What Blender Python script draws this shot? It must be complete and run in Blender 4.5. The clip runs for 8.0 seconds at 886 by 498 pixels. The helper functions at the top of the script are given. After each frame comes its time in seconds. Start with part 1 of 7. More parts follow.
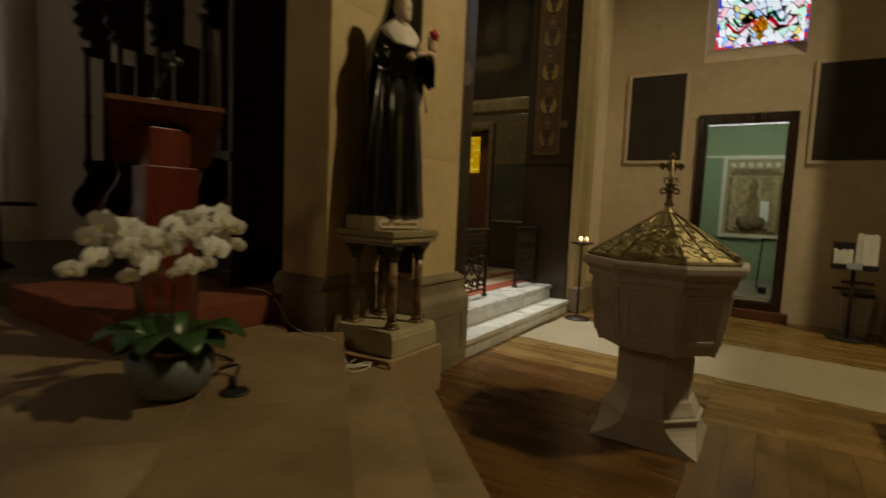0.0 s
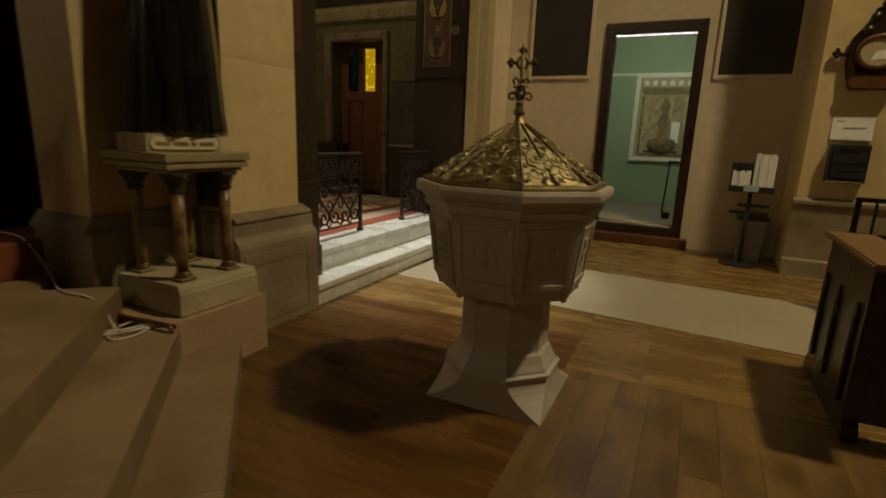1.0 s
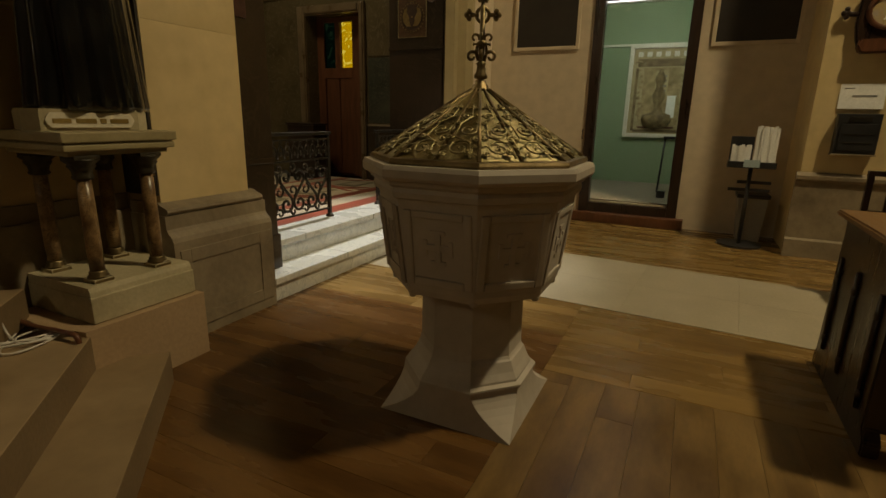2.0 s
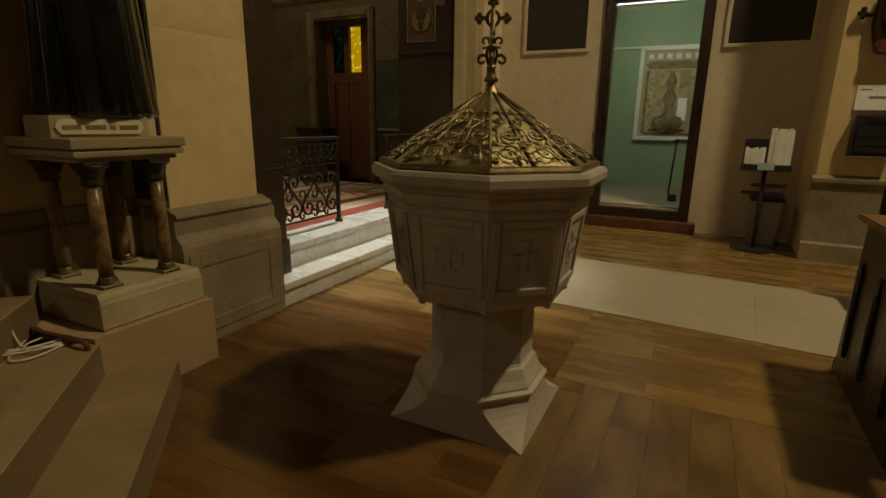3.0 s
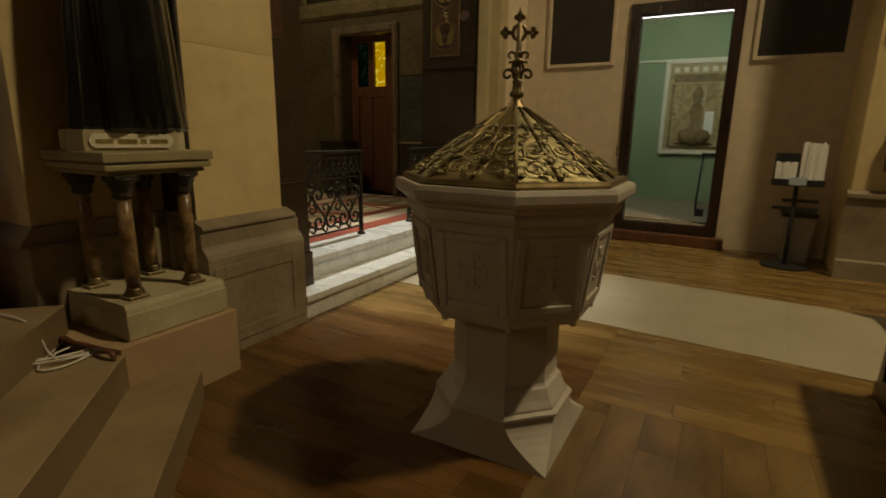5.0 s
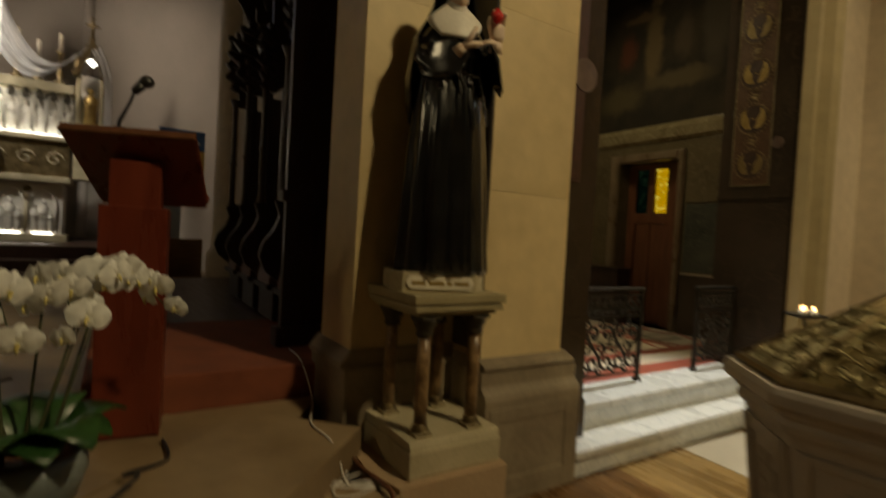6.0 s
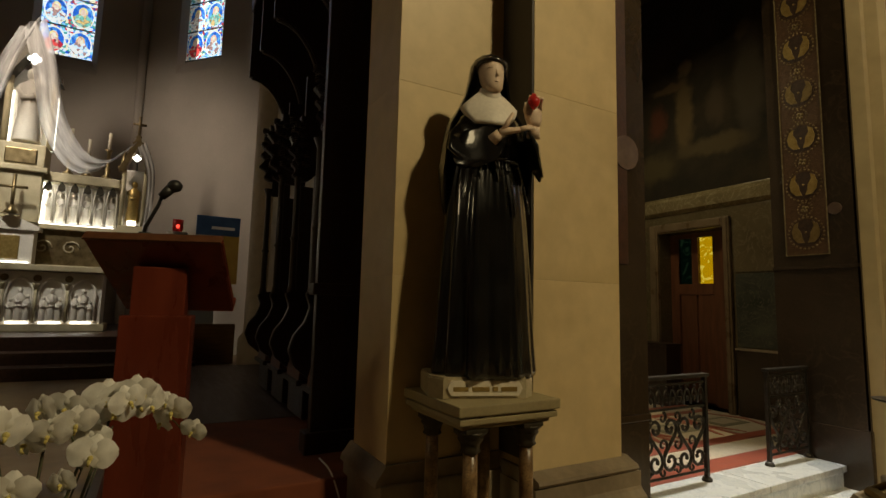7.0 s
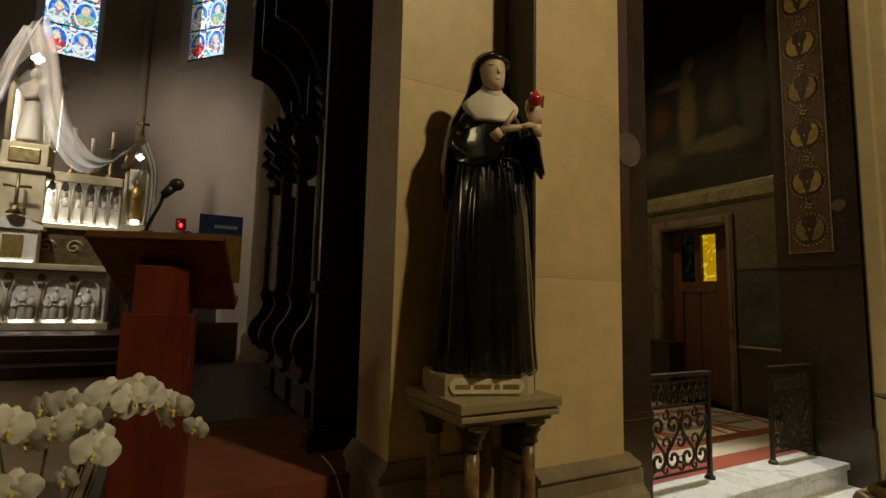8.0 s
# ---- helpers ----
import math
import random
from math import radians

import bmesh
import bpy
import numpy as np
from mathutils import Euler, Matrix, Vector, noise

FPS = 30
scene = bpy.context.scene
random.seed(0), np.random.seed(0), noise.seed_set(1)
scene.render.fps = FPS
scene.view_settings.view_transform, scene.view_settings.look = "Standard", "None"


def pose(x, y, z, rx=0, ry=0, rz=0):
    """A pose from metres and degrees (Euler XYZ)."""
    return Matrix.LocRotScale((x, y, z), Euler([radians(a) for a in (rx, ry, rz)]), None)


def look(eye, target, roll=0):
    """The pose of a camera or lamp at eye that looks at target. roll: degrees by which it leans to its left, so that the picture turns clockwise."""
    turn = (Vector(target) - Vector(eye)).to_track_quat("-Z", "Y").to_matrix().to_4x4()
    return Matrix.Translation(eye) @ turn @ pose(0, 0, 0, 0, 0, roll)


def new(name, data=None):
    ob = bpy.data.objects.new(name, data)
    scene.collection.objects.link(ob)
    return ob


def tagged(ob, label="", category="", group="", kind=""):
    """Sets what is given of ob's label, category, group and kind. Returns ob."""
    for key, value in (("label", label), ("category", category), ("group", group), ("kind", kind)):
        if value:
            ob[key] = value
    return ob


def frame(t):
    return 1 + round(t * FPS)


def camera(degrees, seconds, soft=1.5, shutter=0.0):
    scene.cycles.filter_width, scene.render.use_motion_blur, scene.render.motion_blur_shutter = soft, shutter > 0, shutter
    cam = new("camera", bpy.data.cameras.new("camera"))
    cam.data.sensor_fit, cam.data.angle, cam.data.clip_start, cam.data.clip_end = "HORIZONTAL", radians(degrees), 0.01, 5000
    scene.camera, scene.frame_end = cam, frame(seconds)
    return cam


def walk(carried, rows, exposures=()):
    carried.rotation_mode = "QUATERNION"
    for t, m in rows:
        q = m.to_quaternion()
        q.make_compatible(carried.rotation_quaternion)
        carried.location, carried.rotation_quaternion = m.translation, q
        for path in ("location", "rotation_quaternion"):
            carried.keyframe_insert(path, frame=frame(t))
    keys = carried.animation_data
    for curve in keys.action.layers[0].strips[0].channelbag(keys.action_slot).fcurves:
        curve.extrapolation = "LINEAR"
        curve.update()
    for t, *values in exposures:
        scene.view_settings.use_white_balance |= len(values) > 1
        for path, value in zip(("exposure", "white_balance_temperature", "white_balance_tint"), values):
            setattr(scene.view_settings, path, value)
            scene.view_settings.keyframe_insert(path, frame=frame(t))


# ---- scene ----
cam = camera(82.3, 8.0, shutter=0.5)
PATH = [
    (0, (1.121, 1.953, 1.291), (0.046, 3.631, 1.116), 2.5),
    (0.5, (1.197, 2.397, 1.266), (0.257, 4.142, 1.0), 0.5),
    (1, (1.367, 2.833, 1.238), (0.52, 4.591, 0.801), 2.1),
    (1.5, (1.385, 3.166, 1.195), (0.562, 4.917, 0.688), 1.2),
    (3, (1.363, 3.252, 1.199), (0.499, 4.987, 0.708), 0.8),
    (3.5, (1.362, 3.249, 1.198), (0.492, 4.983, 0.71), 0.7),
    (4, (1.37, 3.249, 1.2), (0.505, 4.987, 0.72), 0.7),
    (4.2, (1.368, 3.248, 1.195), (0.5, 4.985, 0.715), 0.5),
    (5.3, (1.334, 3.29, 1.219), (0.28, 4.942, 0.817), 1.5),
    (5.5, (1.317, 3.303, 1.259), (0.088, 4.844, 0.921), 1.8),
    (5.7, (1.241, 3.27, 1.306), (-0.215, 4.621, 1.073), 2.9),
    (5.8, (1.19, 3.252, 1.321), (-0.367, 4.498, 1.168), 3.1),
    (6, (1.05, 3.308, 1.368), (-0.629, 4.393, 1.318), 3.2),
    (6.5, (0.867, 3.34, 1.47), (-0.858, 4.336, 1.648), 2.5),
    (7, (0.864, 3.366, 1.488), (-0.872, 4.335, 1.708), 1.4),
    (7.5, (0.862, 3.366, 1.483), (-0.874, 4.335, 1.697), 1.2),
    (8, (0.865, 3.371, 1.486), (-0.876, 4.331, 1.699), 1.3),
]
walk(cam, [(t, look(eye, target, roll)) for t, eye, target, roll in PATH], [(0.0, -0.12), (0.9, 0.0), (8.0, 0.0)])

# ---- world and lights ----
world = bpy.data.worlds.new("world")
scene.world = world
world.use_nodes = True
sky = world.node_tree.nodes.new("ShaderNodeTexSky")
sky.sky_type, sky.sun_disc = "NISHITA", False
sky.sun_elevation, sky.sun_rotation = radians(35), radians(200)
world.node_tree.nodes["Background"].inputs[1].default_value = 0.08
world.node_tree.links.new(sky.outputs[0], world.node_tree.nodes["Background"].inputs[0])


def lamp(name, kind, m, watts, colour, size=0.1, angle=60, blend=0.5):
    d = bpy.data.lights.new(name, kind)
    d.energy, d.color = watts, colour
    if kind == "AREA":
        d.shape, d.size, d.size_y = "RECTANGLE", size, size
    else:
        d.shadow_soft_size = size
    if kind == "SPOT":
        d.spot_size, d.spot_blend = radians(angle), blend
    ob = new(name, d)
    ob.matrix_world = m
    return ob


WARM = (1.0, 0.79, 0.43)
lamp("aisle_spot", "SPOT", look((4.3, 6.65, 7.2), (-0.3, 5.4, 0.7)), 950, WARM, 0.2, 94, 0.55)
# unseen fill light, added to brighten the font and steps from the nave
lamp("nave_fill", "AREA", look((-1.4, -3.0, 5.2), (0.0, 4.6, 0.8)), 26, WARM, 1.0)
lamp("chapel_spot", "SPOT", look((-1.55, 7.3, 4.5), (-0.78, 6.95, 0.1)), 580, (1.0, 0.97, 0.88), 0.06, 42, 0.7)
# added area light without a visible source; lifts the chapel walls and door
lamp("chapel_fill", "AREA", look((-3.2, 7.3, 4.4), (-2.6, 8.0, 0.5)), 23, (1.0, 0.82, 0.48), 0.6)
lamp("vitrine_light", "AREA", look((0.78, 10.15, 2.78), (0.78, 11.6, 1.2)), 17, (0.95, 1.0, 0.78), 0.5)
lamp("altar_spot", "SPOT", look((-6.8, 0.6, 6.0), (-9.2, 1.2, 2.0)), 450, (1.0, 0.95, 0.82), 0.1, 60, 0.7)
# invented spot, aimed to lift the north-east apse wall
lamp("apse_fill", "SPOT", look((-7.0, 0.3, 6.4), (-11.2, 3.3, 3.3)), 430, (1.0, 0.82, 0.64), 0.4, 76, 0.9)

# ---- materials ----


def nodes_of(name):
    m = bpy.data.materials.new(name)
    m.use_nodes = True
    nt = m.node_tree
    return m, nt, nt.nodes["Principled BSDF"]


def mat(name, a, b, scale=4.0, rough=0.6, bump=0.2, metal=0.0, fine=60.0, stretch=(1, 1, 1), rand=0.0, coat=0.0, dirt=None, veins=None):
    """Two tones mixed by broad noise, fine grain in colour, gloss and relief; rand varies it from piece to piece."""
    m, nt, p = nodes_of(name)
    n, l = nt.nodes.new, nt.links.new
    tc, mp = n("ShaderNodeTexCoord"), n("ShaderNodeMapping")
    mp.inputs["Scale"].default_value = stretch
    info = n("ShaderNodeObjectInfo")
    add = n("ShaderNodeVectorMath")
    add.operation = "ADD"
    mul = n("ShaderNodeMath")
    mul.operation, mul.inputs[1].default_value = "MULTIPLY", (37.0 if rand else 0.0)
    l(info.outputs["Random"], mul.inputs[0])
    l(tc.outputs["Object"], add.inputs[0])
    l(mul.outputs[0], add.inputs[1])
    l(add.outputs[0], mp.inputs[0])
    big, small = n("ShaderNodeTexNoise"), n("ShaderNodeTexNoise")
    big.inputs["Scale"].default_value, big.inputs["Detail"].default_value = scale, 6
    small.inputs["Scale"].default_value, small.inputs["Detail"].default_value = fine, 4
    l(mp.outputs[0], big.inputs[0])
    l(mp.outputs[0], small.inputs[0])
    ramp = n("ShaderNodeValToRGB")
    ramp.color_ramp.elements[0].position, ramp.color_ramp.elements[1].position = 0.3, 0.7
    ramp.color_ramp.elements[0].color, ramp.color_ramp.elements[1].color = (*a, 1), (*b, 1)
    l(big.outputs[0], ramp.inputs[0])
    col = ramp.outputs[0]
    if veins:
        w = n("ShaderNodeTexNoise")
        w.inputs["Scale"].default_value, w.inputs["Detail"].default_value, w.inputs["Distortion"].default_value = scale * 1.7, 8, 2.2
        l(mp.outputs[0], w.inputs[0])
        r2 = n("ShaderNodeValToRGB")
        e = r2.color_ramp.elements
        e[0].position, e[1].position = 0.47, 0.5
        e[0].color, e[1].color = (0, 0, 0, 1), (1, 1, 1, 1)
        x = e.new(0.53)
        x.color = (0, 0, 0, 1)
        l(w.outputs[0], r2.inputs[0])
        mx = n("ShaderNodeMixRGB")
        mx.inputs[2].default_value = (*veins, 1)
        l(r2.outputs[0], mx.inputs[0])
        l(col, mx.inputs[1])
        col = mx.outputs[0]
    if dirt:
        w = n("ShaderNodeTexNoise")
        w.inputs["Scale"].default_value, w.inputs["Detail"].default_value = scale * 0.45, 9
        l(tc.outputs["Object"], w.inputs[0])
        r2 = n("ShaderNodeValToRGB")
        e = r2.color_ramp.elements
        e[0].position, e[1].position = 0.52, 0.72
        e[0].color, e[1].color = (0, 0, 0, 1), (0.75, 0.75, 0.75, 1)
        l(w.outputs[0], r2.inputs[0])
        mx = n("ShaderNodeMixRGB")
        mx.inputs[2].default_value = (*dirt, 1)
        l(r2.outputs[0], mx.inputs[0])
        l(col, mx.inputs[1])
        col = mx.outputs[0]
    hsv = n("ShaderNodeHueSaturation")
    l(col, hsv.inputs["Color"])
    val = n("ShaderNodeMapRange")
    val.inputs["To Min"].default_value, val.inputs["To Max"].default_value = 0.82, 1.16
    l(small.outputs[0], val.inputs[0])
    if rand:
        rv = n("ShaderNodeMapRange")
        rv.inputs["To Min"].default_value, rv.inputs["To Max"].default_value = 1 - rand, 1 + rand
        l(info.outputs["Random"], rv.inputs[0])
        mm = n("ShaderNodeMath")
        mm.operation = "MULTIPLY"
        l(val.outputs[0], mm.inputs[0])
        l(rv.outputs[0], mm.inputs[1])
        l(mm.outputs[0], hsv.inputs["Value"])
    else:
        l(val.outputs[0], hsv.inputs["Value"])
    l(hsv.outputs[0], p.inputs["Base Color"])
    rr = n("ShaderNodeMapRange")
    rr.inputs["To Min"].default_value, rr.inputs["To Max"].default_value = max(0.03, rough - 0.12), min(1, rough + 0.12)
    l(big.outputs[0], rr.inputs[0])
    l(rr.outputs[0], p.inputs["Roughness"])
    p.inputs["Metallic"].default_value = metal
    p.inputs["Coat Weight"].default_value = coat
    bp = n("ShaderNodeBump")
    bp.inputs["Strength"].default_value, bp.inputs["Distance"].default_value = bump, 0.004
    sm = n("ShaderNodeMath")
    l(big.outputs[0], sm.inputs[0])
    l(small.outputs[0], sm.inputs[1])
    l(sm.outputs[0], bp.inputs["Height"])
    l(bp.outputs[0], p.inputs["Normal"])
    return m


M_CREAM = mat("cream_painted_stone", (0.55, 0.42, 0.205), (0.67, 0.53, 0.29), 1.1, 0.5, 0.08, rand=0.04, fine=9, dirt=(0.36, 0.265, 0.125))
M_WALL = mat("beige_plaster", (0.55, 0.46, 0.34), (0.62, 0.53, 0.40), 0.9, 0.75, 0.1, fine=9, dirt=(0.44, 0.36, 0.26))
M_GREYWALL = mat("grey_apse_plaster", (0.40, 0.355, 0.30), (0.48, 0.43, 0.37), 1.0, 0.8, 0.2)
M_BASE = mat("worn_base_stone", (0.175, 0.135, 0.085), (0.33, 0.268, 0.178), 3.0, 0.7, 0.6, fine=24, dirt=(0.19, 0.145, 0.095))
M_STONE = mat("font_limestone", (0.46, 0.412, 0.355), (0.54, 0.492, 0.43), 2.6, 0.6, 0.3, fine=16, dirt=(0.33, 0.27, 0.215))
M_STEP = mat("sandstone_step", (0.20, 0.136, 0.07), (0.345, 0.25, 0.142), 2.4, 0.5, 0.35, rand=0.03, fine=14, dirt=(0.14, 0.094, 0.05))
# darker copy of the step stone: riser shade put into the colour, with mottled dirt
M_STEPSIDE = mat("shaded_riser_stone", (0.16, 0.108, 0.055), (0.24, 0.168, 0.09), 2.2, 0.65, 0.4, rand=0.05, dirt=(0.10, 0.066, 0.034))
# cream stone darkened in its colour, to tone down the lamplit chapel arch
M_SHAFT = mat("darkened_ochre_stone", (0.33, 0.262, 0.135), (0.42, 0.34, 0.19), 1.6, 0.65, 0.15, fine=9, dirt=(0.27, 0.205, 0.1))
M_PINK = mat("pink_sandstone", (0.38, 0.262, 0.15), (0.44, 0.31, 0.185), 3.0, 0.7, 0.3, rand=0.05)
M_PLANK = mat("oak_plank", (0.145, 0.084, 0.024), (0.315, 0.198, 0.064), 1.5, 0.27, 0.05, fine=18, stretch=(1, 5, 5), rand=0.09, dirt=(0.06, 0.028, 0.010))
# darker, redder copy of the oak for the boards left of the font
M_PLANK_DARK = mat("darker_oak_plank", (0.085, 0.04, 0.0115), (0.18, 0.092, 0.027), 1.3, 0.27, 0.05, fine=18, stretch=(1, 5, 5), rand=0.10, dirt=(0.05, 0.023, 0.008))
M_RUNNER = mat("pale_runner_tile", (0.38, 0.335, 0.24), (0.45, 0.40, 0.295), 4.0, 0.45, 0.1, rand=0.03, dirt=(0.36, 0.31, 0.22))
M_MARBLE = mat("white_marble", (0.62, 0.63, 0.60), (0.72, 0.73, 0.70), 2.6, 0.28, 0.06, veins=(0.5, 0.52, 0.52), rand=0.05)
M_DARKM = mat("dark_brown_marble", (0.026, 0.018, 0.011), (0.048, 0.033, 0.02), 1.6, 0.22, 0.03, veins=(0.045, 0.031, 0.019))
M_GREENM = mat("dark_green_marble", (0.03, 0.036, 0.028), (0.07, 0.075, 0.055), 3.5, 0.16, 0.05, veins=(0.085, 0.082, 0.06))
M_GOLDM = mat("olive_marble", (0.15, 0.12, 0.06), (0.23, 0.19, 0.1), 3.5, 0.2, 0.05, veins=(0.3, 0.26, 0.15))
M_CASING = mat("brown_door_marble", (0.12, 0.085, 0.048), (0.19, 0.14, 0.082), 5.0, 0.3, 0.08)
M_GOLD = mat("gold_mosaic", (0.36, 0.25, 0.075), (0.52, 0.38, 0.14), 30.0, 0.35, 0.5, metal=0.6, fine=160)
M_BROWNMOS = mat("brown_mosaic", (0.07, 0.036, 0.018), (0.12, 0.066, 0.032), 30.0, 0.35, 0.5, fine=160)
M_REDMOS = mat("red_brown_mosaic", (0.04, 0.017, 0.010), (0.075, 0.032, 0.018), 22.0, 0.4, 0.4, fine=120)
M_DARKMOS = mat("dark_plum_mosaic", (0.035, 0.02, 0.014), (0.07, 0.04, 0.026), 30.0, 0.4, 0.4, fine=160)
M_DULLGOLD = mat("tarnished_gold_mosaic", (0.2, 0.14, 0.05), (0.3, 0.22, 0.09), 30.0, 0.4, 0.5, metal=0.5, fine=160)
M_ROUNDEL = mat("rose_marble", (0.09, 0.058, 0.044), (0.16, 0.11, 0.085), 12.0, 0.35, 0.1)
M_OLIVEM = mat("polished_olive_marble", (0.085, 0.066, 0.034), (0.13, 0.104, 0.056), 3.0, 0.16, 0.03, veins=(0.15, 0.125, 0.075))
M_RELIEFBACK = mat("tan_relief_ground", (0.36, 0.29, 0.16), (0.5, 0.41, 0.24), 7.0, 0.7, 0.6)
M_BRASS = mat("aged_brass", (0.24, 0.20, 0.10), (0.50, 0.44, 0.25), 14.0, 0.40, 0.5, metal=0.95, fine=120)
M_BRONZE = mat("dull_bronze", (0.16, 0.12, 0.06), (0.3, 0.23, 0.12), 12.0, 0.42, 0.4, metal=0.9)
M_IRON = mat("black_iron", (0.03, 0.027, 0.022), (0.06, 0.052, 0.04), 14.0, 0.42, 0.4, metal=0.7)
M_DARKWOOD = mat("dark_stained_oak", (0.016, 0.009, 0.0055), (0.038, 0.02, 0.012), 3.0, 0.34, 0.15, stretch=(8, 8, 1))
M_PEW = mat("brown_pew_oak", (0.013, 0.0065, 0.0038), (0.034, 0.017, 0.009), 3.0, 0.3, 0.15, stretch=(8, 8, 1))
M_PEWTOP = mat("worn_pew_oak", (0.15, 0.075, 0.024), (0.235, 0.127, 0.048), 4.0, 0.35, 0.15, stretch=(8, 1, 8))
M_REDWOOD = mat("red_mahogany", (0.11, 0.02, 0.009), (0.175, 0.034, 0.015), 2.4, 0.3, 0.08, stretch=(6, 6, 1))
M_BROWNWOOD = mat("brown_door_wood", (0.09, 0.035, 0.016), (0.16, 0.065, 0.03), 2.4, 0.35, 0.12, stretch=(8, 8, 1))
M_CARPET = mat("red_brown_carpet", (0.16, 0.043, 0.018), (0.235, 0.068, 0.03), 6.0, 0.9, 0.6, fine=220)
M_ROBE = mat("black_glazed_robe", (0.003, 0.0034, 0.0034), (0.008, 0.008, 0.0076), 6.0, 0.22, 0.06, coat=0.8)
M_SKIN = mat("painted_plaster_skin", (0.64, 0.49, 0.36), (0.72, 0.57, 0.44), 6.0, 0.45, 0.1)
M_WHITE = mat("painted_white_plaster", (0.70, 0.66, 0.58), (0.78, 0.74, 0.66), 6.0, 0.5, 0.15)
M_HEART = mat("red_enamel", (0.5, 0.02, 0.02), (0.6, 0.04, 0.03), 9.0, 0.2, 0.05)
M_PEDSTONE = mat("painted_altar_stone", (0.40, 0.345, 0.21), (0.52, 0.455, 0.30), 5.0, 0.6, 0.3, dirt=(0.25, 0.21, 0.12))
M_ONYX = mat("veined_onyx", (0.10, 0.055, 0.024), (0.36, 0.235, 0.11), 16.0, 0.34, 0.15, fine=50, veins=(0.08, 0.04, 0.02))
M_CAPITAL = mat("blackened_capital", (0.022, 0.018, 0.011), (0.06, 0.048, 0.026), 14.0, 0.5, 0.4, metal=0.3)
M_PEDTOP = mat("olive_painted_slab", (0.27, 0.225, 0.115), (0.36, 0.305, 0.17), 5.0, 0.55, 0.3, dirt=(0.17, 0.135, 0.07))
M_PETAL = mat("white_petal", (0.80, 0.80, 0.76), (0.87, 0.87, 0.84), 20.0, 0.5, 0.1)
M_LIP = mat("yellow_orchid_lip", (0.6, 0.5, 0.12), (0.7, 0.62, 0.25), 30.0, 0.5, 0.1)
M_LEAF = mat("orchid_leaf", (0.017, 0.055, 0.013), (0.04, 0.10, 0.024), 6.0, 0.35, 0.15)
M_STEM = mat("orchid_stem", (0.045, 0.05, 0.02), (0.08, 0.085, 0.035), 20.0, 0.5, 0.2)
M_POT = mat("blue_grey_pot", (0.13, 0.155, 0.15), (0.19, 0.215, 0.21), 4.0, 0.4, 0.2)
M_MINT = mat("mint_green_paint", (0.26, 0.345, 0.215), (0.31, 0.395, 0.255), 1.5, 0.7, 0.1)
M_PAPER = mat("white_paper", (0.78, 0.79, 0.78), (0.85, 0.86, 0.85), 9.0, 0.7, 0.1)
M_INK = mat("grey_print", (0.16, 0.16, 0.16), (0.22, 0.22, 0.22), 9.0, 0.7, 0.1)
M_BLACK = mat("black_metal", (0.016, 0.016, 0.017), (0.03, 0.03, 0.032), 9.0, 0.4, 0.15)
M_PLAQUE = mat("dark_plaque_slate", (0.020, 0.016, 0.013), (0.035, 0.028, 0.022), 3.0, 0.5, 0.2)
M_TAUPE = mat("taupe_wall_paint", (0.25, 0.21, 0.165), (0.30, 0.255, 0.2), 1.5, 0.75, 0.15)
M_CABLE = mat("white_cable", (0.62, 0.58, 0.52), (0.7, 0.66, 0.6), 9.0, 0.5, 0.05)
M_CREAMBIN = mat("grey_bin_plastic", (0.3, 0.28, 0.25), (0.36, 0.34, 0.3), 4.0, 0.5, 0.1)
M_REDTILE = mat("red_mosaic_tile", (0.28, 0.07, 0.04), (0.38, 0.11, 0.07), 20.0, 0.4, 0.2, rand=0.1)
M_CREAMTILE = mat("cream_mosaic_tile", (0.5, 0.43, 0.32), (0.6, 0.53, 0.42), 20.0, 0.4, 0.2, rand=0.1)
M_BLUE = mat("blue_poster", (0.03, 0.08, 0.2), (0.06, 0.14, 0.3), 5.0, 0.5, 0.05)
M_YELLOW = mat("yellow_poster", (0.5, 0.34, 0.06), (0.6, 0.43, 0.1), 5.0, 0.5, 0.05)
M_BEIGE_RELIEF = mat("carved_beige_relief", (0.22, 0.16, 0.075), (0.48, 0.375, 0.205), 9.0, 0.7, 0.8)
M_BROWN_RELIEF = mat("dark_carved_relief", (0.12, 0.08, 0.035), (0.30, 0.22, 0.11), 12.0, 0.6, 0.8)
M_ALTARSTEP = mat("dark_stained_altar_step", (0.028, 0.012, 0.007), (0.06, 0.026, 0.014), 2.4, 0.4, 0.12, stretch=(1, 8, 8))
M_REDPLASTIC = mat("red_votive_glass", (0.6, 0.02, 0.02), (0.7, 0.03, 0.03), 9.0, 0.2, 0.05)
M_WAX = mat("ivory_wax", (0.7, 0.64, 0.5), (0.76, 0.7, 0.56), 9.0, 0.5, 0.05)


def glow(name, colour, strength):
    m, nt, p = nodes_of(name)
    p.inputs["Base Color"].default_value = (*colour, 1)
    p.inputs["Emission Color"].default_value = (*colour, 1)
    p.inputs["Emission Strength"].default_value = strength
    return m


M_TUBE = glow("lit_tube", (1.0, 0.9, 0.98), 3.5)
M_SKYGLOW = glow("daylight_sky", (0.85, 0.93, 1.0), 1.15)
M_FLAME = glow("candle_flame", (1.0, 0.55, 0.2), 8.0)
M_LED = glow("niche_light", (1.0, 0.97, 0.86), 4.6)


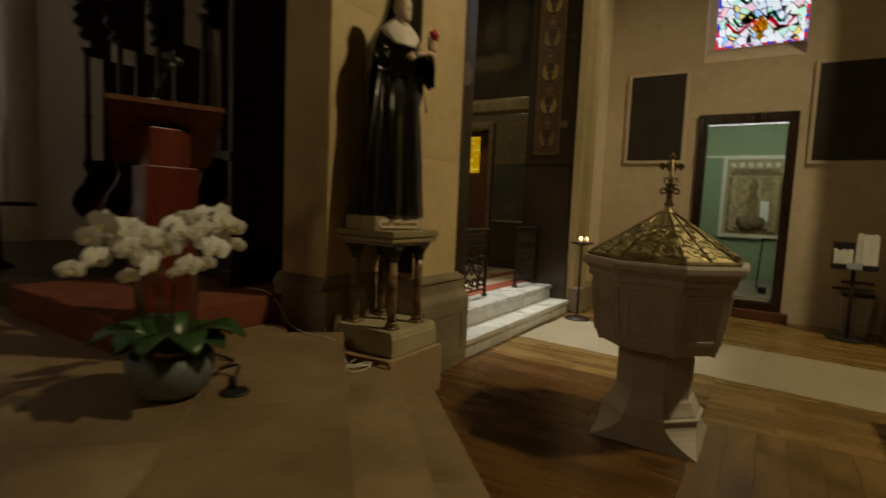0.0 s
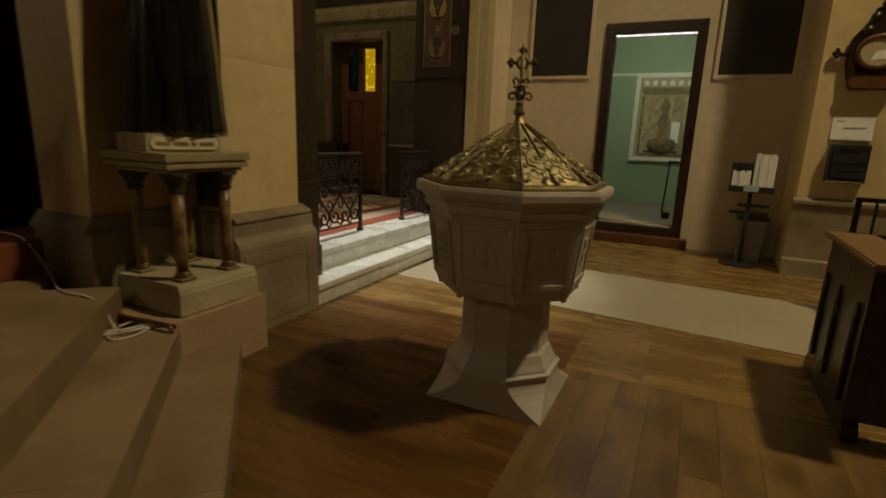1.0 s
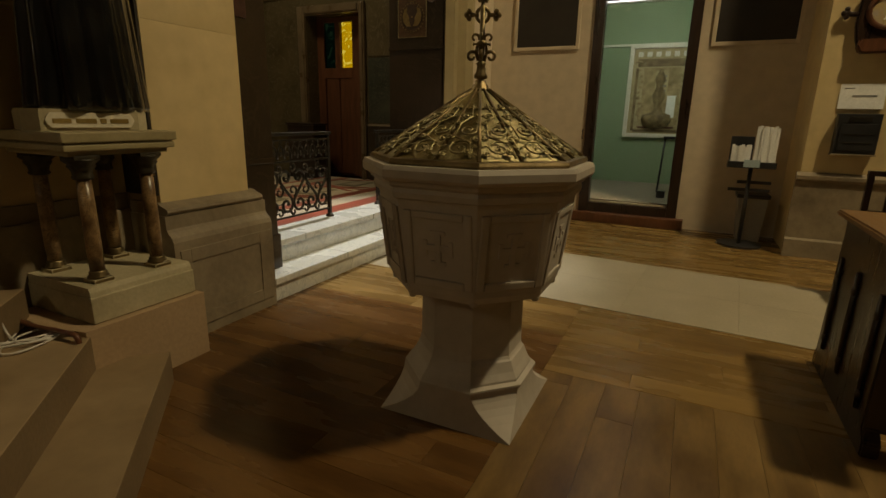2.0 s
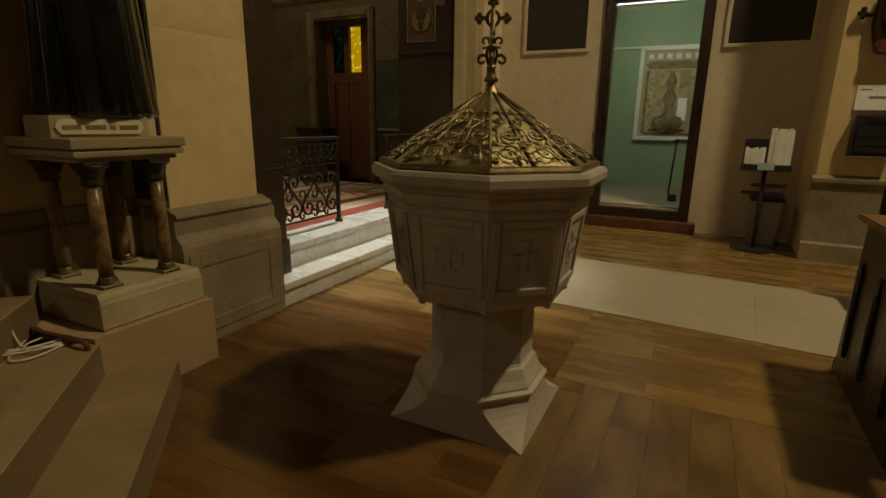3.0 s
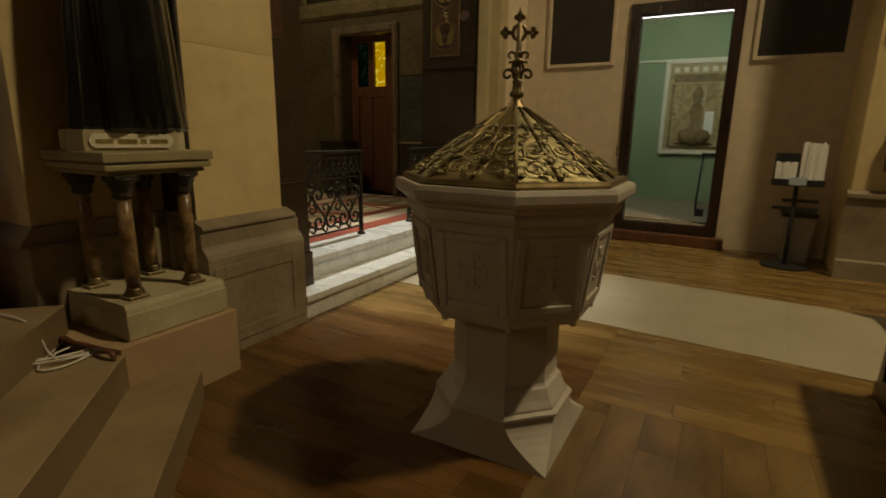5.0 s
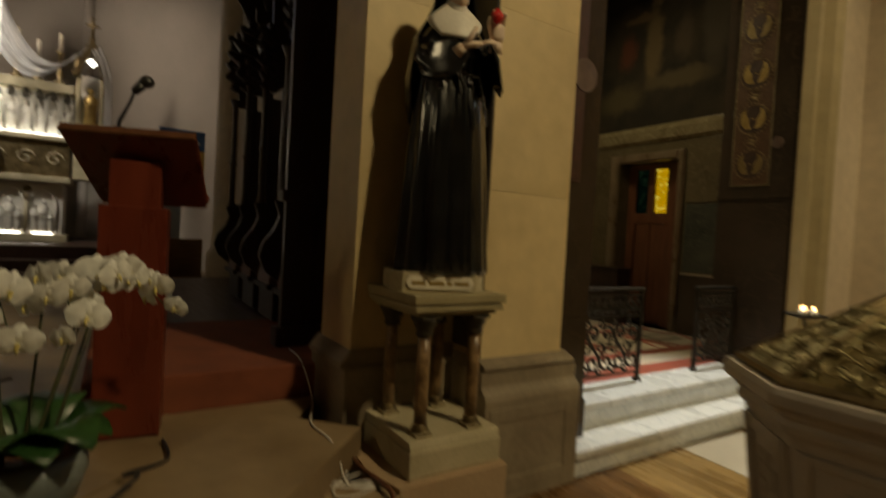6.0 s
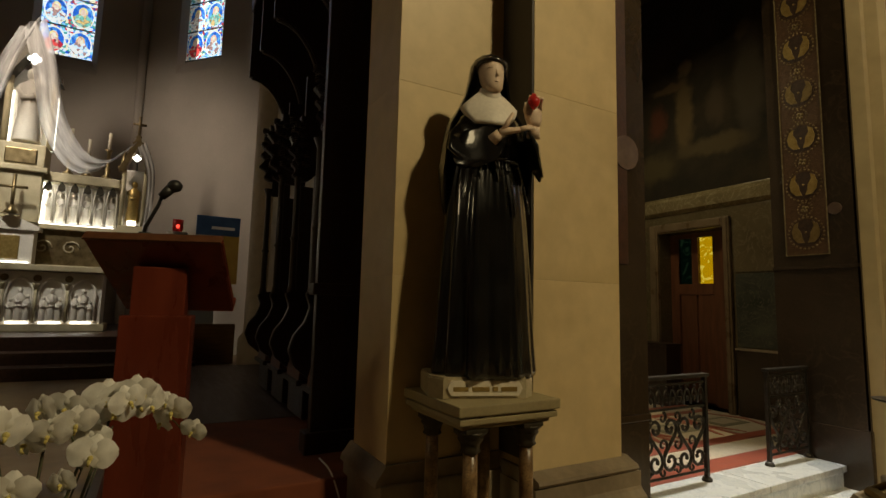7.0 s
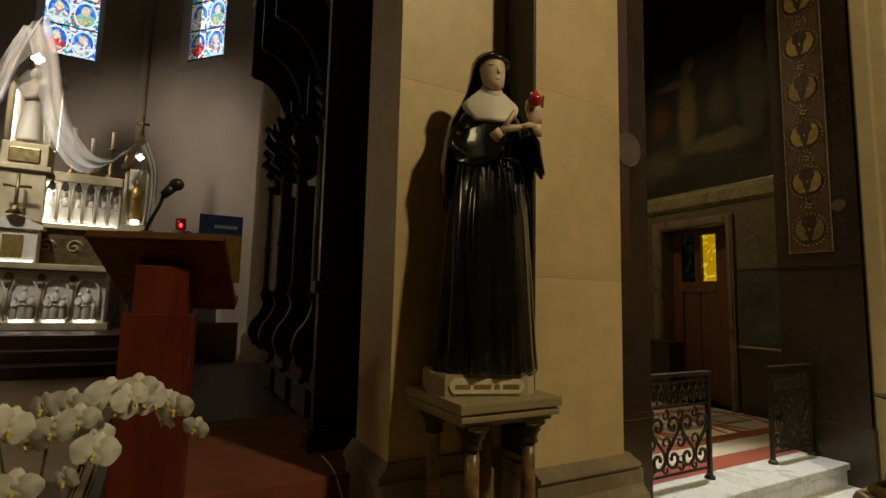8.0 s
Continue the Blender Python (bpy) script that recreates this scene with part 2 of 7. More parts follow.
def tinted_glass(name, colours, scale, lead=0.04):
    """Coloured transparent pieces between dark leads."""
    m, nt, p = nodes_of(name)
    n, l = nt.nodes.new, nt.links.new
    tc, vo, ed = n("ShaderNodeTexCoord"), n("ShaderNodeTexVoronoi"), n("ShaderNodeTexVoronoi")
    ed.feature = "DISTANCE_TO_EDGE"
    vo.inputs["Scale"].default_value = ed.inputs["Scale"].default_value = scale
    l(tc.outputs["Object"], vo.inputs[0])
    l(tc.outputs["Object"], ed.inputs[0])
    sep = n("ShaderNodeSeparateColor")
    l(vo.outputs["Color"], sep.inputs[0])
    ramp = n("ShaderNodeValToRGB")
    ramp.color_ramp.interpolation = "CONSTANT"
    for i, c in enumerate(colours):
        e = ramp.color_ramp.elements[i] if i < 2 else ramp.color_ramp.elements.new(0.5)
        e.color = (*c, 1)
    for i, e in enumerate(ramp.color_ramp.elements):
        e.position = i / len(colours)
    l(sep.outputs[0], ramp.inputs[0])
    tr = n("ShaderNodeBsdfTransparent")
    l(ramp.outputs[0], tr.inputs[0])
    gt = n("ShaderNodeMath")
    gt.operation, gt.inputs[1].default_value = "LESS_THAN", lead
    l(ed.outputs[0], gt.inputs[0])
    mix = n("ShaderNodeMixShader")
    l(gt.outputs[0], mix.inputs[0])
    l(tr.outputs[0], mix.inputs[1])
    p.inputs["Base Color"].default_value = (0.02, 0.02, 0.02, 1)
    l(p.outputs[0], mix.inputs[2])
    l(mix.outputs[0], nt.nodes["Material Output"].inputs[0])
    return m


BLUES = [(0.03, 0.14, 0.6), (0.6, 0.75, 0.9), (0.07, 0.28, 0.75), (0.6, 0.07, 0.08), (0.85, 0.72, 0.5), (0.8, 0.85, 0.9), (0.25, 0.55, 0.8), (0.1, 0.4, 0.35), (0.85, 0.8, 0.7)]
M_GLASS_APSE = tinted_glass("blue_stained_glass", BLUES, 19.0, 0.03)
M_GLASS_RIM = tinted_glass("pale_rim_glass", [(0.9, 0.88, 0.8), (0.7, 0.8, 0.85), (0.9, 0.8, 0.6)], 14.0, 0.02)
M_GLASS_BLUE = tinted_glass("sky_blue_glass", [(0.025, 0.13, 0.55), (0.06, 0.25, 0.72), (0.15, 0.42, 0.8)], 14.0, 0.03)
M_GLASS_RED = tinted_glass("ruby_glass", [(0.7, 0.08, 0.07), (0.5, 0.03, 0.05), (0.65, 0.45, 0.35)], 15.0, 0.03)
M_GLASS_PALE = tinted_glass("ivory_glass", [(0.85, 0.82, 0.75), (0.6, 0.7, 0.8), (0.45, 0.26, 0.22)], 15.0, 0.03)
M_GLASS_SAGE = tinted_glass("sage_glass", [(0.2, 0.5, 0.4), (0.4, 0.6, 0.5), (0.7, 0.5, 0.2)], 15.0, 0.03)
M_GLASS_HALO = tinted_glass("amber_glass", [(0.85, 0.68, 0.3), (0.8, 0.5, 0.3)], 9.0, 0.015)
M_GLASS_FLESH = tinted_glass("flesh_glass", [(0.8, 0.62, 0.5), (0.75, 0.55, 0.42)], 7.0, 0.01)
WHITES = [(0.9, 0.9, 0.95), (0.86, 0.86, 0.92), (0.9, 0.72, 0.76), (0.92, 0.92, 0.9), (0.9, 0.78, 0.45), (0.92, 0.9, 0.95), (0.6, 0.72, 0.9), (0.72, 0.88, 0.78), (0.88, 0.88, 0.9)]
M_GLASS_AISLE = tinted_glass("floral_stained_glass", WHITES, 11.0, 0.035)


def swirl_glass(name, a, b, scale):
    """Cathedral glass with a curling pattern of two tones."""
    m, nt, p = nodes_of(name)
    n, l = nt.nodes.new, nt.links.new
    tc, no, ramp, tr = n("ShaderNodeTexCoord"), n("ShaderNodeTexNoise"), n("ShaderNodeValToRGB"), n("ShaderNodeBsdfTransparent")
    no.inputs["Scale"].default_value, no.inputs["Detail"].default_value, no.inputs["Distortion"].default_value = scale, 2, 2.5
    l(tc.outputs["Object"], no.inputs[0])
    e = ramp.color_ramp.elements
    e[0].position, e[1].position = 0.52, 0.60
    e[0].color, e[1].color = (*a, 1), (*b, 1)
    l(no.outputs[0], ramp.inputs[0])
    l(ramp.outputs[0], tr.inputs[0])
    l(tr.outputs[0], nt.nodes["Material Output"].inputs[0])
    return m


M_GLASS_YELLOW = swirl_glass("yellow_cathedral_glass", (0.60, 0.43, 0.015), (0.74, 0.62, 0.20), 6.0)
M_GLASS_GREEN = swirl_glass("green_cathedral_glass", (0.022, 0.040, 0.028), (0.06, 0.085, 0.055), 6.0)
M_PANE = bpy.data.materials.new("clear_pane")
M_PANE.use_nodes = True
_p = M_PANE.node_tree.nodes["Principled BSDF"]
_p.inputs["Transmission Weight"].default_value, _p.inputs["Roughness"].default_value, _p.inputs["IOR"].default_value = 1.0, 0.02, 1.1

# ---- building helpers ----


def start():
    return bmesh.new()


def paint(bm, n, mi):
    bm.faces.ensure_lookup_table()
    for f in bm.faces[n:]:
        f.material_index = mi


def box(bm, x0, x1, y0, y1, z0, z1, mi=0, cut=0.0, m=None):
    """A block, with its edges cut by a bevel; m turns or moves it."""
    n = len(bm.faces)
    r = bmesh.ops.create_cube(bm, size=1.0)
    vs = r["verts"]
    for v in vs:
        v.co = Vector((x0 + (v.co.x + 0.5) * (x1 - x0), y0 + (v.co.y + 0.5) * (y1 - y0), z0 + (v.co.z + 0.5) * (z1 - z0)))
        if m is not None:
            v.co = m @ v.co
    if cut:
        es = list({e for v in vs for e in v.link_edges})
        bmesh.ops.bevel(bm, geom=es, offset=cut, segments=2, affect="EDGES", profile=0.6)
    paint(bm, n, mi)
    return bm


def prism(bm, pts, axis, a, b, mi=0, m=None):
    """A flat outline drawn out along an axis from a to b; pts are the two other coordinates in x, y, z order."""
    n = len(bm.faces)

    def at(p, h):
        c = [p[0], p[1]]
        c.insert("xyz".index(axis), h)
        v = Vector(c)
        return m @ v if m is not None else v

    lo, hi = [bm.verts.new(at(p, a)) for p in pts], [bm.verts.new(at(p, b)) for p in pts]
    fs = [bm.faces.new(lo), bm.faces.new(hi)]
    for i in range(len(pts)):
        j = (i + 1) % len(pts)
        fs.append(bm.faces.new((lo[i], lo[j], hi[j], hi[i])))
    bmesh.ops.recalc_face_normals(bm, faces=fs)
    paint(bm, n, mi)
    return bm


def lathe(bm, profile, sides=24, c=(0, 0, 0), turn=0.0, mi=0, smooth=True, shape=None):
    """Rings of (radius, height) round a vertical line; shape(angle, i) scales a ring's radius."""
    n = len(bm.faces)
    rings = []
    for i, (r, z) in enumerate(profile):
        ring = []
        for k in range(sides):
            a = turn + 2 * math.pi * k / sides
            q = r * (shape(a, i) if shape else 1.0)
            ring.append(bm.verts.new((c[0] + q * math.cos(a), c[1] + q * math.sin(a), c[2] + z)))
        rings.append(ring)
    for lo, hi in zip(rings, rings[1:]):
        for k in range(sides):
            j = (k + 1) % sides
            f = bm.faces.new((lo[k], lo[j], hi[j], hi[k]))
            f.smooth = smooth
    bm.faces.new(list(reversed(rings[0])))
    bm.faces.new(rings[-1])
    paint(bm, n, mi)
    return bm


def tube(bm, pts, r, sides=8, mi=0, r2=None):
    """A round bar along points, tapering from r to r2."""
    n = len(bm.faces)
    pts = [Vector(p) for p in pts]
    rings = []
    up = Vector((0.13, 0.31, 0.94)).normalized()
    for i, p in enumerate(pts):
        d = (pts[min(i + 1, len(pts) - 1)] - pts[max(i - 1, 0)]).normalized()
        u = d.cross(up)
        u = u.normalized() if u.length > 1e-4 else Vector((1, 0, 0))
        w = d.cross(u)
        q = r + ((r2 if r2 is not None else r) - r) * i / max(1, len(pts) - 1)
        rings.append([bm.verts.new(p + q * (math.cos(2 * math.pi * k / sides) * u + math.sin(2 * math.pi * k / sides) * w)) for k in range(sides)])
    for lo, hi in zip(rings, rings[1:]):
        for k in range(sides):
            f = bm.faces.new((lo[k], lo[(k + 1) % sides], hi[(k + 1) % sides], hi[k]))
            f.smooth = True
    bm.faces.new(rings[0])
    bm.faces.new(list(reversed(rings[-1])))
    bmesh.ops.recalc_face_normals(bm, faces=bm.faces[n:] if n else bm.faces[:])
    paint(bm, n, mi)
    return bm


def ball(bm, c, r, scale=(1, 1, 1), mi=0, seg=12, m=None):
    n = len(bm.faces)
    vs = bmesh.ops.create_uvsphere(bm, u_segments=seg, v_segments=max(6, seg * 2 // 3), radius=r)["verts"]
    for v in vs:
        p = Vector((v.co.x * scale[0], v.co.y * scale[1], v.co.z * scale[2]))
        v.co = (m.to_3x3() @ p if m is not None else p) + Vector(c)
    bm.faces.ensure_lookup_table()
    for f in bm.faces[n:]:
        f.smooth = True
    paint(bm, n, mi)
    return bm


def mesh_from(name, bm, materials):
    me = bpy.data.meshes.new(name)
    bm.to_mesh(me)
    bm.free()
    for x in materials if isinstance(materials, (list, tuple)) else [materials]:
        me.materials.append(x)
    return me


def part(name, bm, material, parent, label=""):
    ob = new(name, mesh_from(name, bm, material))
    ob.parent = parent
    return tagged(ob, label)


def thing(name, label, category, at=(0, 0, 0), turn=0.0, group=""):
    ob = new(name)
    ob.empty_display_size = 0.1
    ob.matrix_world = pose(*at, 0, 0, turn)
    return tagged(ob, label, category, group)


def solid(name, bm, material, label, category="", kind="", group=""):
    return tagged(new(name, mesh_from(name, bm, material)), label, category, group, kind)


def struct(name, bm, material, label=""):
    return tagged(new(name, mesh_from(name, bm, material)), label, "", "", "structure")


def arc(cx, cy, r, a0, a1, n=10):
    return [(cx + r * math.cos(radians(a0 + (a1 - a0) * i / n)), cy + r * math.sin(radians(a0 + (a1 - a0) * i / n))) for i in range(n + 1)]

# ---- large structure ----
# aisle wall with the vitrine's opening and the splayed window
bm = start()
box(bm, -1.2, 0.21, 9.587, 10.0, 0, 11)
box(bm, 0.21, 1.32, 9.587, 10.0, 0, 0.10)
box(bm, 0.21, 1.32, 9.587, 10.0, 2.62, 3.30)
box(bm, 1.32, 14, 9.587, 10.0, 0, 11)
box(bm, 0.21, 1.32, 9.587, 10.0, 5.9, 11)
prism(bm, [(0.21, 3.30), (1.32, 3.30), (1.30, 3.52), (0.30, 3.52)], "y", 9.80, 10.0)
struct("wall_north", bm, M_WALL, "beige plaster aisle wall")
bm = start()
a = [bm.verts.new(p) for p in ((0.12, 9.585, 3.30), (1.42, 9.585, 3.30), (1.42, 9.585, 5.9), (0.12, 9.585, 5.9))]
b = [bm.verts.new(p) for p in ((0.30, 9.83, 3.52), (1.31, 9.83, 3.52), (1.31, 9.83, 5.9), (0.30, 9.83, 5.9))]
struct("backing_wall", box(start(), -14, 14, 16.0, 16.2, 0, 11), M_WALL, "plain wall that closes the building")
for i in range(4):
    j = (i + 1) % 4
    bm.faces.new((a[i], a[j], b[j], b[i]))
struct("trim_window_splay", bm, M_WALL, "sloping plaster reveal round the stained window")

# chapel front between the arch and the aisle wall
bm = start()
box(bm, -1.55, -1.02, 8.15, 9.587, 0, 11)
struct("wall_chapel_front", bm, M_WALL, "beige wall beside the chapel arch")
bm = start()
prism(bm, [(-1.02, 8.15), (-0.98, 8.15), (-0.90, 8.19), (-0.90, 8.26), (-0.94, 8.28), (-0.94, 8.36), (-0.86, 8.40), (-0.83, 8.47), (-0.86, 8.54), (-0.94, 8.58), (-0.94, 8.8), (-1.02, 8.8)], "z", 0.0, 10.9)
struct("trim_arch_moulding", bm, M_SHAFT, "cream moulded stone shaft beside the chapel arch")
bm = start()
box(bm, -1.02, -0.80, 8.16, 8.9, 0, 0.32, cut=0.02)
struct("trim_arch_base", bm, M_BASE, "worn stone base of the arch shaft")
bm = start()
box(bm, -1.9, -1.05, 5.5, 8.15, 4.6, 11)
struct("wall_chapel_arch", bm, M_SHAFT, "wall over the chapel arch")

# pier between sanctuary and chapel
pier = tagged(new("pier"), "cream painted stone pier with a projecting pilaster", "", "", "structure")
# dark sheet added over the cream stone, to darken this side of the pilaster
part("pilaster_return", box(start(), -1.279, -1.034, 4.908, 4.919, 0.78, 11.0), M_PLAQUE, pier, "thin dark brown sheet added over the pilaster side")
z = 0.3
for top in (1.62, 2.56, 3.46, 4.4, 5.3, 6.2, 7.1, 8.0, 8.9, 9.8, 11.0):
    part("stone_course", box(start(), -1.70, -1.28, 4.30, 5.5, z, top, cut=0.0025), M_CREAM, pier)
    part("pilaster_stone", box(start(), -1.285, -1.03, 4.92, 5.5, z, top, cut=0.0025), M_CREAM, pier)
    z = top
bm = start()
box(bm, -1.74, -1.24, 4.26, 5.52, 0.0, 0.70, cut=0.015)
prism(bm, [(-1.25, 0.0), (-0.925, 0.0), (-0.925, 0.545), (-0.935, 0.57), (-0.962, 0.595), (-0.970, 0.61), (-0.970, 0.68), (-1.25, 0.68)], "y", 4.89, 5.57)
prism(bm, [(-1.25, 0.68), (-0.985, 0.68), (-0.966, 0.687), (-0.958, 0.700), (-0.964, 0.714), (-0.985, 0.722), (-0.998, 0.726), (-1.012, 0.733), (-1.032, 0.744), (-1.25, 0.744)], "y", 4.90, 5.545)
for y0, y1, z0, z1 in ((4.92, 4.98, 0.06, 0.50), (5.46, 5.545, 0.06, 0.50), (4.98, 5.46, 0.06, 0.13), (4.98, 5.46, 0.43, 0.50)):
    box(bm, -0.93, -0.919, y0, y1, z0, z1, cut=0.003)
prism(bm, [(4.245, 0.695), (4.25, 0.72), (4.27, 0.745), (4.295, 0.78), (4.9, 0.78), (4.9, 0.695)], "x", -1.74, -1.26)
struct("trim_pier_base", bm, M_BASE, "worn moulded stone base of the pier")

# dark marble jambs of the chapel arch
bm = start()
box(bm, -1.75, -1.10, 5.503, 5.80, 0.13, 4.6)
box(bm, -1.76, -1.085, 5.575, 5.815, 0.13, 0.40, cut=0.01)
box(bm, -1.755, -1.09, 5.503, 5.81, 0.88, 0.92, cut=0.006)
struct("jamb_south", bm, M_DARKM, "polished dark brown marble arch jamb")
bm = start()
box(bm, -1.11, -1.095, 5.515, 5.65, 1.74, 4.58)
struct("trim_jamb_mosaic", bm, M_REDMOS, "red-brown mosaic strip on the arch jamb")
bm = start()
box(bm, -1.62, -0.985, 8.125, 8.16, 0.13, 4.6)
box(bm, -1.63, -0.975, 8.105, 8.16, 0.13, 0.62, cut=0.01)
box(bm, -1.625, -0.98, 8.112, 8.16, 1.86, 1.89, cut=0.005)
box(bm, -1.0, -0.982, 8.125, 8.19, 0.13, 4.6)
struct("jamb_north", bm, M_DARKM, "polished dark brown marble arch jamb")


def gold_panel():
    """A tall mosaic strip of round medallions between two rails."""
    t = thing("mosaic_panel", "tall brown and gold mosaic strip of round leaf medallions", "mosaic", (-1.345, 8.122, 1.98))
    part("backing", box(start(), -0.165, 0.165, -0.004, 0.0, 0, 2.6), M_BROWNMOS, t)
    bm = start()
    for x in (-0.165, 0.157):
        box(bm, x, x + 0.008, -0.009, -0.004, 0, 2.6)
    box(bm, -0.157, 0.157, -0.009, -0.004, 0, 0.008)
    part("border", bm, M_GOLDM, t, "thin olive marble border")
    z = 0.19
    k = 0
    while z < 2.5:
        bm = start()
        pts = arc(0, z, 0.135, 0, 360, 26)
        for i in range(26):
            p = pts[i]
            ball(bm, (p[0], -0.007, p[1]), 0.009, (1, 0.5, 1), 0, 6)
        part("bead_ring", bm, M_BRONZE, t)
        bm = start()
        prism(bm, [(x, zz) for x, zz in arc(0, z, 0.118, 0, 360, 22)[:-1]], "y", -0.008, -0.003)
        part("roundel", bm, M_DARKMOS, t)
        bm = start()
        for s in (-1, 1):
            prism(bm, [(s * 0.012, z - 0.085), (s * 0.062, z - 0.082), (s * 0.098, z - 0.04), (s * 0.108, z + 0.015), (s * 0.09, z + 0.075), (s * 0.055, z + 0.098), (s * 0.062, z + 0.05), (s * 0.035, z + 0.005), (s * 0.03, z - 0.04)], "y", -0.012, -0.004)
        ball(bm, (0, -0.01, z + 0.005), 0.009, (1, 0.5, 1), 0, 6)
        part("medallion", bm, M_GOLD if k % 3 else M_DULLGOLD, t)
        bm = start()
        for i in range(14):
            a = i * math.pi / 7
            ball(bm, (0.055 * math.cos(a), -0.006, z + 0.205 + 0.055 * math.sin(a)), 0.007, (1, 0.5, 1), 0, 6)
        for a in (0.5, 2.07, 3.64, 5.21):
            ball(bm, (0.02 * math.cos(a), -0.006, z + 0.205 + 0.02 * math.sin(a)), 0.014, (1, 0.4, 1), 0, 8)
        part("boss", bm, M_BRONZE, t)
        z += 0.41
        k += 1


gold_panel()

# pale roundels on the jambs
for x, y, z, w in ((-1.13, 8.123, 2.35, 0.05), (-1.100, 5.64, 2.38, 0.10)):
    bm = start()
    if w < 0.08:
        prism(bm, arc(x, z, w, 0, 360, 18)[:-1], "y", y - 0.006, y + 0.002)
    else:
        prism(bm, arc(y, z, w, 0, 360, 18)[:-1], "x", x + 0.003, x + 0.011)
    struct("trim_jamb_roundel", bm, M_ROUNDEL, "dull rose marble roundel set in the jamb")

# chapel interior
bm = start()
box(bm, -7.0, -3.62, 9.2, 9.5, 0, 11)
box(bm, -2.72, -1.55, 9.2, 9.5, 0, 11)
box(bm, -3.62, -2.72, 9.2, 9.5, 2.5, 11)
struct("wall_chapel_north", bm, M_OLIVEM, "olive marble chapel wall")
bm = start()
box(bm, -2.60, -1.555, 9.185, 9.2, 1.95, 2.72, cut=0.003)
struct("panel_olive_marble", bm, M_OLIVEM, "olive marble wall panel")
bm = start()
box(bm, -2.60, -1.555, 9.18, 9.2, 1.10, 1.93, cut=0.003)
struct("panel_green_marble", bm, M_GREENM, "dark green marble wall panel")
bm = start()
box(bm, -2.60, -1.555, 9.16, 9.2, 0.33, 1.06, cut=0.003)
struct("panel_dado_marble", bm, M_DARKM, "dark marble dado panel")
bm = start()
box(bm, -2.62, -1.555, 9.15, 9.2, 1.06, 1.085, cut=0.004)
struct("trim_dado_rail", bm, M_BASE, "thin pale marble dado rail")
bm = start()
prism(bm, [(9.2, 2.74), (9.14, 2.78), (9.12, 2.9), (9.16, 2.95), (9.2, 2.95)], "x", -7.0, -1.555)
struct("trim_chapel_cornice", bm, M_GOLDM, "olive stone ledge under the painting")
struct("wall_chapel_west", box(start(), -7.3, -7.0, 5.5, 9.5, 0, 11), M_DARKM, "dark chapel end wall")
struct("wall_sanctuary_chapel", box(start(), -7.0, -1.70, 4.85, 5.5, 0, 11), M_GREYWALL, "wall between sanctuary and chapel")
struct("ceiling_chapel", box(start(), -7.0, -1.05, 5.5, 9.5, 6.0, 6.2), M_DARKM, "dark chapel vault")

# closing walls of the church
struct("wall_south", box(start(), -14, 14, -5.8, -5.5, 0, 11), M_WALL, "plain beige nave wall")
struct("wall_east_end", box(start(), 13.7, 14, -5.5, 9.6, 0, 11), M_WALL, "plain beige end wall")
struct("ceiling", box(start(), -14, 14, -5.8, 16.2, 11, 11.2), M_WALL, "plain plaster ceiling")
# projecting wall pier at the aisle
bm = start()
box(bm, 2.30, 3.6, 8.80, 9.59, 0, 11)
struct("wall_pier_aisle", bm, M_CREAM, "cream wall pier with a dado")
bm = start()
prism(bm, [(8.80, 0.0), (8.75, 0.0), (8.755, 0.16), (8.77, 0.18), (8.77, 0.70), (8.745, 0.72), (8.745, 0.75), (8.78, 0.78), (8.80, 0.78)], "x", 2.27, 3.63)
struct("trim_pier_dado", bm, M_BASE, "pale stone dado with a moulded cap")

# floor sheets
struct("floor", box(start(), -14, 14, -5.5, 9.6, -0.2, -0.02), M_STEP, "stone sub-floor")
struct("floor_chapel", box(start(), -7.0, -1.45, 5.5, 9.2, 0.0, 0.33), M_CREAMTILE, "raised chapel floor")

# white marble chapel steps
bm = start()
box(bm, -1.2, -0.95, 5.575, 8.14, 0.0, 0.115, cut=0.004)
struct("step_chapel_lower", bm, M_MARBLE, "white marble step")
bm = start()
for y0, y1 in ((5.575, 6.35), (6.354, 7.25), (7.254, 8.14)):
    box(bm, -1.24, -0.925, y0, y1, 0.118, 0.165, cut=0.008)
struct("tread_chapel_lower", bm, M_MARBLE, "white marble tread")
struct("step_chapel_upper", box(start(), -1.46, -1.17, 5.82, 8.1, 0.165, 0.283, cut=0.004), M_MARBLE, "white marble step")
bm = start()
for y0, y1 in ((5.82, 6.13), (6.134, 7.05), (7.054, 8.1)):
    box(bm, -1.56, -1.145, y0, y1, 0.286, 0.334, cut=0.008)
struct("tread_chapel_upper", bm, M_MARBLE, "white marble tread")

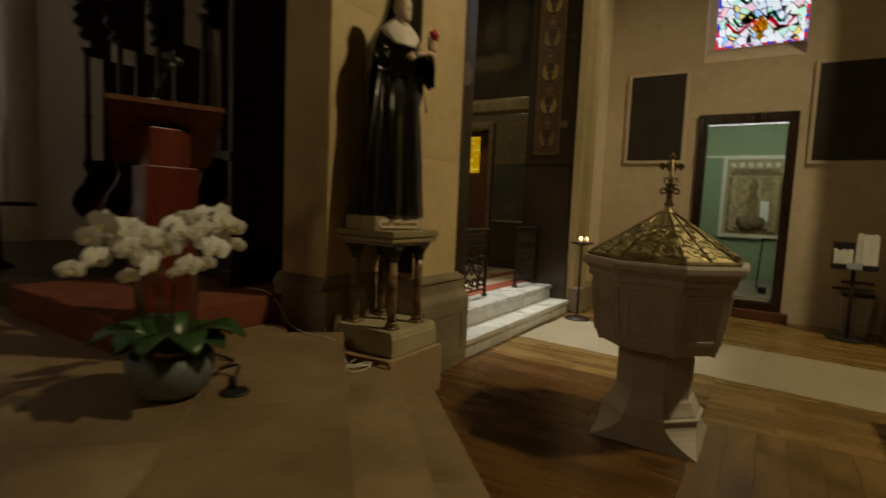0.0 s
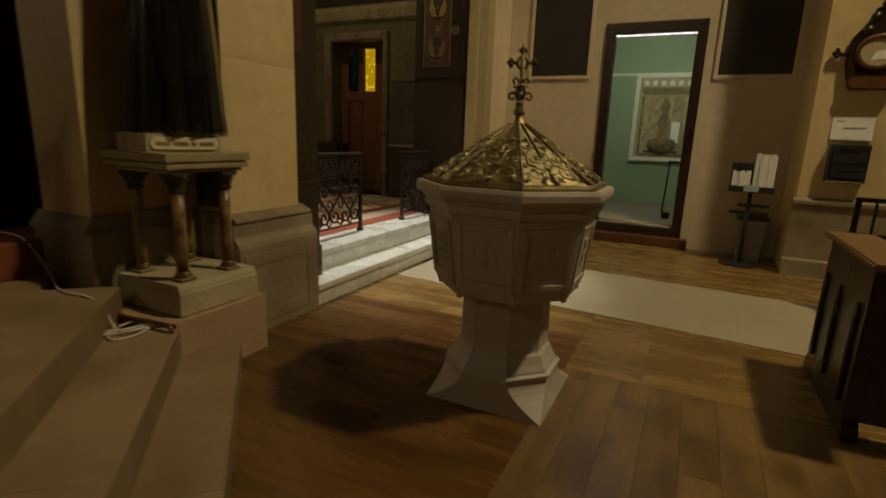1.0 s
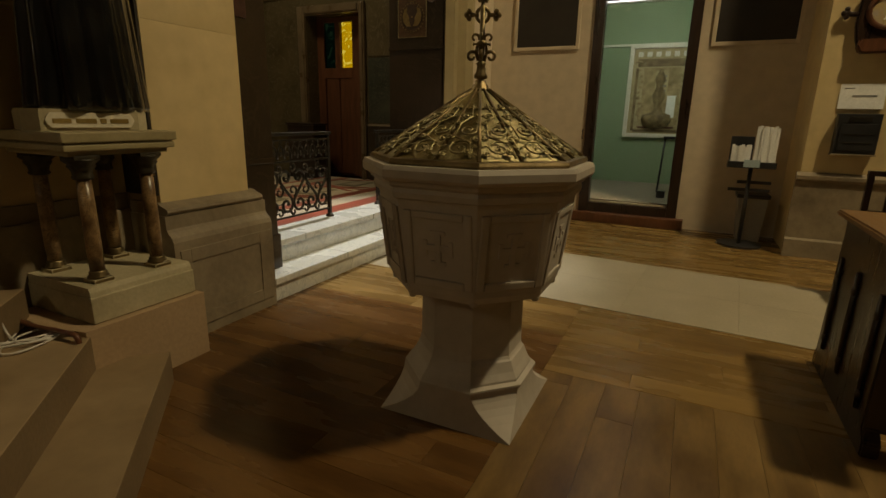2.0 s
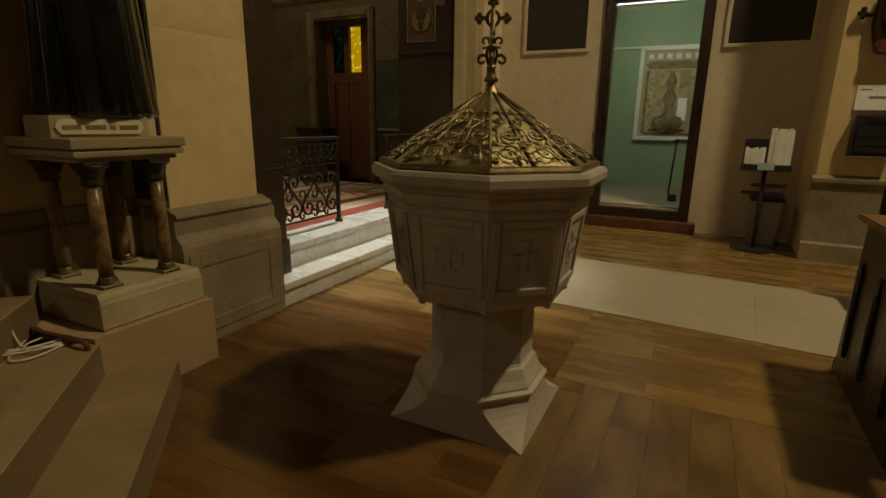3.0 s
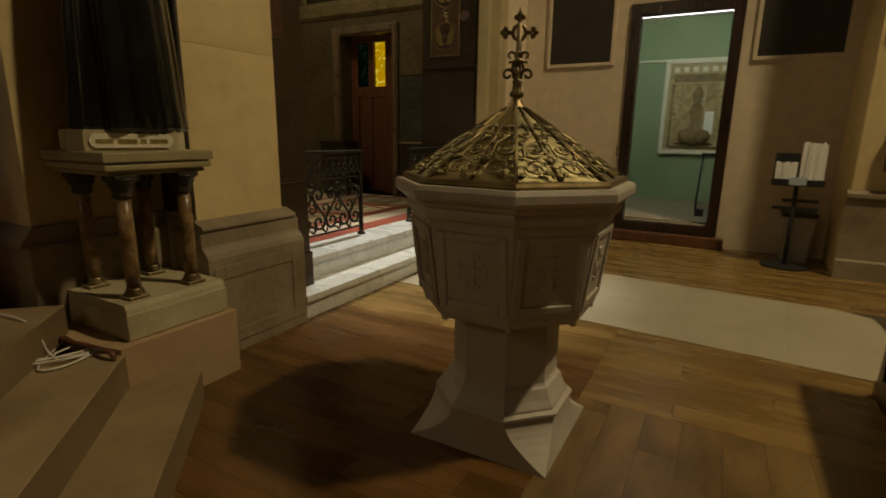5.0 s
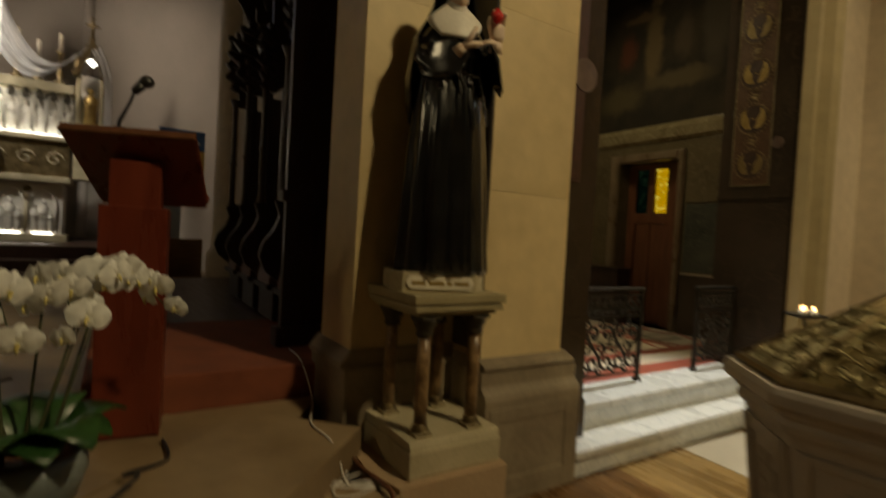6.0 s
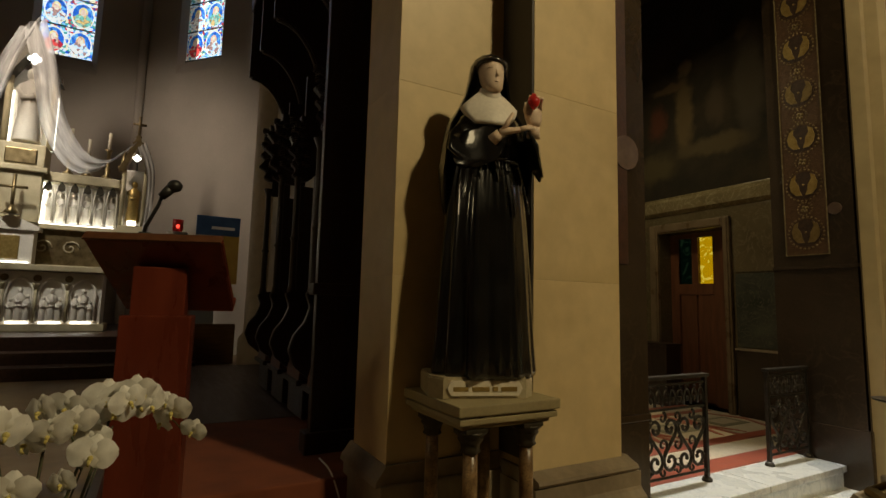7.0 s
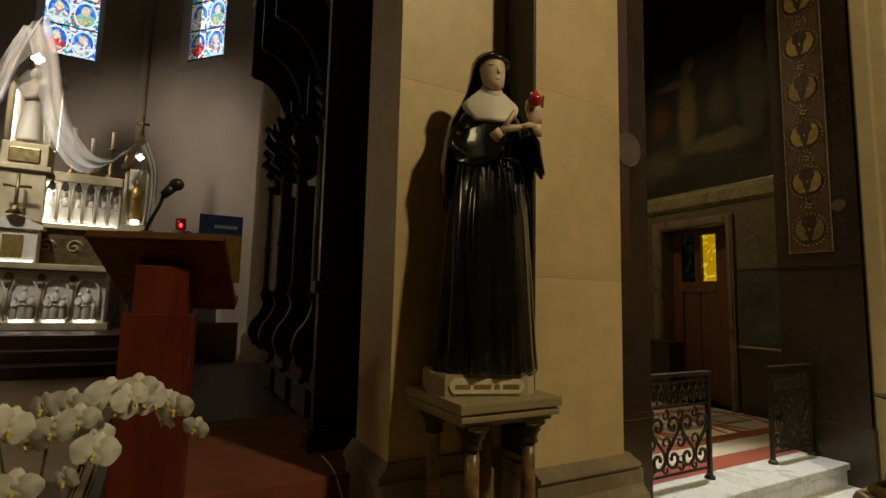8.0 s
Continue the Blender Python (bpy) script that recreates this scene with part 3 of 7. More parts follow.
# sanctuary platform: three sandstone steps, running diagonally from the pier to the nave
def stepface(s, z0, z1, name, label):
    # blocks along the diagonal, with fine joints
    d, o = Vector((1, -1, 0)).normalized(), Vector((-1, -1, 0)).normalized()
    depth = 0.6
    e = {3.97: (-0.62, 4.59), 3.60: (-0.75, 4.35), 3.19: (-1.12, 4.31)}[s]
    a = Vector((e[0], s - e[0], 0))
    u = 0.0
    t = tagged(new(name), label, "", "", "structure")
    lens = [1.15, 1.3, 1.25, 1.2]
    for L in lens:
        bm = start()
        p = [a + d * (u + 0.0006), a + d * (u + L - 0.0006)]
        q = [p[1] + o * depth, p[0] + o * depth]
        prism(bm, [(v.x, v.y) for v in (p[0], p[1], q[0], q[1])], "z", z0 + 0.0015, z1)
        es = [x for x in bm.edges if all(v.co.z > z1 - 0.001 for v in x.verts)]
        bmesh.ops.bevel(bm, geom=es, offset=0.0025, segments=1, affect="EDGES")
        # upright faces get the darker stone, as painted shade
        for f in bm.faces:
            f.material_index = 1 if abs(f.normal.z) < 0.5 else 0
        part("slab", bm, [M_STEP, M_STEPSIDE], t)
        u += L
    return t


stepface(3.97, 0.0, 0.15, "step_sanctuary_lower", "worn sandstone step of long slabs")
stepface(3.60, 0.15, 0.30, "step_sanctuary_middle", "worn sandstone step of long slabs")
stepface(3.19, 0.30, 0.45, "step_sanctuary_upper", "worn sandstone platform edge of long slabs")
bm = start()
prism(bm, [(-1.95, 4.27), (-1.62, 4.25), (-1.15, 3.92), (0.6, 2.17), (2.6, 0.17), (2.6, -5.5), (-12.5, -5.5), (-12.5, 4.85), (-1.95, 4.85)], "z", 0.0, 0.442)
struct("platform", bm, M_STEP, "sandstone platform floor")

# carpeted sanctuary step
bm = start()
box(bm, -3.1, -1.66, 3.2, 4.84, 0.44, 0.63, cut=0.012)
struct("floor_choir_podium", bm, M_CARPET, "red-brown carpeted podium under the choir stalls")


struct("floor_choir", box(start(), -6.5, -3.102, 3.25, 4.84, 0.44, 0.628, cut=0.01), M_ALTARSTEP, "dark wooden choir floor")

# apse
def wall_with_window(name, p0, p1, u0, u1, z0, z1, label):
    """A wall from p0 to p1, outward on the far side, with a splayed window, its glass and the sky behind."""
    p0, p1 = Vector((*p0, 0)), Vector((*p1, 0))
    d = (p1 - p0).normalized()
    L = (p1 - p0).length
    out = Vector((d.y, -d.x, 0))
    if out.x > 0:
        out = -out
    m = Matrix((( d.x, out.x, 0, p0.x), (d.y, out.y, 0, p0.y), (0, 0, 1, 0), (0, 0, 0, 1)))
    bm = start()
    s = 0.12
    box(bm, 0, u0 - s, 0, 0.5, 0, 11, m=m)
    box(bm, u1 + s, L, 0, 0.5, 0, 11, m=m)
    box(bm, u0 - s, u1 + s, 0, 0.5, 0, z0 - 0.32, m=m)
    box(bm, u0 - s, u1 + s, 0, 0.5, z1 + s, 11, m=m)
    a = [bm.verts.new(m @ Vector(q)) for q in ((u0 - s, 0, z0 - 0.32), (u1 + s, 0, z0 - 0.32), (u1 + s, 0, z1 + s), (u0 - s, 0, z1 + s))]
    b = [bm.verts.new(m @ Vector(q)) for q in ((u0, 0.12, z0), (u1, 0.12, z0), (u1, 0.12, z1), (u0, 0.12, z1))]
    for i in range(4):
        j = (i + 1) % 4
        bm.faces.new((a[i], a[j], b[j], b[i]))
    bmesh.ops.recalc_face_normals(bm, faces=bm.faces[:])
    struct(name, bm, M_GREYWALL, label)
    w = tagged(new("window_" + name[5:]), "tall blue and red stained glass window", "", "", "structure")
    h = 0.66
    z = z0
    k = 0
    while z < z1:
        top = min(z1, z + h)
        part("saddle_bar", box(start(), u0 - 0.01, u1 + 0.01, 0.105, 0.12, z - 0.012, z + 0.012, m=m), M_IRON, w)
        hw, hh, zc = (u1 - u0) / 4, (top - z) / 2, (z + top) / 2
        for side, cu in ((0, u0 + hw), (1, u1 - hw)):
            bm = start()
            N = 32
            rings = [[], [], [], [], []]
            for q in range(N):
                a = 2 * math.pi * (q + 0.5) / N
                ca, sa = math.cos(a), math.sin(a)
                edge = 1 / max(abs(ca), abs(sa))
                for ring, (x, y) in zip(rings, ((hw * ca * edge, hh * sa * edge), (0.90 * hw * ca, 0.90 * hh * sa), (0.80 * hw * ca, 0.80 * hh * sa), (0.34 * hw * ca, hh * (0.22 + 0.36 * sa)), (0.22 * hw * ca, hh * (0.22 + 0.24 * sa)))):
                    ring.append(bm.verts.new(m @ Vector((cu + x, 0.124, zc + y))))
            for g in range(4):
                for q in range(N):
                    f = bm.faces.new((rings[g][q], rings[g][(q + 1) % N], rings[g + 1][(q + 1) % N], rings[g + 1][q]))
                    low = 200 < 360 * (q + 1) / N < 345
                    f.material_index = (0, 1, (3 + (k + side) % 3) if low else 2, (3 + (k + side) % 3) if low else 6)[g]
            bm.faces.new(rings[4]).material_index = 7
            part("medallion", bm, [M_GLASS_APSE, M_GLASS_RIM, M_GLASS_BLUE, M_GLASS_RED, M_GLASS_PALE, M_GLASS_SAGE, M_GLASS_HALO, M_GLASS_FLESH], w)
        k += 1
        z = top
    struct("backdrop_sky", box(start(), u0 - 1.5, u1 + 1.5, 0.9, 0.95, z0 - 0.8, z1 + 0.6, m=m), M_SKYGLOW, "pale daylight sky outside the window")


wall_with_window("wall_apse_east", (-12.0, -0.3), (-12.0, 2.70), 1.10, 2.04, 6.56, 10.2, "grey plaster apse wall")
wall_with_window("wall_apse_northeast", (-12.0, 2.70), (-9.6, 4.85), 1.11, 2.07, 6.67, 10.2, "grey plaster apse wall")
struct("wall_apse_south", prism(start(), [(-12.0, -0.3), (-9.6, -2.2), (-9.6, -5.6), (-10.1, -5.6), (-10.1, -2.4), (-12.5, -0.5)], "z", 0, 11), M_GREYWALL, "grey plaster apse wall")
struct("wall_sanctuary_north", box(start(), -9.7, -7.0, 4.85, 5.4, 0, 11), M_GREYWALL, "grey plaster sanctuary wall")
struct("trim_apse_shaft", lathe(start(), [(0.13, 0), (0.13, 0.5), (0.09, 0.56), (0.09, 10.9)], 14, (-11.9, 2.70, 0.0)), M_GREYWALL, "slim engaged shaft in the apse corner")
struct("trim_sanctuary_shaft", lathe(start(), [(0.3, 0), (0.3, 0.9), (0.22, 1.0), (0.22, 10.9)], 18, (-7.6, 4.8, 0.0)), M_WALL, "engaged half column on the sanctuary wall")
for i, (x, z) in enumerate(((-7.1, 0.60), (-7.45, 0.75), (-7.8, 0.93))):
    struct("step_altar", box(start(), -11.9, x, -1.6, 3.9, 0.43, z, cut=0.01), M_ALTARSTEP, "dark brown wooden altar step")
# ---- font ----
def font():
    t = thing("baptismal_font", "carved limestone octagonal font on a splayed square foot", "font", (0.62, 5.13, 0))
    k = math.pi / 8
    bm = start()
    # square foot swept up into the octagon: two ring points meet at each corner
    rows = []
    for i in range(8):
        g = i / 7
        row = []
        for j in range(8):
            a = k + j * math.pi / 4
            top = Vector((0.272 * math.cos(a), 0.272 * math.sin(a), 0))
            tip = Vector((0.283 * (1 if math.cos(a) > 0 else -1), 0.283 * (1 if math.sin(a) > 0 else -1), 0))
            p = top.lerp(tip, g ** 1.9)
            row.append(bm.verts.new((p.x, p.y, 0.150 * (1 - g))))
        rows.append(row)
    for r0, r1 in zip(rows, rows[1:]):
        for j in range(8):
            bm.faces.new((r0[j], r0[(j + 1) % 8], r1[(j + 1) % 8], r1[j]))
    bmesh.ops.recalc_face_normals(bm, faces=bm.faces[:])
    lathe(bm, [(0.216, 0.24), (0.214, 0.53)], 8, turn=k, smooth=False)
    lathe(bm, [(0.262, 0.165), (0.262, 0.178), (0.246, 0.205), (0.230, 0.245), (0.222, 0.252), (0.217, 0.262)], 8, turn=k, smooth=False)
    lathe(bm, [(0.272, 0.150), (0.285, 0.153), (0.285, 0.163), (0.265, 0.168)], 8, turn=k, smooth=False)
    # the two sides facing the camera run down smoothly, without the ledge, to fit its view
    drop = [(0.2165, 0.285), (0.226, 0.252), (0.246, 0.215), (0.270, 0.185), (0.288, 0.158), (0.289, 0.148)]
    lines = []
    for j in (4, 5, 6):
        a = k + j * math.pi / 4
        line = [bm.verts.new((r * math.cos(a), r * math.sin(a), z)) for r, z in drop]
        for g in (0.2, 0.4, 0.6, 0.8, 0.9, 1.0):
            q = Vector((0.289 * math.cos(a), 0.289 * math.sin(a), 0)).lerp(Vector((math.copysign(0.287, math.cos(a)), math.copysign(0.287, math.sin(a)), 0)), g ** 1.9)
            line.append(bm.verts.new((q.x, q.y, 0.150 * (1 - g))))
        lines.append(line)
    for l0, l1 in zip(lines, lines[1:]):
        for i in range(len(l0) - 1):
            bm.faces.new((l0[i], l0[i + 1], l1[i + 1], l1[i]))
    part("foot", bm, M_STONE, t)
    bm = start()
    lathe(bm, [(0.214, 0.520), (0.235, 0.533), (0.318, 0.538), (0.338, 0.545), (0.350, 0.57), (0.395, 0.90), (0.40, 0.915), (0.415, 0.92), (0.42, 0.94), (0.415, 0.955), (0.43, 0.965), (0.435, 0.98), (0.455, 0.985), (0.463, 0.995), (0.463, 1.02), (0.455, 1.035), (0.30, 1.04)], 8, turn=k, smooth=False)
    part("bowl", bm, M_STONE, t)
    for i in range(8):
        a = i * math.pi / 4
        m = Matrix.Rotation(a, 4, "Z") @ Matrix.Translation((0.3455, 0, 0.745)) @ Matrix.Rotation(radians(7.2), 4, "Y")
        bm = start()
        box(bm, -0.008, 0.008, -0.132, -0.100, -0.150, 0.135, cut=0.006, m=m)
        box(bm, -0.008, 0.008, 0.100, 0.132, -0.150, 0.135, cut=0.006, m=m)
        box(bm, -0.008, 0.008, -0.100, 0.100, 0.108, 0.135, cut=0.006, m=m)
        box(bm, -0.008, 0.008, -0.100, 0.100, -0.150, -0.118, cut=0.006, m=m)
        part("panel_frame", bm, M_STONE, t)
        bm = start()
        box(bm, -0.004, 0.005, -0.012, 0.012, -0.062, 0.064, cut=0.0035, m=m)
        box(bm, -0.004, 0.0046, -0.056, 0.056, -0.010, 0.014, cut=0.0035, m=m)
        for u, v in ((-0.05, 0.0), (0.05, 0.0), (0.0, -0.055), (0.0, 0.058)):
            wide = u == 0.0
            box(bm, -0.004, 0.0042, u - (0.03 if wide else 0.008), u + (0.03 if wide else 0.008), v - (0.008 if wide else 0.03), v + (0.008 if wide else 0.03), cut=0.003, m=m)
        part("carving", bm, M_STONE, t)
        # small tab under each corner of the bowl
        b = a + k
        bm = start()
        lathe(bm, [(0.010, 0.533), (0.016, 0.540), (0.016, 0.552), (0.008, 0.575)], 8, (0.326 * math.cos(b), 0.326 * math.sin(b), 0.0))
        part("corner_tab", bm, M_STONE, t)
    # cover
    c = tagged(new("cover", mesh_from("cover", lathe(start(), [(0.425, 1.037), (0.425, 1.052), (0.405, 1.056), (0.035, 1.30)], 8, turn=k, smooth=False), M_BRASS)), "embossed brass cover")
    c.parent = t
    for i in range(16):
        a = i * math.pi / 8
        R = 0.412 if i % 2 else 0.412 * math.cos(k)
        bm = start()
        tube(bm, [(R * math.cos(a), R * math.sin(a), 1.055), (0.036 * math.cos(a), 0.036 * math.sin(a), 1.302)], 0.0085 if i % 2 else 0.0065, 6, 0, 0.005)
        part("rib", bm, M_BRONZE, c)
    part("rim", lathe(start(), [(0.430, 1.0365), (0.434, 1.046), (0.428, 1.056), (0.412, 1.060), (0.408, 1.052)], 8, turn=k, smooth=False), M_BRONZE, c, "dark bronze rim")
    # embossed scrolls
    for i in range(16):
        a = (i + 0.5) * math.pi / 8
        bm = start()
        e = Vector((math.cos(a), math.sin(a), 0))
        s = Vector((-math.sin(a), math.cos(a), 0))

        def on(u, v):
            r = 0.392 - 0.34 * v
            return e * r + s * u + Vector((0, 0, 1.068 + 0.222 * v - 0.0015))

        for cu, cv, r, g in ((0.0, 0.14, 0.046, 1), (0.012, 0.40, 0.036, -1), (0.03, 0.10, 0.016, -1), (-0.05, 0.06, 0.014, 1), (-0.006, 0.60, 0.02, 1), (-0.045, 0.30, 0.018, -1), (0.05, 0.27, 0.018, 1), (-0.028, 0.50, 0.014, 1), (0.0, 0.75, 0.012, -1)):
            pts = []
            for j in range(15):
                f = j / 14
                b = g * f * 8.2 + 0.6
                q = r * (1 - 0.8 * f)
                pts.append(on(cu + q * math.cos(b), cv + q * math.sin(b) / 0.41))
            tube(bm, pts, 0.0040, 5, 0, 0.0024)
            ball(bm, on(cu, cv), 0.0055, (1, 1, 1), 0, 6)
        for side in (-1, 1):
            for v in range(7):
                q, h = 0.075 - 0.066 * (v / 7) , 0.03 + 0.115 * v
                tube(bm, [on(side * q, h), on(side * q * 0.72, h + 0.035), on(side * q * 0.55, h + 0.01)], 0.0036, 5, 0, 0.002)
        tube(bm, [on(0.045, 0.02), on(0.03, 0.22), on(-0.03, 0.3), on(-0.02, 0.5), on(0.012, 0.6), on(0.0, 0.8)], 0.004, 5, 0, 0.003)
        part("scroll", bm, M_BRASS, c)
    f = tagged(new("finial", mesh_from("finial", lathe(start(), [(0.042, 1.292), (0.040, 1.304), (0.031, 1.308), (0.030, 1.318), (0.022, 1.322), (0.021, 1.334), (0.012, 1.338), (0.026, 1.342), (0.027, 1.352), (0.018, 1.366), (0.016, 1.386), (0.020, 1.396), (0.010, 1.402), (0.012, 1.455), (0.021, 1.462), (0.020, 1.470), (0.0105, 1.476), (0.010, 1.60)], 12), M_BRONZE)), "cast cross finial")
    f.parent = t
    bm = start()
    for a in (0.36, 0.36 + math.pi / 2, 0.36 + math.pi, 0.36 + 1.5 * math.pi):
        e = Vector((math.cos(a), math.sin(a), 0))

        def curl(cr, cz, r, a0, turns, thick):
            pts = []
            for q in range(14):
                g = q / 13
                b = a0 + turns * g
                h = r * (1 - 0.62 * g)
                pts.append(e * (cr + h * math.cos(b)) + Vector((0, 0, cz + h * math.sin(b))))
            tube(bm, pts, thick, 6, 0, thick * 0.75)

        curl(0.036, 1.420, 0.020, 2.4, -5.6, 0.0065)
        curl(0.026, 1.486, 0.017, 3.6, -5.2, 0.0055)
        tube(bm, [e * 0.010 + Vector((0, 0, 1.405)), e * 0.020 + Vector((0, 0, 1.435)), e * 0.016 + Vector((0, 0, 1.465)), e * 0.034 + Vector((0, 0, 1.463))], 0.007, 6, 0, 0.006)
    part("leafwork", bm, M_BRONZE, f)
    bm = start()
    e = Vector((0.934, 0.358, 0))
    for s in (-1, 1):
        tube(bm, [e * (s * 0.02) + Vector((0, 0, 1.566)), e * (s * 0.047) + Vector((0, 0, 1.566))], 0.0075, 8, 0, 0.009)
        for d in ((0.050, 0.012), (0.050, -0.012), (0.060, 0.0)):
            ball(bm, e * (s * d[0]) + Vector((0, 0, 1.566 + d[1])), 0.0105, (1, 1, 1), 0, 8)
    tube(bm, [Vector((0, 0, 1.59)), Vector((0, 0, 1.62))], 0.0075, 8)
    for d in ((-0.012, 1.618), (0.012, 1.618), (0.0, 1.630)):
        ball(bm, e * d[0] + Vector((0, 0, d[1])), 0.010, (1, 1, 1), 0, 8)
    tube(bm, [Vector((0, 0, 1.63)), Vector((0, 0, 1.652))], 0.006, 6, 0, 0.003)
    tube(bm, [Vector((0, 0, 1.566)) + e * (0.023 * math.cos(q / 16 * 6.2832)) + Vector((0, 0, 0.026 * math.sin(q / 16 * 6.2832))) for q in range(17)], 0.0068, 8)
    part("cross", bm, M_BRONZE, f)


font()


# ---- pedestal and statue ----
def pedestal():
    t = thing("statue_pedestal", "painted stone table pedestal on four onyx columns", "pedestal", (-1.03, 4.625, 0.325))
    bm = start()
    box(bm, -0.24, 0.255, -0.245, 0.245, 0.0, 0.115, cut=0.006)
    prism(bm, [(-0.25, 0.113), (0.25, 0.113), (0.245, 0.135), (0.235, 0.155), (-0.24, 0.155)], "y", -0.24, 0.24)
    part("base", bm, M_PEDSTONE, t)
    for sx in (-0.150, 0.165):
        for sy in (-0.150, 0.125):
            c = part("column", lathe(start(), [(0.029, 0.20), (0.0305, 0.3), (0.030, 0.45), (0.028, 0.60)], 14, (sx, sy, 0)), M_ONYX, t)
            bm = start()
            box(bm, sx - 0.043, sx + 0.043, sy - 0.043, sy + 0.043, 0.153, 0.172, cut=0.004)
            lathe(bm, [(0.040, 0.172), (0.042, 0.18), (0.034, 0.188), (0.036, 0.196), (0.029, 0.204)], 14, (sx, sy, 0), mi=1)
            part("column_base", bm, [M_PEDSTONE, M_BRONZE], c)
            bm = start()
            lathe(bm, [(0.030, 0.592), (0.038, 0.60), (0.033, 0.612), (0.036, 0.63), (0.048, 0.648), (0.044, 0.655), (0.062, 0.672), (0.058, 0.679)], 12, (sx, sy, 0), shape=lambda a, i: 1 + 0.1 * math.cos(6 * a))
            box(bm, sx - 0.05, sx + 0.05, sy - 0.05, sy + 0.05, 0.675, 0.692, cut=0.003)
            part("capital", bm, M_CAPITAL, c)
    part("architrave", box(start(), -0.24, 0.205, -0.215, 0.215, 0.690, 0.712, cut=0.004), M_PEDTOP, t)
    part("moulding", box(start(), -0.25, 0.230, -0.240, 0.240, 0.711, 0.737, cut=0.007), M_PEDTOP, t)
    part("fillet", box(start(), -0.25, 0.221, -0.231, 0.231, 0.736, 0.746), M_PEDTOP, t)
    part("top", box(start(), -0.25, 0.238, -0.248, 0.248, 0.745, 0.786, cut=0.006), M_PEDTOP, t)
    solid("pedestal_block", prism(start(), [(-1.25, 4.905), (-1.25, 4.30), (-0.95, 4.27), (-0.735, 4.32), (-0.735, 4.885)], "z", 0.0, 0.322), M_PINK, "plain pink sandstone block under the pedestal", "block")


pedestal()


def loft(bm, secs, sides=16, mi=0, ripple=0.0):
    """A closed skin through ellipses given as (centre, half-width vector, half-height vector)."""
    n = len(bm.faces)
    rings = []
    for i, (c, u, v) in enumerate(secs):
        ring = []
        for k in range(sides):
            a = 2 * math.pi * k / sides
            g = 1 + ripple * math.sin(6 * a + 0.5 * i)
            ring.append(bm.verts.new(Vector(c) + g * (math.cos(a) * Vector(u) + math.sin(a) * Vector(v))))
        rings.append(ring)
    for lo, hi in zip(rings, rings[1:]):
        for k in range(sides):
            bm.faces.new((lo[k], lo[(k + 1) % sides], hi[(k + 1) % sides], hi[k])).smooth = True
    bm.faces.new(list(reversed(rings[0])))
    bm.faces.new(rings[-1])
    bmesh.ops.recalc_face_normals(bm, faces=bm.faces[n:] if n else bm.faces[:])
    paint(bm, n, mi)


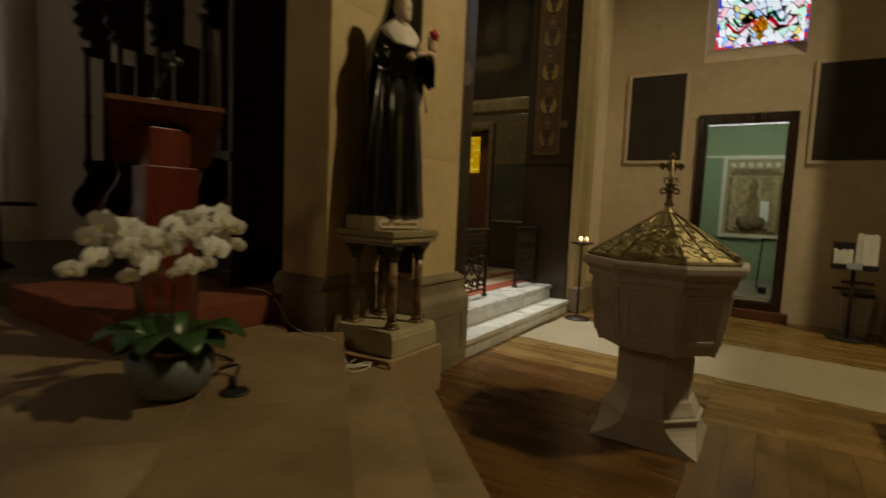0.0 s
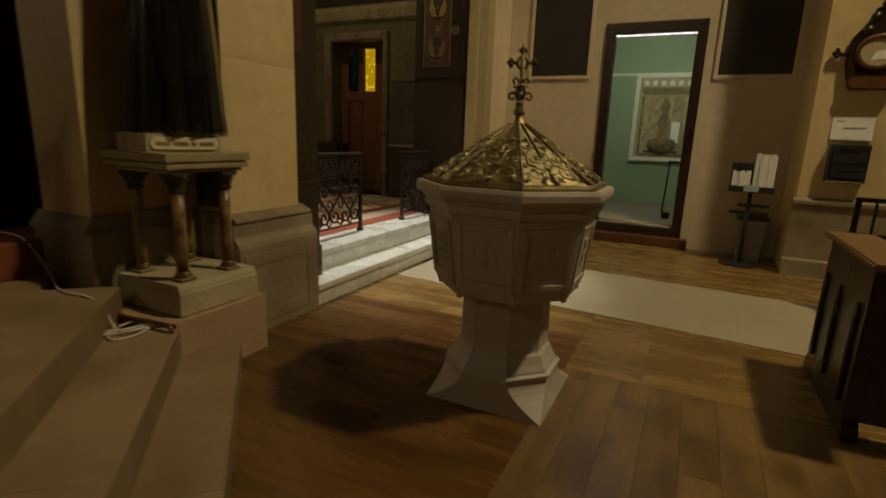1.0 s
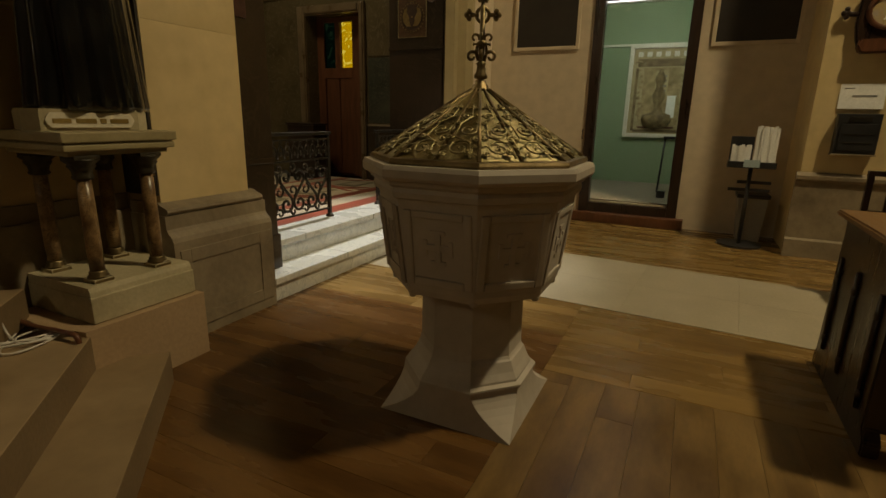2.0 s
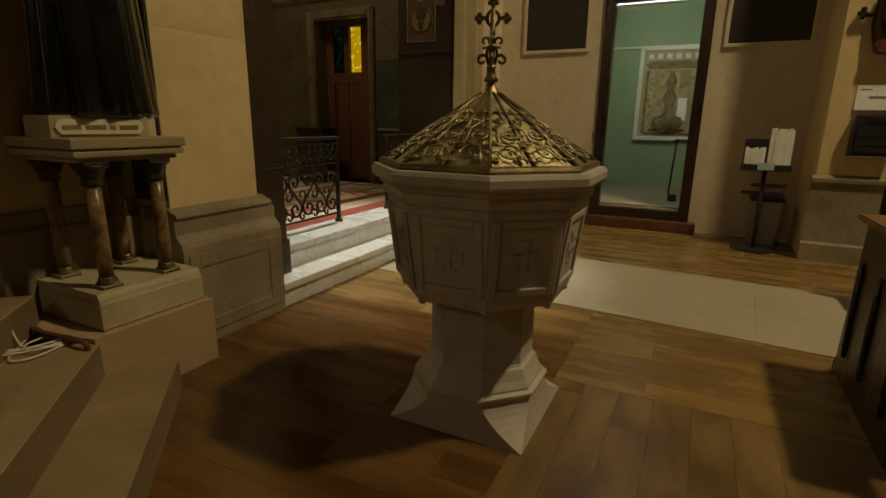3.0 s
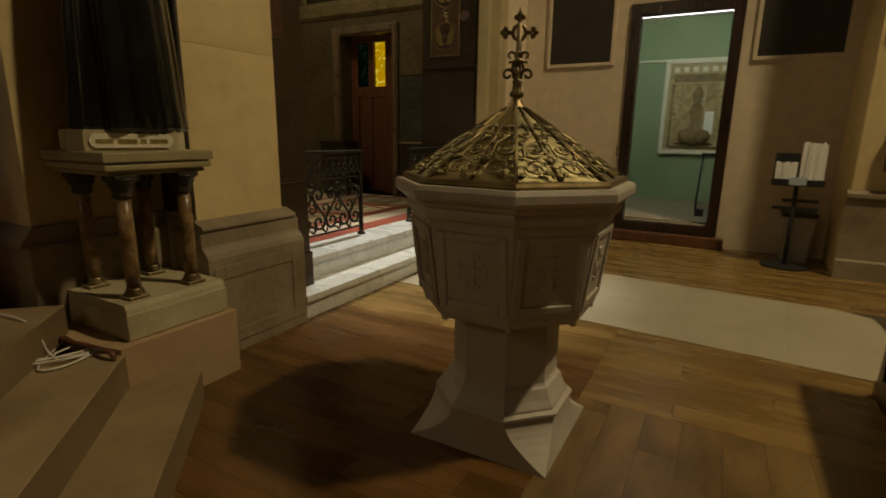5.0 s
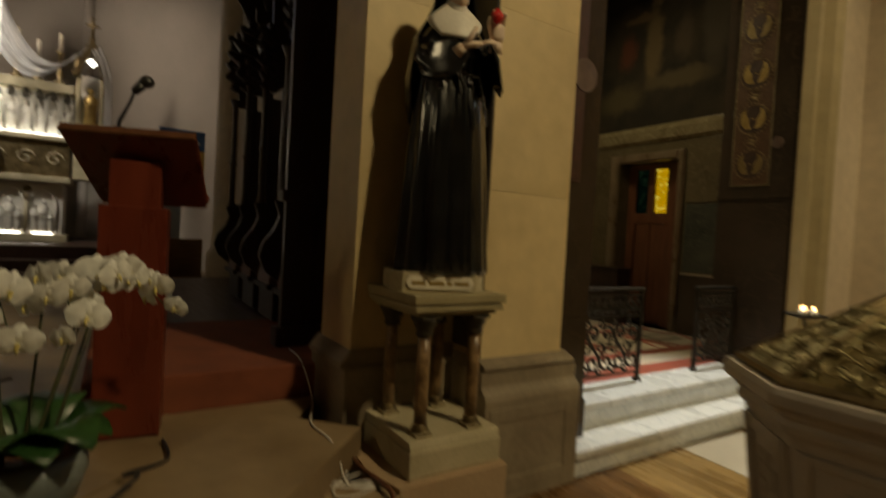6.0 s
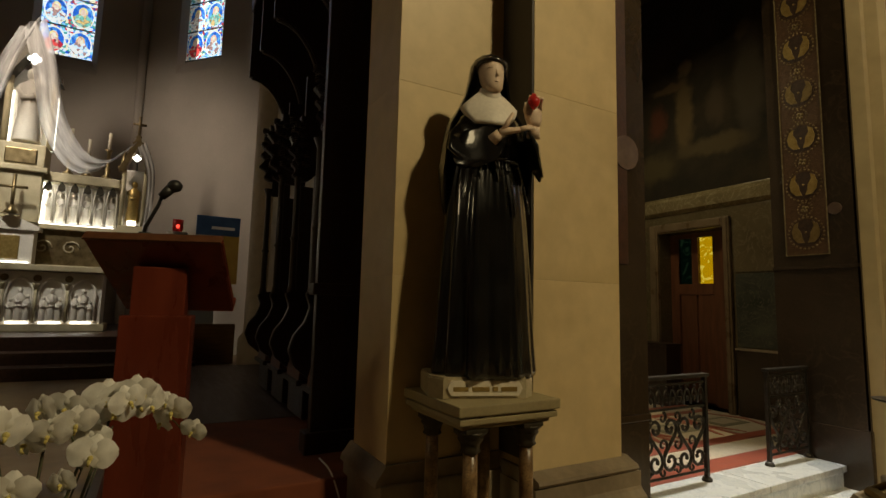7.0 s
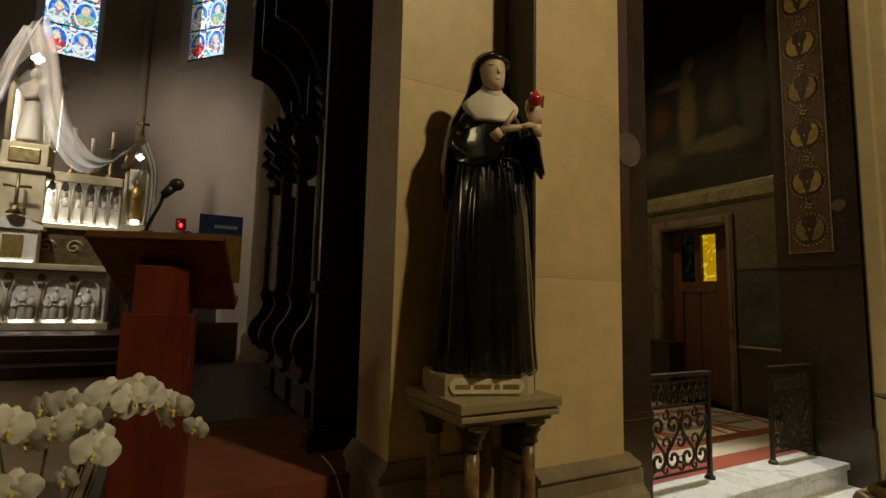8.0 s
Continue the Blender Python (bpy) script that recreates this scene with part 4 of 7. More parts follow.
def statue():
    """One plain mesh: plinth, robe, veil, head, bib, sleeves, palms, heart."""
    bm = start()
    prism(bm, [(-0.15, -0.255), (0.085, -0.255), (0.15, -0.205), (0.15, 0.145), (0.085, 0.195), (-0.15, 0.195)], "z", 0.0, 0.078, 4)
    prism(bm, [(-0.145, -0.250), (0.082, -0.250), (0.145, -0.202), (0.145, 0.142), (0.082, 0.190), (-0.145, 0.190)], "z", 0.078, 0.087, 4)
    up = Vector((0, 0, 0.08))
    first = len(bm.verts)
    # robe with hanging folds, gathered at the girdle
    prof = [(0.212, 0.0), (0.218, 0.02), (0.212, 0.1), (0.205, 0.22), (0.198, 0.36), (0.190, 0.5), (0.181, 0.64), (0.170, 0.78), (0.158, 0.88), (0.146, 0.95), (0.140, 0.975), (0.146, 1.0), (0.154, 1.05), (0.156, 1.10), (0.146, 1.145), (0.120, 1.185), (0.085, 1.22), (0.05, 1.25)]

    def folds(a, i):
        fall = max(0.0, 1 - i / 11.0)
        w = 0.76 + 0.24 * abs(math.sin(a))
        ridge = abs(math.sin(5.5 * a + 0.5 + 0.04 * i)) ** 0.55 - 0.6
        knee = 0.10 * math.exp(-((a - 5.75) / 0.28) ** 2) * math.exp(-((i - 6) / 2.2) ** 2)
        gather = 0.030 * math.sin(22 * a) if 8 <= i <= 11 else 0.0
        return w * (1 + fall * (0.15 * ridge + 0.05 * math.sin(13 * a + 1.3 + 0.15 * i)) + knee + gather)

    lathe(bm, prof, 120, (0, 0, 0), mi=0, shape=folds)
    # veil: a thick hood open at the front, falling behind the shoulders
    vprof = [(0.186, 0.70), (0.205, 0.80), (0.212, 0.90), (0.198, 1.03), (0.180, 1.12), (0.150, 1.20), (0.118, 1.265), (0.103, 1.34), (0.095, 1.40), (0.076, 1.435), (0.045, 1.457), (0.012, 1.465)]
    n = len(bm.faces)
    skins = []
    for inset in (0.0, 0.010):
        rings = []
        for i, (r, z) in enumerate(vprof):
            ring = []
            for k in range(41):
                half = (96, 100, 104, 108, 108, 104, 104, 108, 116, 130, 150, 170)[i]
                a = radians(180 - half + 2 * half * k / 40)
                q = (r - inset) * (1 + (0.035 * math.sin(15 * a + i * 0.3) if i < 5 else 0.008 * math.sin(9 * a)))
                ring.append(bm.verts.new((-0.015 + 0.012 * max(0, i - 5) + q * 0.80 * math.cos(a), q * math.sin(a) * (1.0 if i < 5 else 0.92), z - (inset * 0.8 if i > 8 else 0.0))))
            rings.append(ring)
        skins.append(rings)
    for rings, flip in ((skins[0], False), (skins[1], True)):
        for lo, hi in zip(rings, rings[1:]):
            for k in range(40):
                q = (lo[k], lo[k + 1], hi[k + 1], hi[k])
                bm.faces.new(tuple(reversed(q)) if flip else q).smooth = True
    o, w = skins
    for i in range(len(vprof) - 1):
        for k in (0, 40):
            bm.faces.new((o[i][k], o[i + 1][k], w[i + 1][k], w[i][k]))
    for k in range(40):
        bm.faces.new((o[0][k], o[0][k + 1], w[0][k + 1], w[0][k]))
    bm.faces.new(o[-1])
    paint(bm, n, 0)
    # hem of the veil rolled over the brow
    tube(bm, [(0.047 + 0.052 * math.cos(radians(q)), 0.004 + 0.068 * math.sin(radians(q)), 1.372 + 0.064 * math.cos(radians(q * 0.72))) for q in range(-118, 119, 12)], 0.012, 8, 0)
    # white bib with a square neckline
    n = len(bm.faces)
    grid = []
    for i in range(9):
        g = i / 8
        z = 1.130 + 0.150 * g
        hl = 0.075 + 0.050 * math.sin(min(1.0, g / 0.52) * 1.57) - (0.078 * max(0, (g - 0.52) / 0.48) ** 1.1)
        x = 0.156 - 0.080 * g ** 1.25
        row = []
        for k in range(13):
            y = (k / 6 - 1) * hl - 0.008
            row.append(bm.verts.new((x - 2.2 * y * y - 0.008 * abs(k / 6 - 1), y, z)))
        grid.append(row)
    deep = [[bm.verts.new(v.co - Vector((0.05, 0, 0.004))) for v in row] for row in grid]
    for rows in (grid, deep):
        for lo, hi in zip(rows, rows[1:]):
            for k in range(12):
                bm.faces.new((lo[k], lo[k + 1], hi[k + 1], hi[k])).smooth = True
    for i in range(8):
        for k in (0, 12):
            bm.faces.new((grid[i][k], grid[i + 1][k], deep[i + 1][k], deep[i][k]))
    for k in range(12):
        bm.faces.new((grid[0][k], grid[0][k + 1], deep[0][k + 1], deep[0][k]))
    bmesh.ops.recalc_face_normals(bm, faces=bm.faces[n:])
    paint(bm, n, 1)
    tube(bm, [(0.035, 0.0, 1.23), (0.045, 0.0, 1.28), (0.048, 0.002, 1.295)], 0.056, 20, 1, 0.046)
    # plain head, lifted and turned a little
    m = Matrix.Rotation(radians(10), 4, "Z") @ Matrix.Rotation(radians(-9), 4, "Y")
    hc = Vector((0.050, 0.004, 1.366))
    m3 = m.to_3x3()
    prof = [(0.012, -0.093), (0.030, -0.086), (0.042, -0.070), (0.050, -0.045), (0.055, -0.015), (0.058, 0.015), (0.056, 0.045), (0.046, 0.070), (0.026, 0.086)]
    loft(bm, [(hc + m3 @ Vector((0.010 if z < -0.06 else 0.0, 0, z)), m3 @ Vector((r * 1.12, 0, 0)), m3 @ Vector((0, r, 0))) for r, z in prof], 24, 2)
    loft(bm, [(hc + m3 @ Vector(c), m3 @ Vector((d, 0, 0)), m3 @ Vector((0, w, 0))) for c, d, w in (((0.058, 0, 0.022), 0.005, 0.006), ((0.062, 0, 0.004), 0.006, 0.0065), ((0.065, 0, -0.012), 0.008, 0.0085), ((0.060, 0, -0.020), 0.007, 0.008))], 10, 2)
    # soft brow and lips
    for s in (-1, 1):
        loft(bm, [(hc + m3 @ Vector((x, s * y, z)), Vector((0.005, 0, 0)), Vector((0, 0, 0.004))) for x, y, z in ((0.059, 0.009, 0.020), (0.057, 0.022, 0.024), (0.049, 0.038, 0.019))], 8, 2)
    loft(bm, [(hc + m3 @ Vector((x, y, -0.044)), Vector((0.004, 0, 0)), Vector((0, 0, 0.004))) for x, y in ((0.053, -0.012), (0.0575, 0.0), (0.053, 0.012))], 8, 2)
    # wide bell sleeves
    right = [((-0.01, -0.125, 1.165), (0.055, 0, 0), (0, 0.030, 0.045)), ((0.0, -0.145, 1.10), (0.060, 0, 0), (0, 0.042, 0.02)), ((0.025, -0.150, 1.035), (0.062, 0.01, 0), (0, 0.046, 0.03)),
             ((0.085, -0.128, 1.000), (0.040, 0.045, 0), (0.0, -0.01, 0.088)), ((0.135, -0.078, 1.018), (0.030, 0.040, 0), (0, 0, 0.086)), ((0.180, -0.030, 1.040), (0.028, 0.038, 0), (0, 0, 0.080)), ((0.190, -0.016, 1.045), (0.024, 0.032, 0), (0, 0, 0.072))]
    left = [((-0.01, 0.125, 1.165), (0.055, 0, 0), (0, -0.030, 0.045)), ((0.0, 0.160, 1.10), (0.058, 0, 0), (0, -0.044, 0.02)), ((0.025, 0.190, 1.03), (0.062, 0, 0), (0, -0.052, 0.03)),
            ((0.070, 0.200, 0.975), (0.055, 0, 0.03), (0, -0.045, 0.09)), ((0.115, 0.185, 1.005), (0.05, 0, -0.03), (0.0, -0.040, 0.10)), ((0.150, 0.172, 1.055), (0.045, 0, -0.035), (0.02, -0.036, 0.062)), ((0.160, 0.168, 1.085), (0.040, 0, -0.02), (0.02, -0.032, 0.036))]
    for arm in (right, left):
        loft(bm, arm, 40, 0, 0.065)
    tube(bm, [(0.185, -0.024, 1.055), (0.205, 0.005, 1.088)], 0.026, 12, 2, 0.022)
    tube(bm, [(0.158, 0.168, 1.08), (0.168, 0.166, 1.135)], 0.030, 12, 2, 0.026)
    # open palm
    loft(bm, [((0.205, 0.0, 1.088), (0.020, 0, 0), (0, 0, 0.020)), ((0.208, 0.030, 1.100), (0.034, 0, 0), (0, 0, 0.017)), ((0.206, 0.070, 1.108), (0.036, 0, 0), (0, 0, 0.014)), ((0.204, 0.092, 1.112), (0.030, 0, 0), (0, 0, 0.011))], 14, 2)
    for j in range(4):
        x = 0.230 - 0.017 * j
        tube(bm, [(x, 0.085, 1.111), (x, 0.120, 1.119 + 0.002 * j), (x - 0.004, 0.158 - 0.007 * abs(j - 1), 1.124 + 0.004 * j)], 0.0095, 8, 2, 0.0065)
    tube(bm, [(0.212, 0.015, 1.100), (0.216, 0.035, 1.140), (0.214, 0.058, 1.182)], 0.013, 8, 2, 0.008)
    # raised palm with the heart
    loft(bm, [((0.168, 0.166, 1.13), (0.017, 0, 0), (0, 0.026, 0)), ((0.172, 0.164, 1.16), (0.017, 0, 0), (0, 0.036, 0)), ((0.174, 0.162, 1.20), (0.015, 0, 0), (0, 0.038, 0)), ((0.176, 0.162, 1.215), (0.012, 0, 0), (0, 0.034, 0))], 14, 2)
    for j in range(4):
        y = 0.136 + 0.018 * j
        tube(bm, [(0.176, y, 1.21), (0.184, y + 0.004, 1.250), (0.202, y + 0.004, 1.272 - 0.005 * abs(j - 1))], 0.0095, 8, 2, 0.007)
    tube(bm, [(0.180, 0.135, 1.165), (0.196, 0.118, 1.20), (0.205, 0.120, 1.235)], 0.011, 8, 2, 0.008)
    hp = Vector((0.212, 0.150, 1.238))
    loft(bm, [(hp + Vector((0, 0, z)), (0.8 * r, 0, 0), (0, r, 0)) for r, z in ((0.003, -0.034), (0.015, -0.022), (0.025, -0.006), (0.028, 0.008), (0.024, 0.02), (0.013, 0.028), (0.008, 0.04))], 16, 3)
    # girdle, its knot and the beads
    tube(bm, [(0.118 * math.cos(radians(q)), 0.146 * math.sin(radians(q)), 0.972) for q in range(-100, 101, 10)], 0.010, 8, 0)
    tube(bm, [(0.122, 0.010, 0.985), (0.136, 0.018, 0.95), (0.145, 0.026, 0.90), (0.140, 0.030, 0.885)], 0.009, 6, 0, 0.006)
    tube(bm, [(0.122, -0.010, 0.985), (0.134, 0.002, 0.955), (0.140, 0.030, 0.905)], 0.008, 6, 0, 0.006)
    for j in range(44):
        f = j / 43
        y = 0.060 + 0.090 * math.sin(math.pi * f) ** 0.7 * (0.35 if f < 0.5 else 1.0)
        ball(bm, (0.140 + 0.012 * math.sin(math.pi * f), y, 0.955 - 0.25 * math.sin(math.pi * min(1.0, f * 1.1))), 0.0065, (1, 1, 1), 0, 6)
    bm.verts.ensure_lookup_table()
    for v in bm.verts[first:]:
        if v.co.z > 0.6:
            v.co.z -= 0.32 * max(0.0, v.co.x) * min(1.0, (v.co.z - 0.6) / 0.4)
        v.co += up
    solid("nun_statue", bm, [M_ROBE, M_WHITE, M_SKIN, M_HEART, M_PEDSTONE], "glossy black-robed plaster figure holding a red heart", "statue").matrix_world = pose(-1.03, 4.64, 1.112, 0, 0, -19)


statue()


# ---- lectern ----
def lectern():
    t = thing("lectern", "red mahogany lectern with a sloping desk", "lectern", (-1.50, 3.38, 0.45), -8)
    part("post", box(start(), -0.09, 0.09, -0.125, 0.125, 0.0, 0.97, cut=0.006), M_REDWOOD, t)
    part("neck", box(start(), -0.07, 0.07, -0.095, 0.095, 0.965, 1.16, cut=0.006), M_REDWOOD, t)
    m = Matrix.Translation((-0.02, 0.01, 1.13)) @ Matrix.Rotation(radians(-16), 4, "Z") @ Matrix.Rotation(radians(-42), 4, "Y")
    bm = start()
    prism(bm, [(-0.20, -0.23), (0.19, -0.258), (0.19, 0.258), (-0.20, 0.23)], "z", 0.0, 0.03, m=m)
    bmesh.ops.bevel(bm, geom=bm.edges[:], offset=0.005, segments=2, affect="EDGES")
    part("desk", bm, M_REDWOOD, t)
    part("ledge", box(start(), -0.215, -0.195, -0.225, 0.225, 0.0, 0.07, cut=0.004, m=m), M_REDWOOD, t)
    part("lip", box(start(), 0.19, 0.20, -0.258, 0.258, -0.005, 0.035, cut=0.003, m=m), M_BROWNWOOD, t)
    c = thing("microphone", "black gooseneck microphone on the lectern desk", "microphone", (-1.46, 3.35, 1.70))
    part("stand", tube(start(), [(-0.04, -0.06, -0.02), (0.0, -0.045, 0.07), (0.02, -0.01, 0.15), (0.03, 0.005, 0.2)], 0.008, 8, 0, 0.007), M_BLACK, c)
    part("clamp", box(start(), -0.06, 0.0, -0.07, -0.02, -0.03, 0.05, cut=0.008), M_BLACK, c)
    bm = start()
    tube(bm, [(0.03, 0.0, 0.19), (0.04, 0.03, 0.225)], 0.016, 10, 0, 0.02)
    ball(bm, (0.043, 0.045, 0.238), 0.026, (1, 1.1, 1), 0, 12)
    part("head", bm, M_BLACK, c)


lectern()


# ---- railing ----
def railing(y0, y1, label):
    t = thing("communion_rail", label, "railing", (-1.40, y0, 0.335))
    L = y1 - y0
    for y in (0.02, L - 0.02):
        bm = start()
        box(bm, -0.014, 0.014, y - 0.014, y + 0.014, 0.03, 0.70, cut=0.003)
        lathe(bm, [(0.035, 0.0), (0.035, 0.012), (0.022, 0.03)], 10, (0, y, 0))
        part("post", bm, M_IRON, t)
    part("top_rail", box(start(), -0.028, 0.028, 0, L, 0.70, 0.725, cut=0.006), M_IRON, t)
    for z in (0.07, 0.50, 0.66):
        part("bar", box(start(), -0.008, 0.008, 0.03, L - 0.03, z, z + 0.014, cut=0.002), M_IRON, t)
    nx = max(2, round((L - 0.06) / 0.15))
    w = (L - 0.06) / nx

    def spiral(cy, cz, r, a0, turns):
        return [(0, cy + r * (1 - 0.74 * q / 17) * math.cos(a0 + turns * q / 17), cz + r * (1 - 0.74 * q / 17) * math.sin(a0 + turns * q / 17)) for q in range(18)]

    for i in range(nx):
        cy, s = 0.03 + (i + 0.5) * w, (1 if i % 2 else -1)
        bm = start()
        lo = spiral(cy, 0.175, w * 0.50, math.pi / 2 + s * 0.7, s * 7.0)
        hi = spiral(cy, 0.385, w * 0.46, -math.pi / 2 + s * 0.7, s * 7.0)
        tube(bm, list(reversed(lo)) + hi, 0.0115, 6)
        for f, g in ((lo, -1), (hi, 1)):
            for q in (3, 7, 11):
                p = f[q]
                tube(bm, [p, (0, p[1] + s * 0.012, p[2] + g * 0.014), (0, p[1] + s * 0.034, p[2] + g * 0.010)], 0.012, 5, 0, 0.004)
            ball(bm, f[-1], 0.015, (0.8, 1, 1), 0, 8)
        part("scroll", bm, M_IRON, t)
        if i < nx - 1:
            for z, r, a0, turns in ((0.28, 0.048, 1.2 * s, -s * 6.0), (0.455, 0.036, -1.2 * s, s * 5.5), (0.115, 0.034, 1.9, -s * 5.5)):
                part("tendril", tube(start(), spiral(cy + w * 0.5, z, r, a0, turns), 0.0105, 6, 0, 0.007), M_IRON, t)
        bm = start()
        for g in (-1, 1):
            tube(bm, [(0, cy + g * 0.036 + 0.034 * math.cos(q * math.pi / 8), 0.515 + 0.10 * math.sin(q * math.pi / 8) + 0.012) for q in range(9)], 0.007, 6)
            ball(bm, (0, cy + g * 0.036, 0.565), 0.014, (0.7, 1, 1.5), 0, 8)
            tube(bm, spiral(cy + g * 0.036, 0.640, 0.017, 0.0, 5.0), 0.005, 5)
        part("frieze", bm, M_IRON, t)


railing(5.83, 6.77, "black wrought iron scrollwork rail on the step")
railing(7.50, 8.10, "short black wrought iron scrollwork rail by the jamb")
# ---- vitrine in the aisle wall ----
def vitrine():
    struct("wall_vitrine_back", box(start(), -0.6, 2.2, 11.9, 12.1, 0, 2.9), M_MINT, "mint green painted wall of the display room")
    struct("wall_vitrine_side", box(start(), -0.6, -0.4, 10.0, 11.9, 0, 2.9), M_MINT, "mint green painted side wall")
    struct("wall_vitrine_other_side", box(start(), 2.0, 2.2, 10.0, 11.9, 0, 2.9), M_MINT, "mint green painted side wall")
    struct("ceiling_vitrine", box(start(), -0.6, 2.2, 10.0, 12.1, 2.9, 3.0), M_WHITE, "white display room ceiling")
    struct("floor_vitrine", box(start(), -0.4, 2.0, 9.71, 11.9, 0.1, 0.25), M_TAUPE, "grey-green display room floor")
    struct("trim_picture_rail", box(start(), -0.4, 2.0, 11.86, 11.9, 2.29, 2.32, cut=0.004), M_WHITE, "pale picture rail")
    f = tagged(new("door_1"), "dark wooden frame with a glass pane", "", "", "structure")
    for x0, x1, z0, z1 in ((0.21, 0.32, 0.10, 2.62), (1.21, 1.32, 0.10, 2.62), (0.32, 1.21, 2.50, 2.62), (0.32, 1.21, 0.10, 0.22)):
        part("door_frame", box(start(), x0, x1, 9.56, 9.70, z0, z1, cut=0.008), M_PEW, f)
    part("pane", box(start(), 0.32, 1.21, 9.63, 9.636, 0.22, 2.50), M_PANE, f).visible_shadow = False
    part("bottom_bead", box(start(), 0.33, 1.20, 9.60, 9.63, 0.225, 0.245, cut=0.003), M_RUNNER, f, "pale bead along the glass")
    h = start()
    tube(h, [(0.19, 9.57, 0.98), (0.19, 9.53, 0.98), (0.19, 9.53, 1.08), (0.19, 9.57, 1.08)], 0.007, 6)
    part("door_handle", h, M_IRON, f)
    struct("sill_vitrine", box(start(), 0.14, 1.40, 9.46, 9.60, 0.0, 0.115, cut=0.012), M_BROWNWOOD, "dark wooden sill under the glass")
    t = thing("ceiling_light", "lit white fluorescent tube above the glass", "light", (0.76, 9.82, 2.525))
    part("tube", tube(start(), [(-0.46, 0, 0), (0.46, 0, 0)], 0.010, 10), M_TUBE, t)
    part("housing", box(start(), -0.5, 0.5, -0.03, 0.04, 0.018, 0.06, cut=0.005), M_WHITE, t)
    p = thing("framed_relief", "beige carved relief of an urn in a pale frame", "relief", (0.84, 11.9, 0.95))
    part("backing", box(start(), -0.42, 0.46, -0.04, 0.0, 0.04, 1.32), M_RELIEFBACK, p)
    part("inner_panel", prism(start(), [(-0.24, 0.45), (-0.30, 0.38), (-0.24, 0.2), (0.0, 0.1), (0.28, 0.2), (0.34, 0.38), (0.28, 0.45), (0.28, 1.02), (-0.24, 1.02)], "y", -0.05, -0.039), M_BEIGE_RELIEF, p)
    part("text_tablet", box(start(), -0.07, 0.11, -0.058, -0.049, 0.62, 0.98, cut=0.004), M_RELIEFBACK, p)
    for j in range(4):
        part("text_bar", box(start(), -0.045, 0.085, -0.061, -0.0575, 0.68 + j * 0.07, 0.70 + j * 0.07), M_INK, p)
    part("top_band", box(start(), -0.34, 0.38, -0.05, -0.039, 1.04, 1.15, cut=0.006), M_BROWN_RELIEF, p)
    for x0, x1, z0, z1 in ((-0.36, -0.32, 0.10, 1.02), (0.36, 0.40, 0.10, 1.02), (-0.32, 0.36, 0.08, 0.12)):
        part("inner_border", box(start(), x0, x1, -0.052, -0.039, z0, z1, cut=0.005), M_BROWN_RELIEF, p)
    for x0, x1, z0, z1 in ((-0.47, -0.41, 0.0, 1.36), (0.45, 0.51, 0.0, 1.36), (-0.41, 0.45, 0.0, 0.06), (-0.41, 0.45, 1.30, 1.36)):
        part("frame", box(start(), x0, x1, -0.07, 0.0, z0, z1, cut=0.01), M_WHITE, p, "pale frame")
    part("urn", lathe(start(), [(0.02, 0.12), (0.17, 0.17), (0.22, 0.26), (0.20, 0.34), (0.08, 0.38), (0.06, 0.5), (0.1, 0.62), (0.05, 0.75), (0.08, 0.85), (0.03, 1.0)], 20, (0.0, -0.04, 0.0), shape=lambda a, i: 0.35 + 0.65 * abs(math.cos(a))), M_BROWN_RELIEF, p)
    for x in (-0.28, 0.28):
        bm = start()
        for j in range(9):
            ball(bm, (x + 0.03 * math.sin(j * 1.3), -0.045, 0.35 + j * 0.08), 0.024, (1.3, 0.35, 1), 0, 8)
        part("garland", bm, M_BEIGE_RELIEF, p)
    for j in range(6):
        part("dentil", box(start(), -0.35 + j * 0.125, -0.28 + j * 0.125, -0.055, -0.03, 1.18, 1.25, cut=0.006), M_WHITE, p)
    for x in (-0.33, 0.37):
        part("rosette", lathe(start(), [(0.05, 0), (0.04, 0.02), (0.015, 0.03)], 10, (x, -0.05, 1.1)), M_BEIGE_RELIEF, p)
    part("scroll_shelf", box(start(), -0.26, 0.26, -0.075, -0.03, 0.14, 0.17, cut=0.01), M_BROWNWOOD, p)
    part("leaflet", box(start(), 0.12, 0.24, -0.06, -0.045, 0.3, 0.62, cut=0.002), M_PAPER, p)
    s = thing("display_stand", "thin dark folding stand in the display room", "stand", (1.15, 10.9, 0.25))
    part("top", box(start(), -0.12, 0.12, -0.1, 0.1, 0.72, 0.75, cut=0.004), M_BLACK, s)
    for x in (-0.1, 0.1):
        for y in (-0.08, 0.08):
            part("leg", tube(start(), [(x, y, 0.72), (x * 1.3, y * 1.3, 0)], 0.01, 6), M_BLACK, s)
    solid("fan_heater", box(start(), 1.05, 1.15, 10.2, 10.3, 0.25, 0.34, cut=0.01), M_BLACK, "small black box on the display room floor", "box")


vitrine()

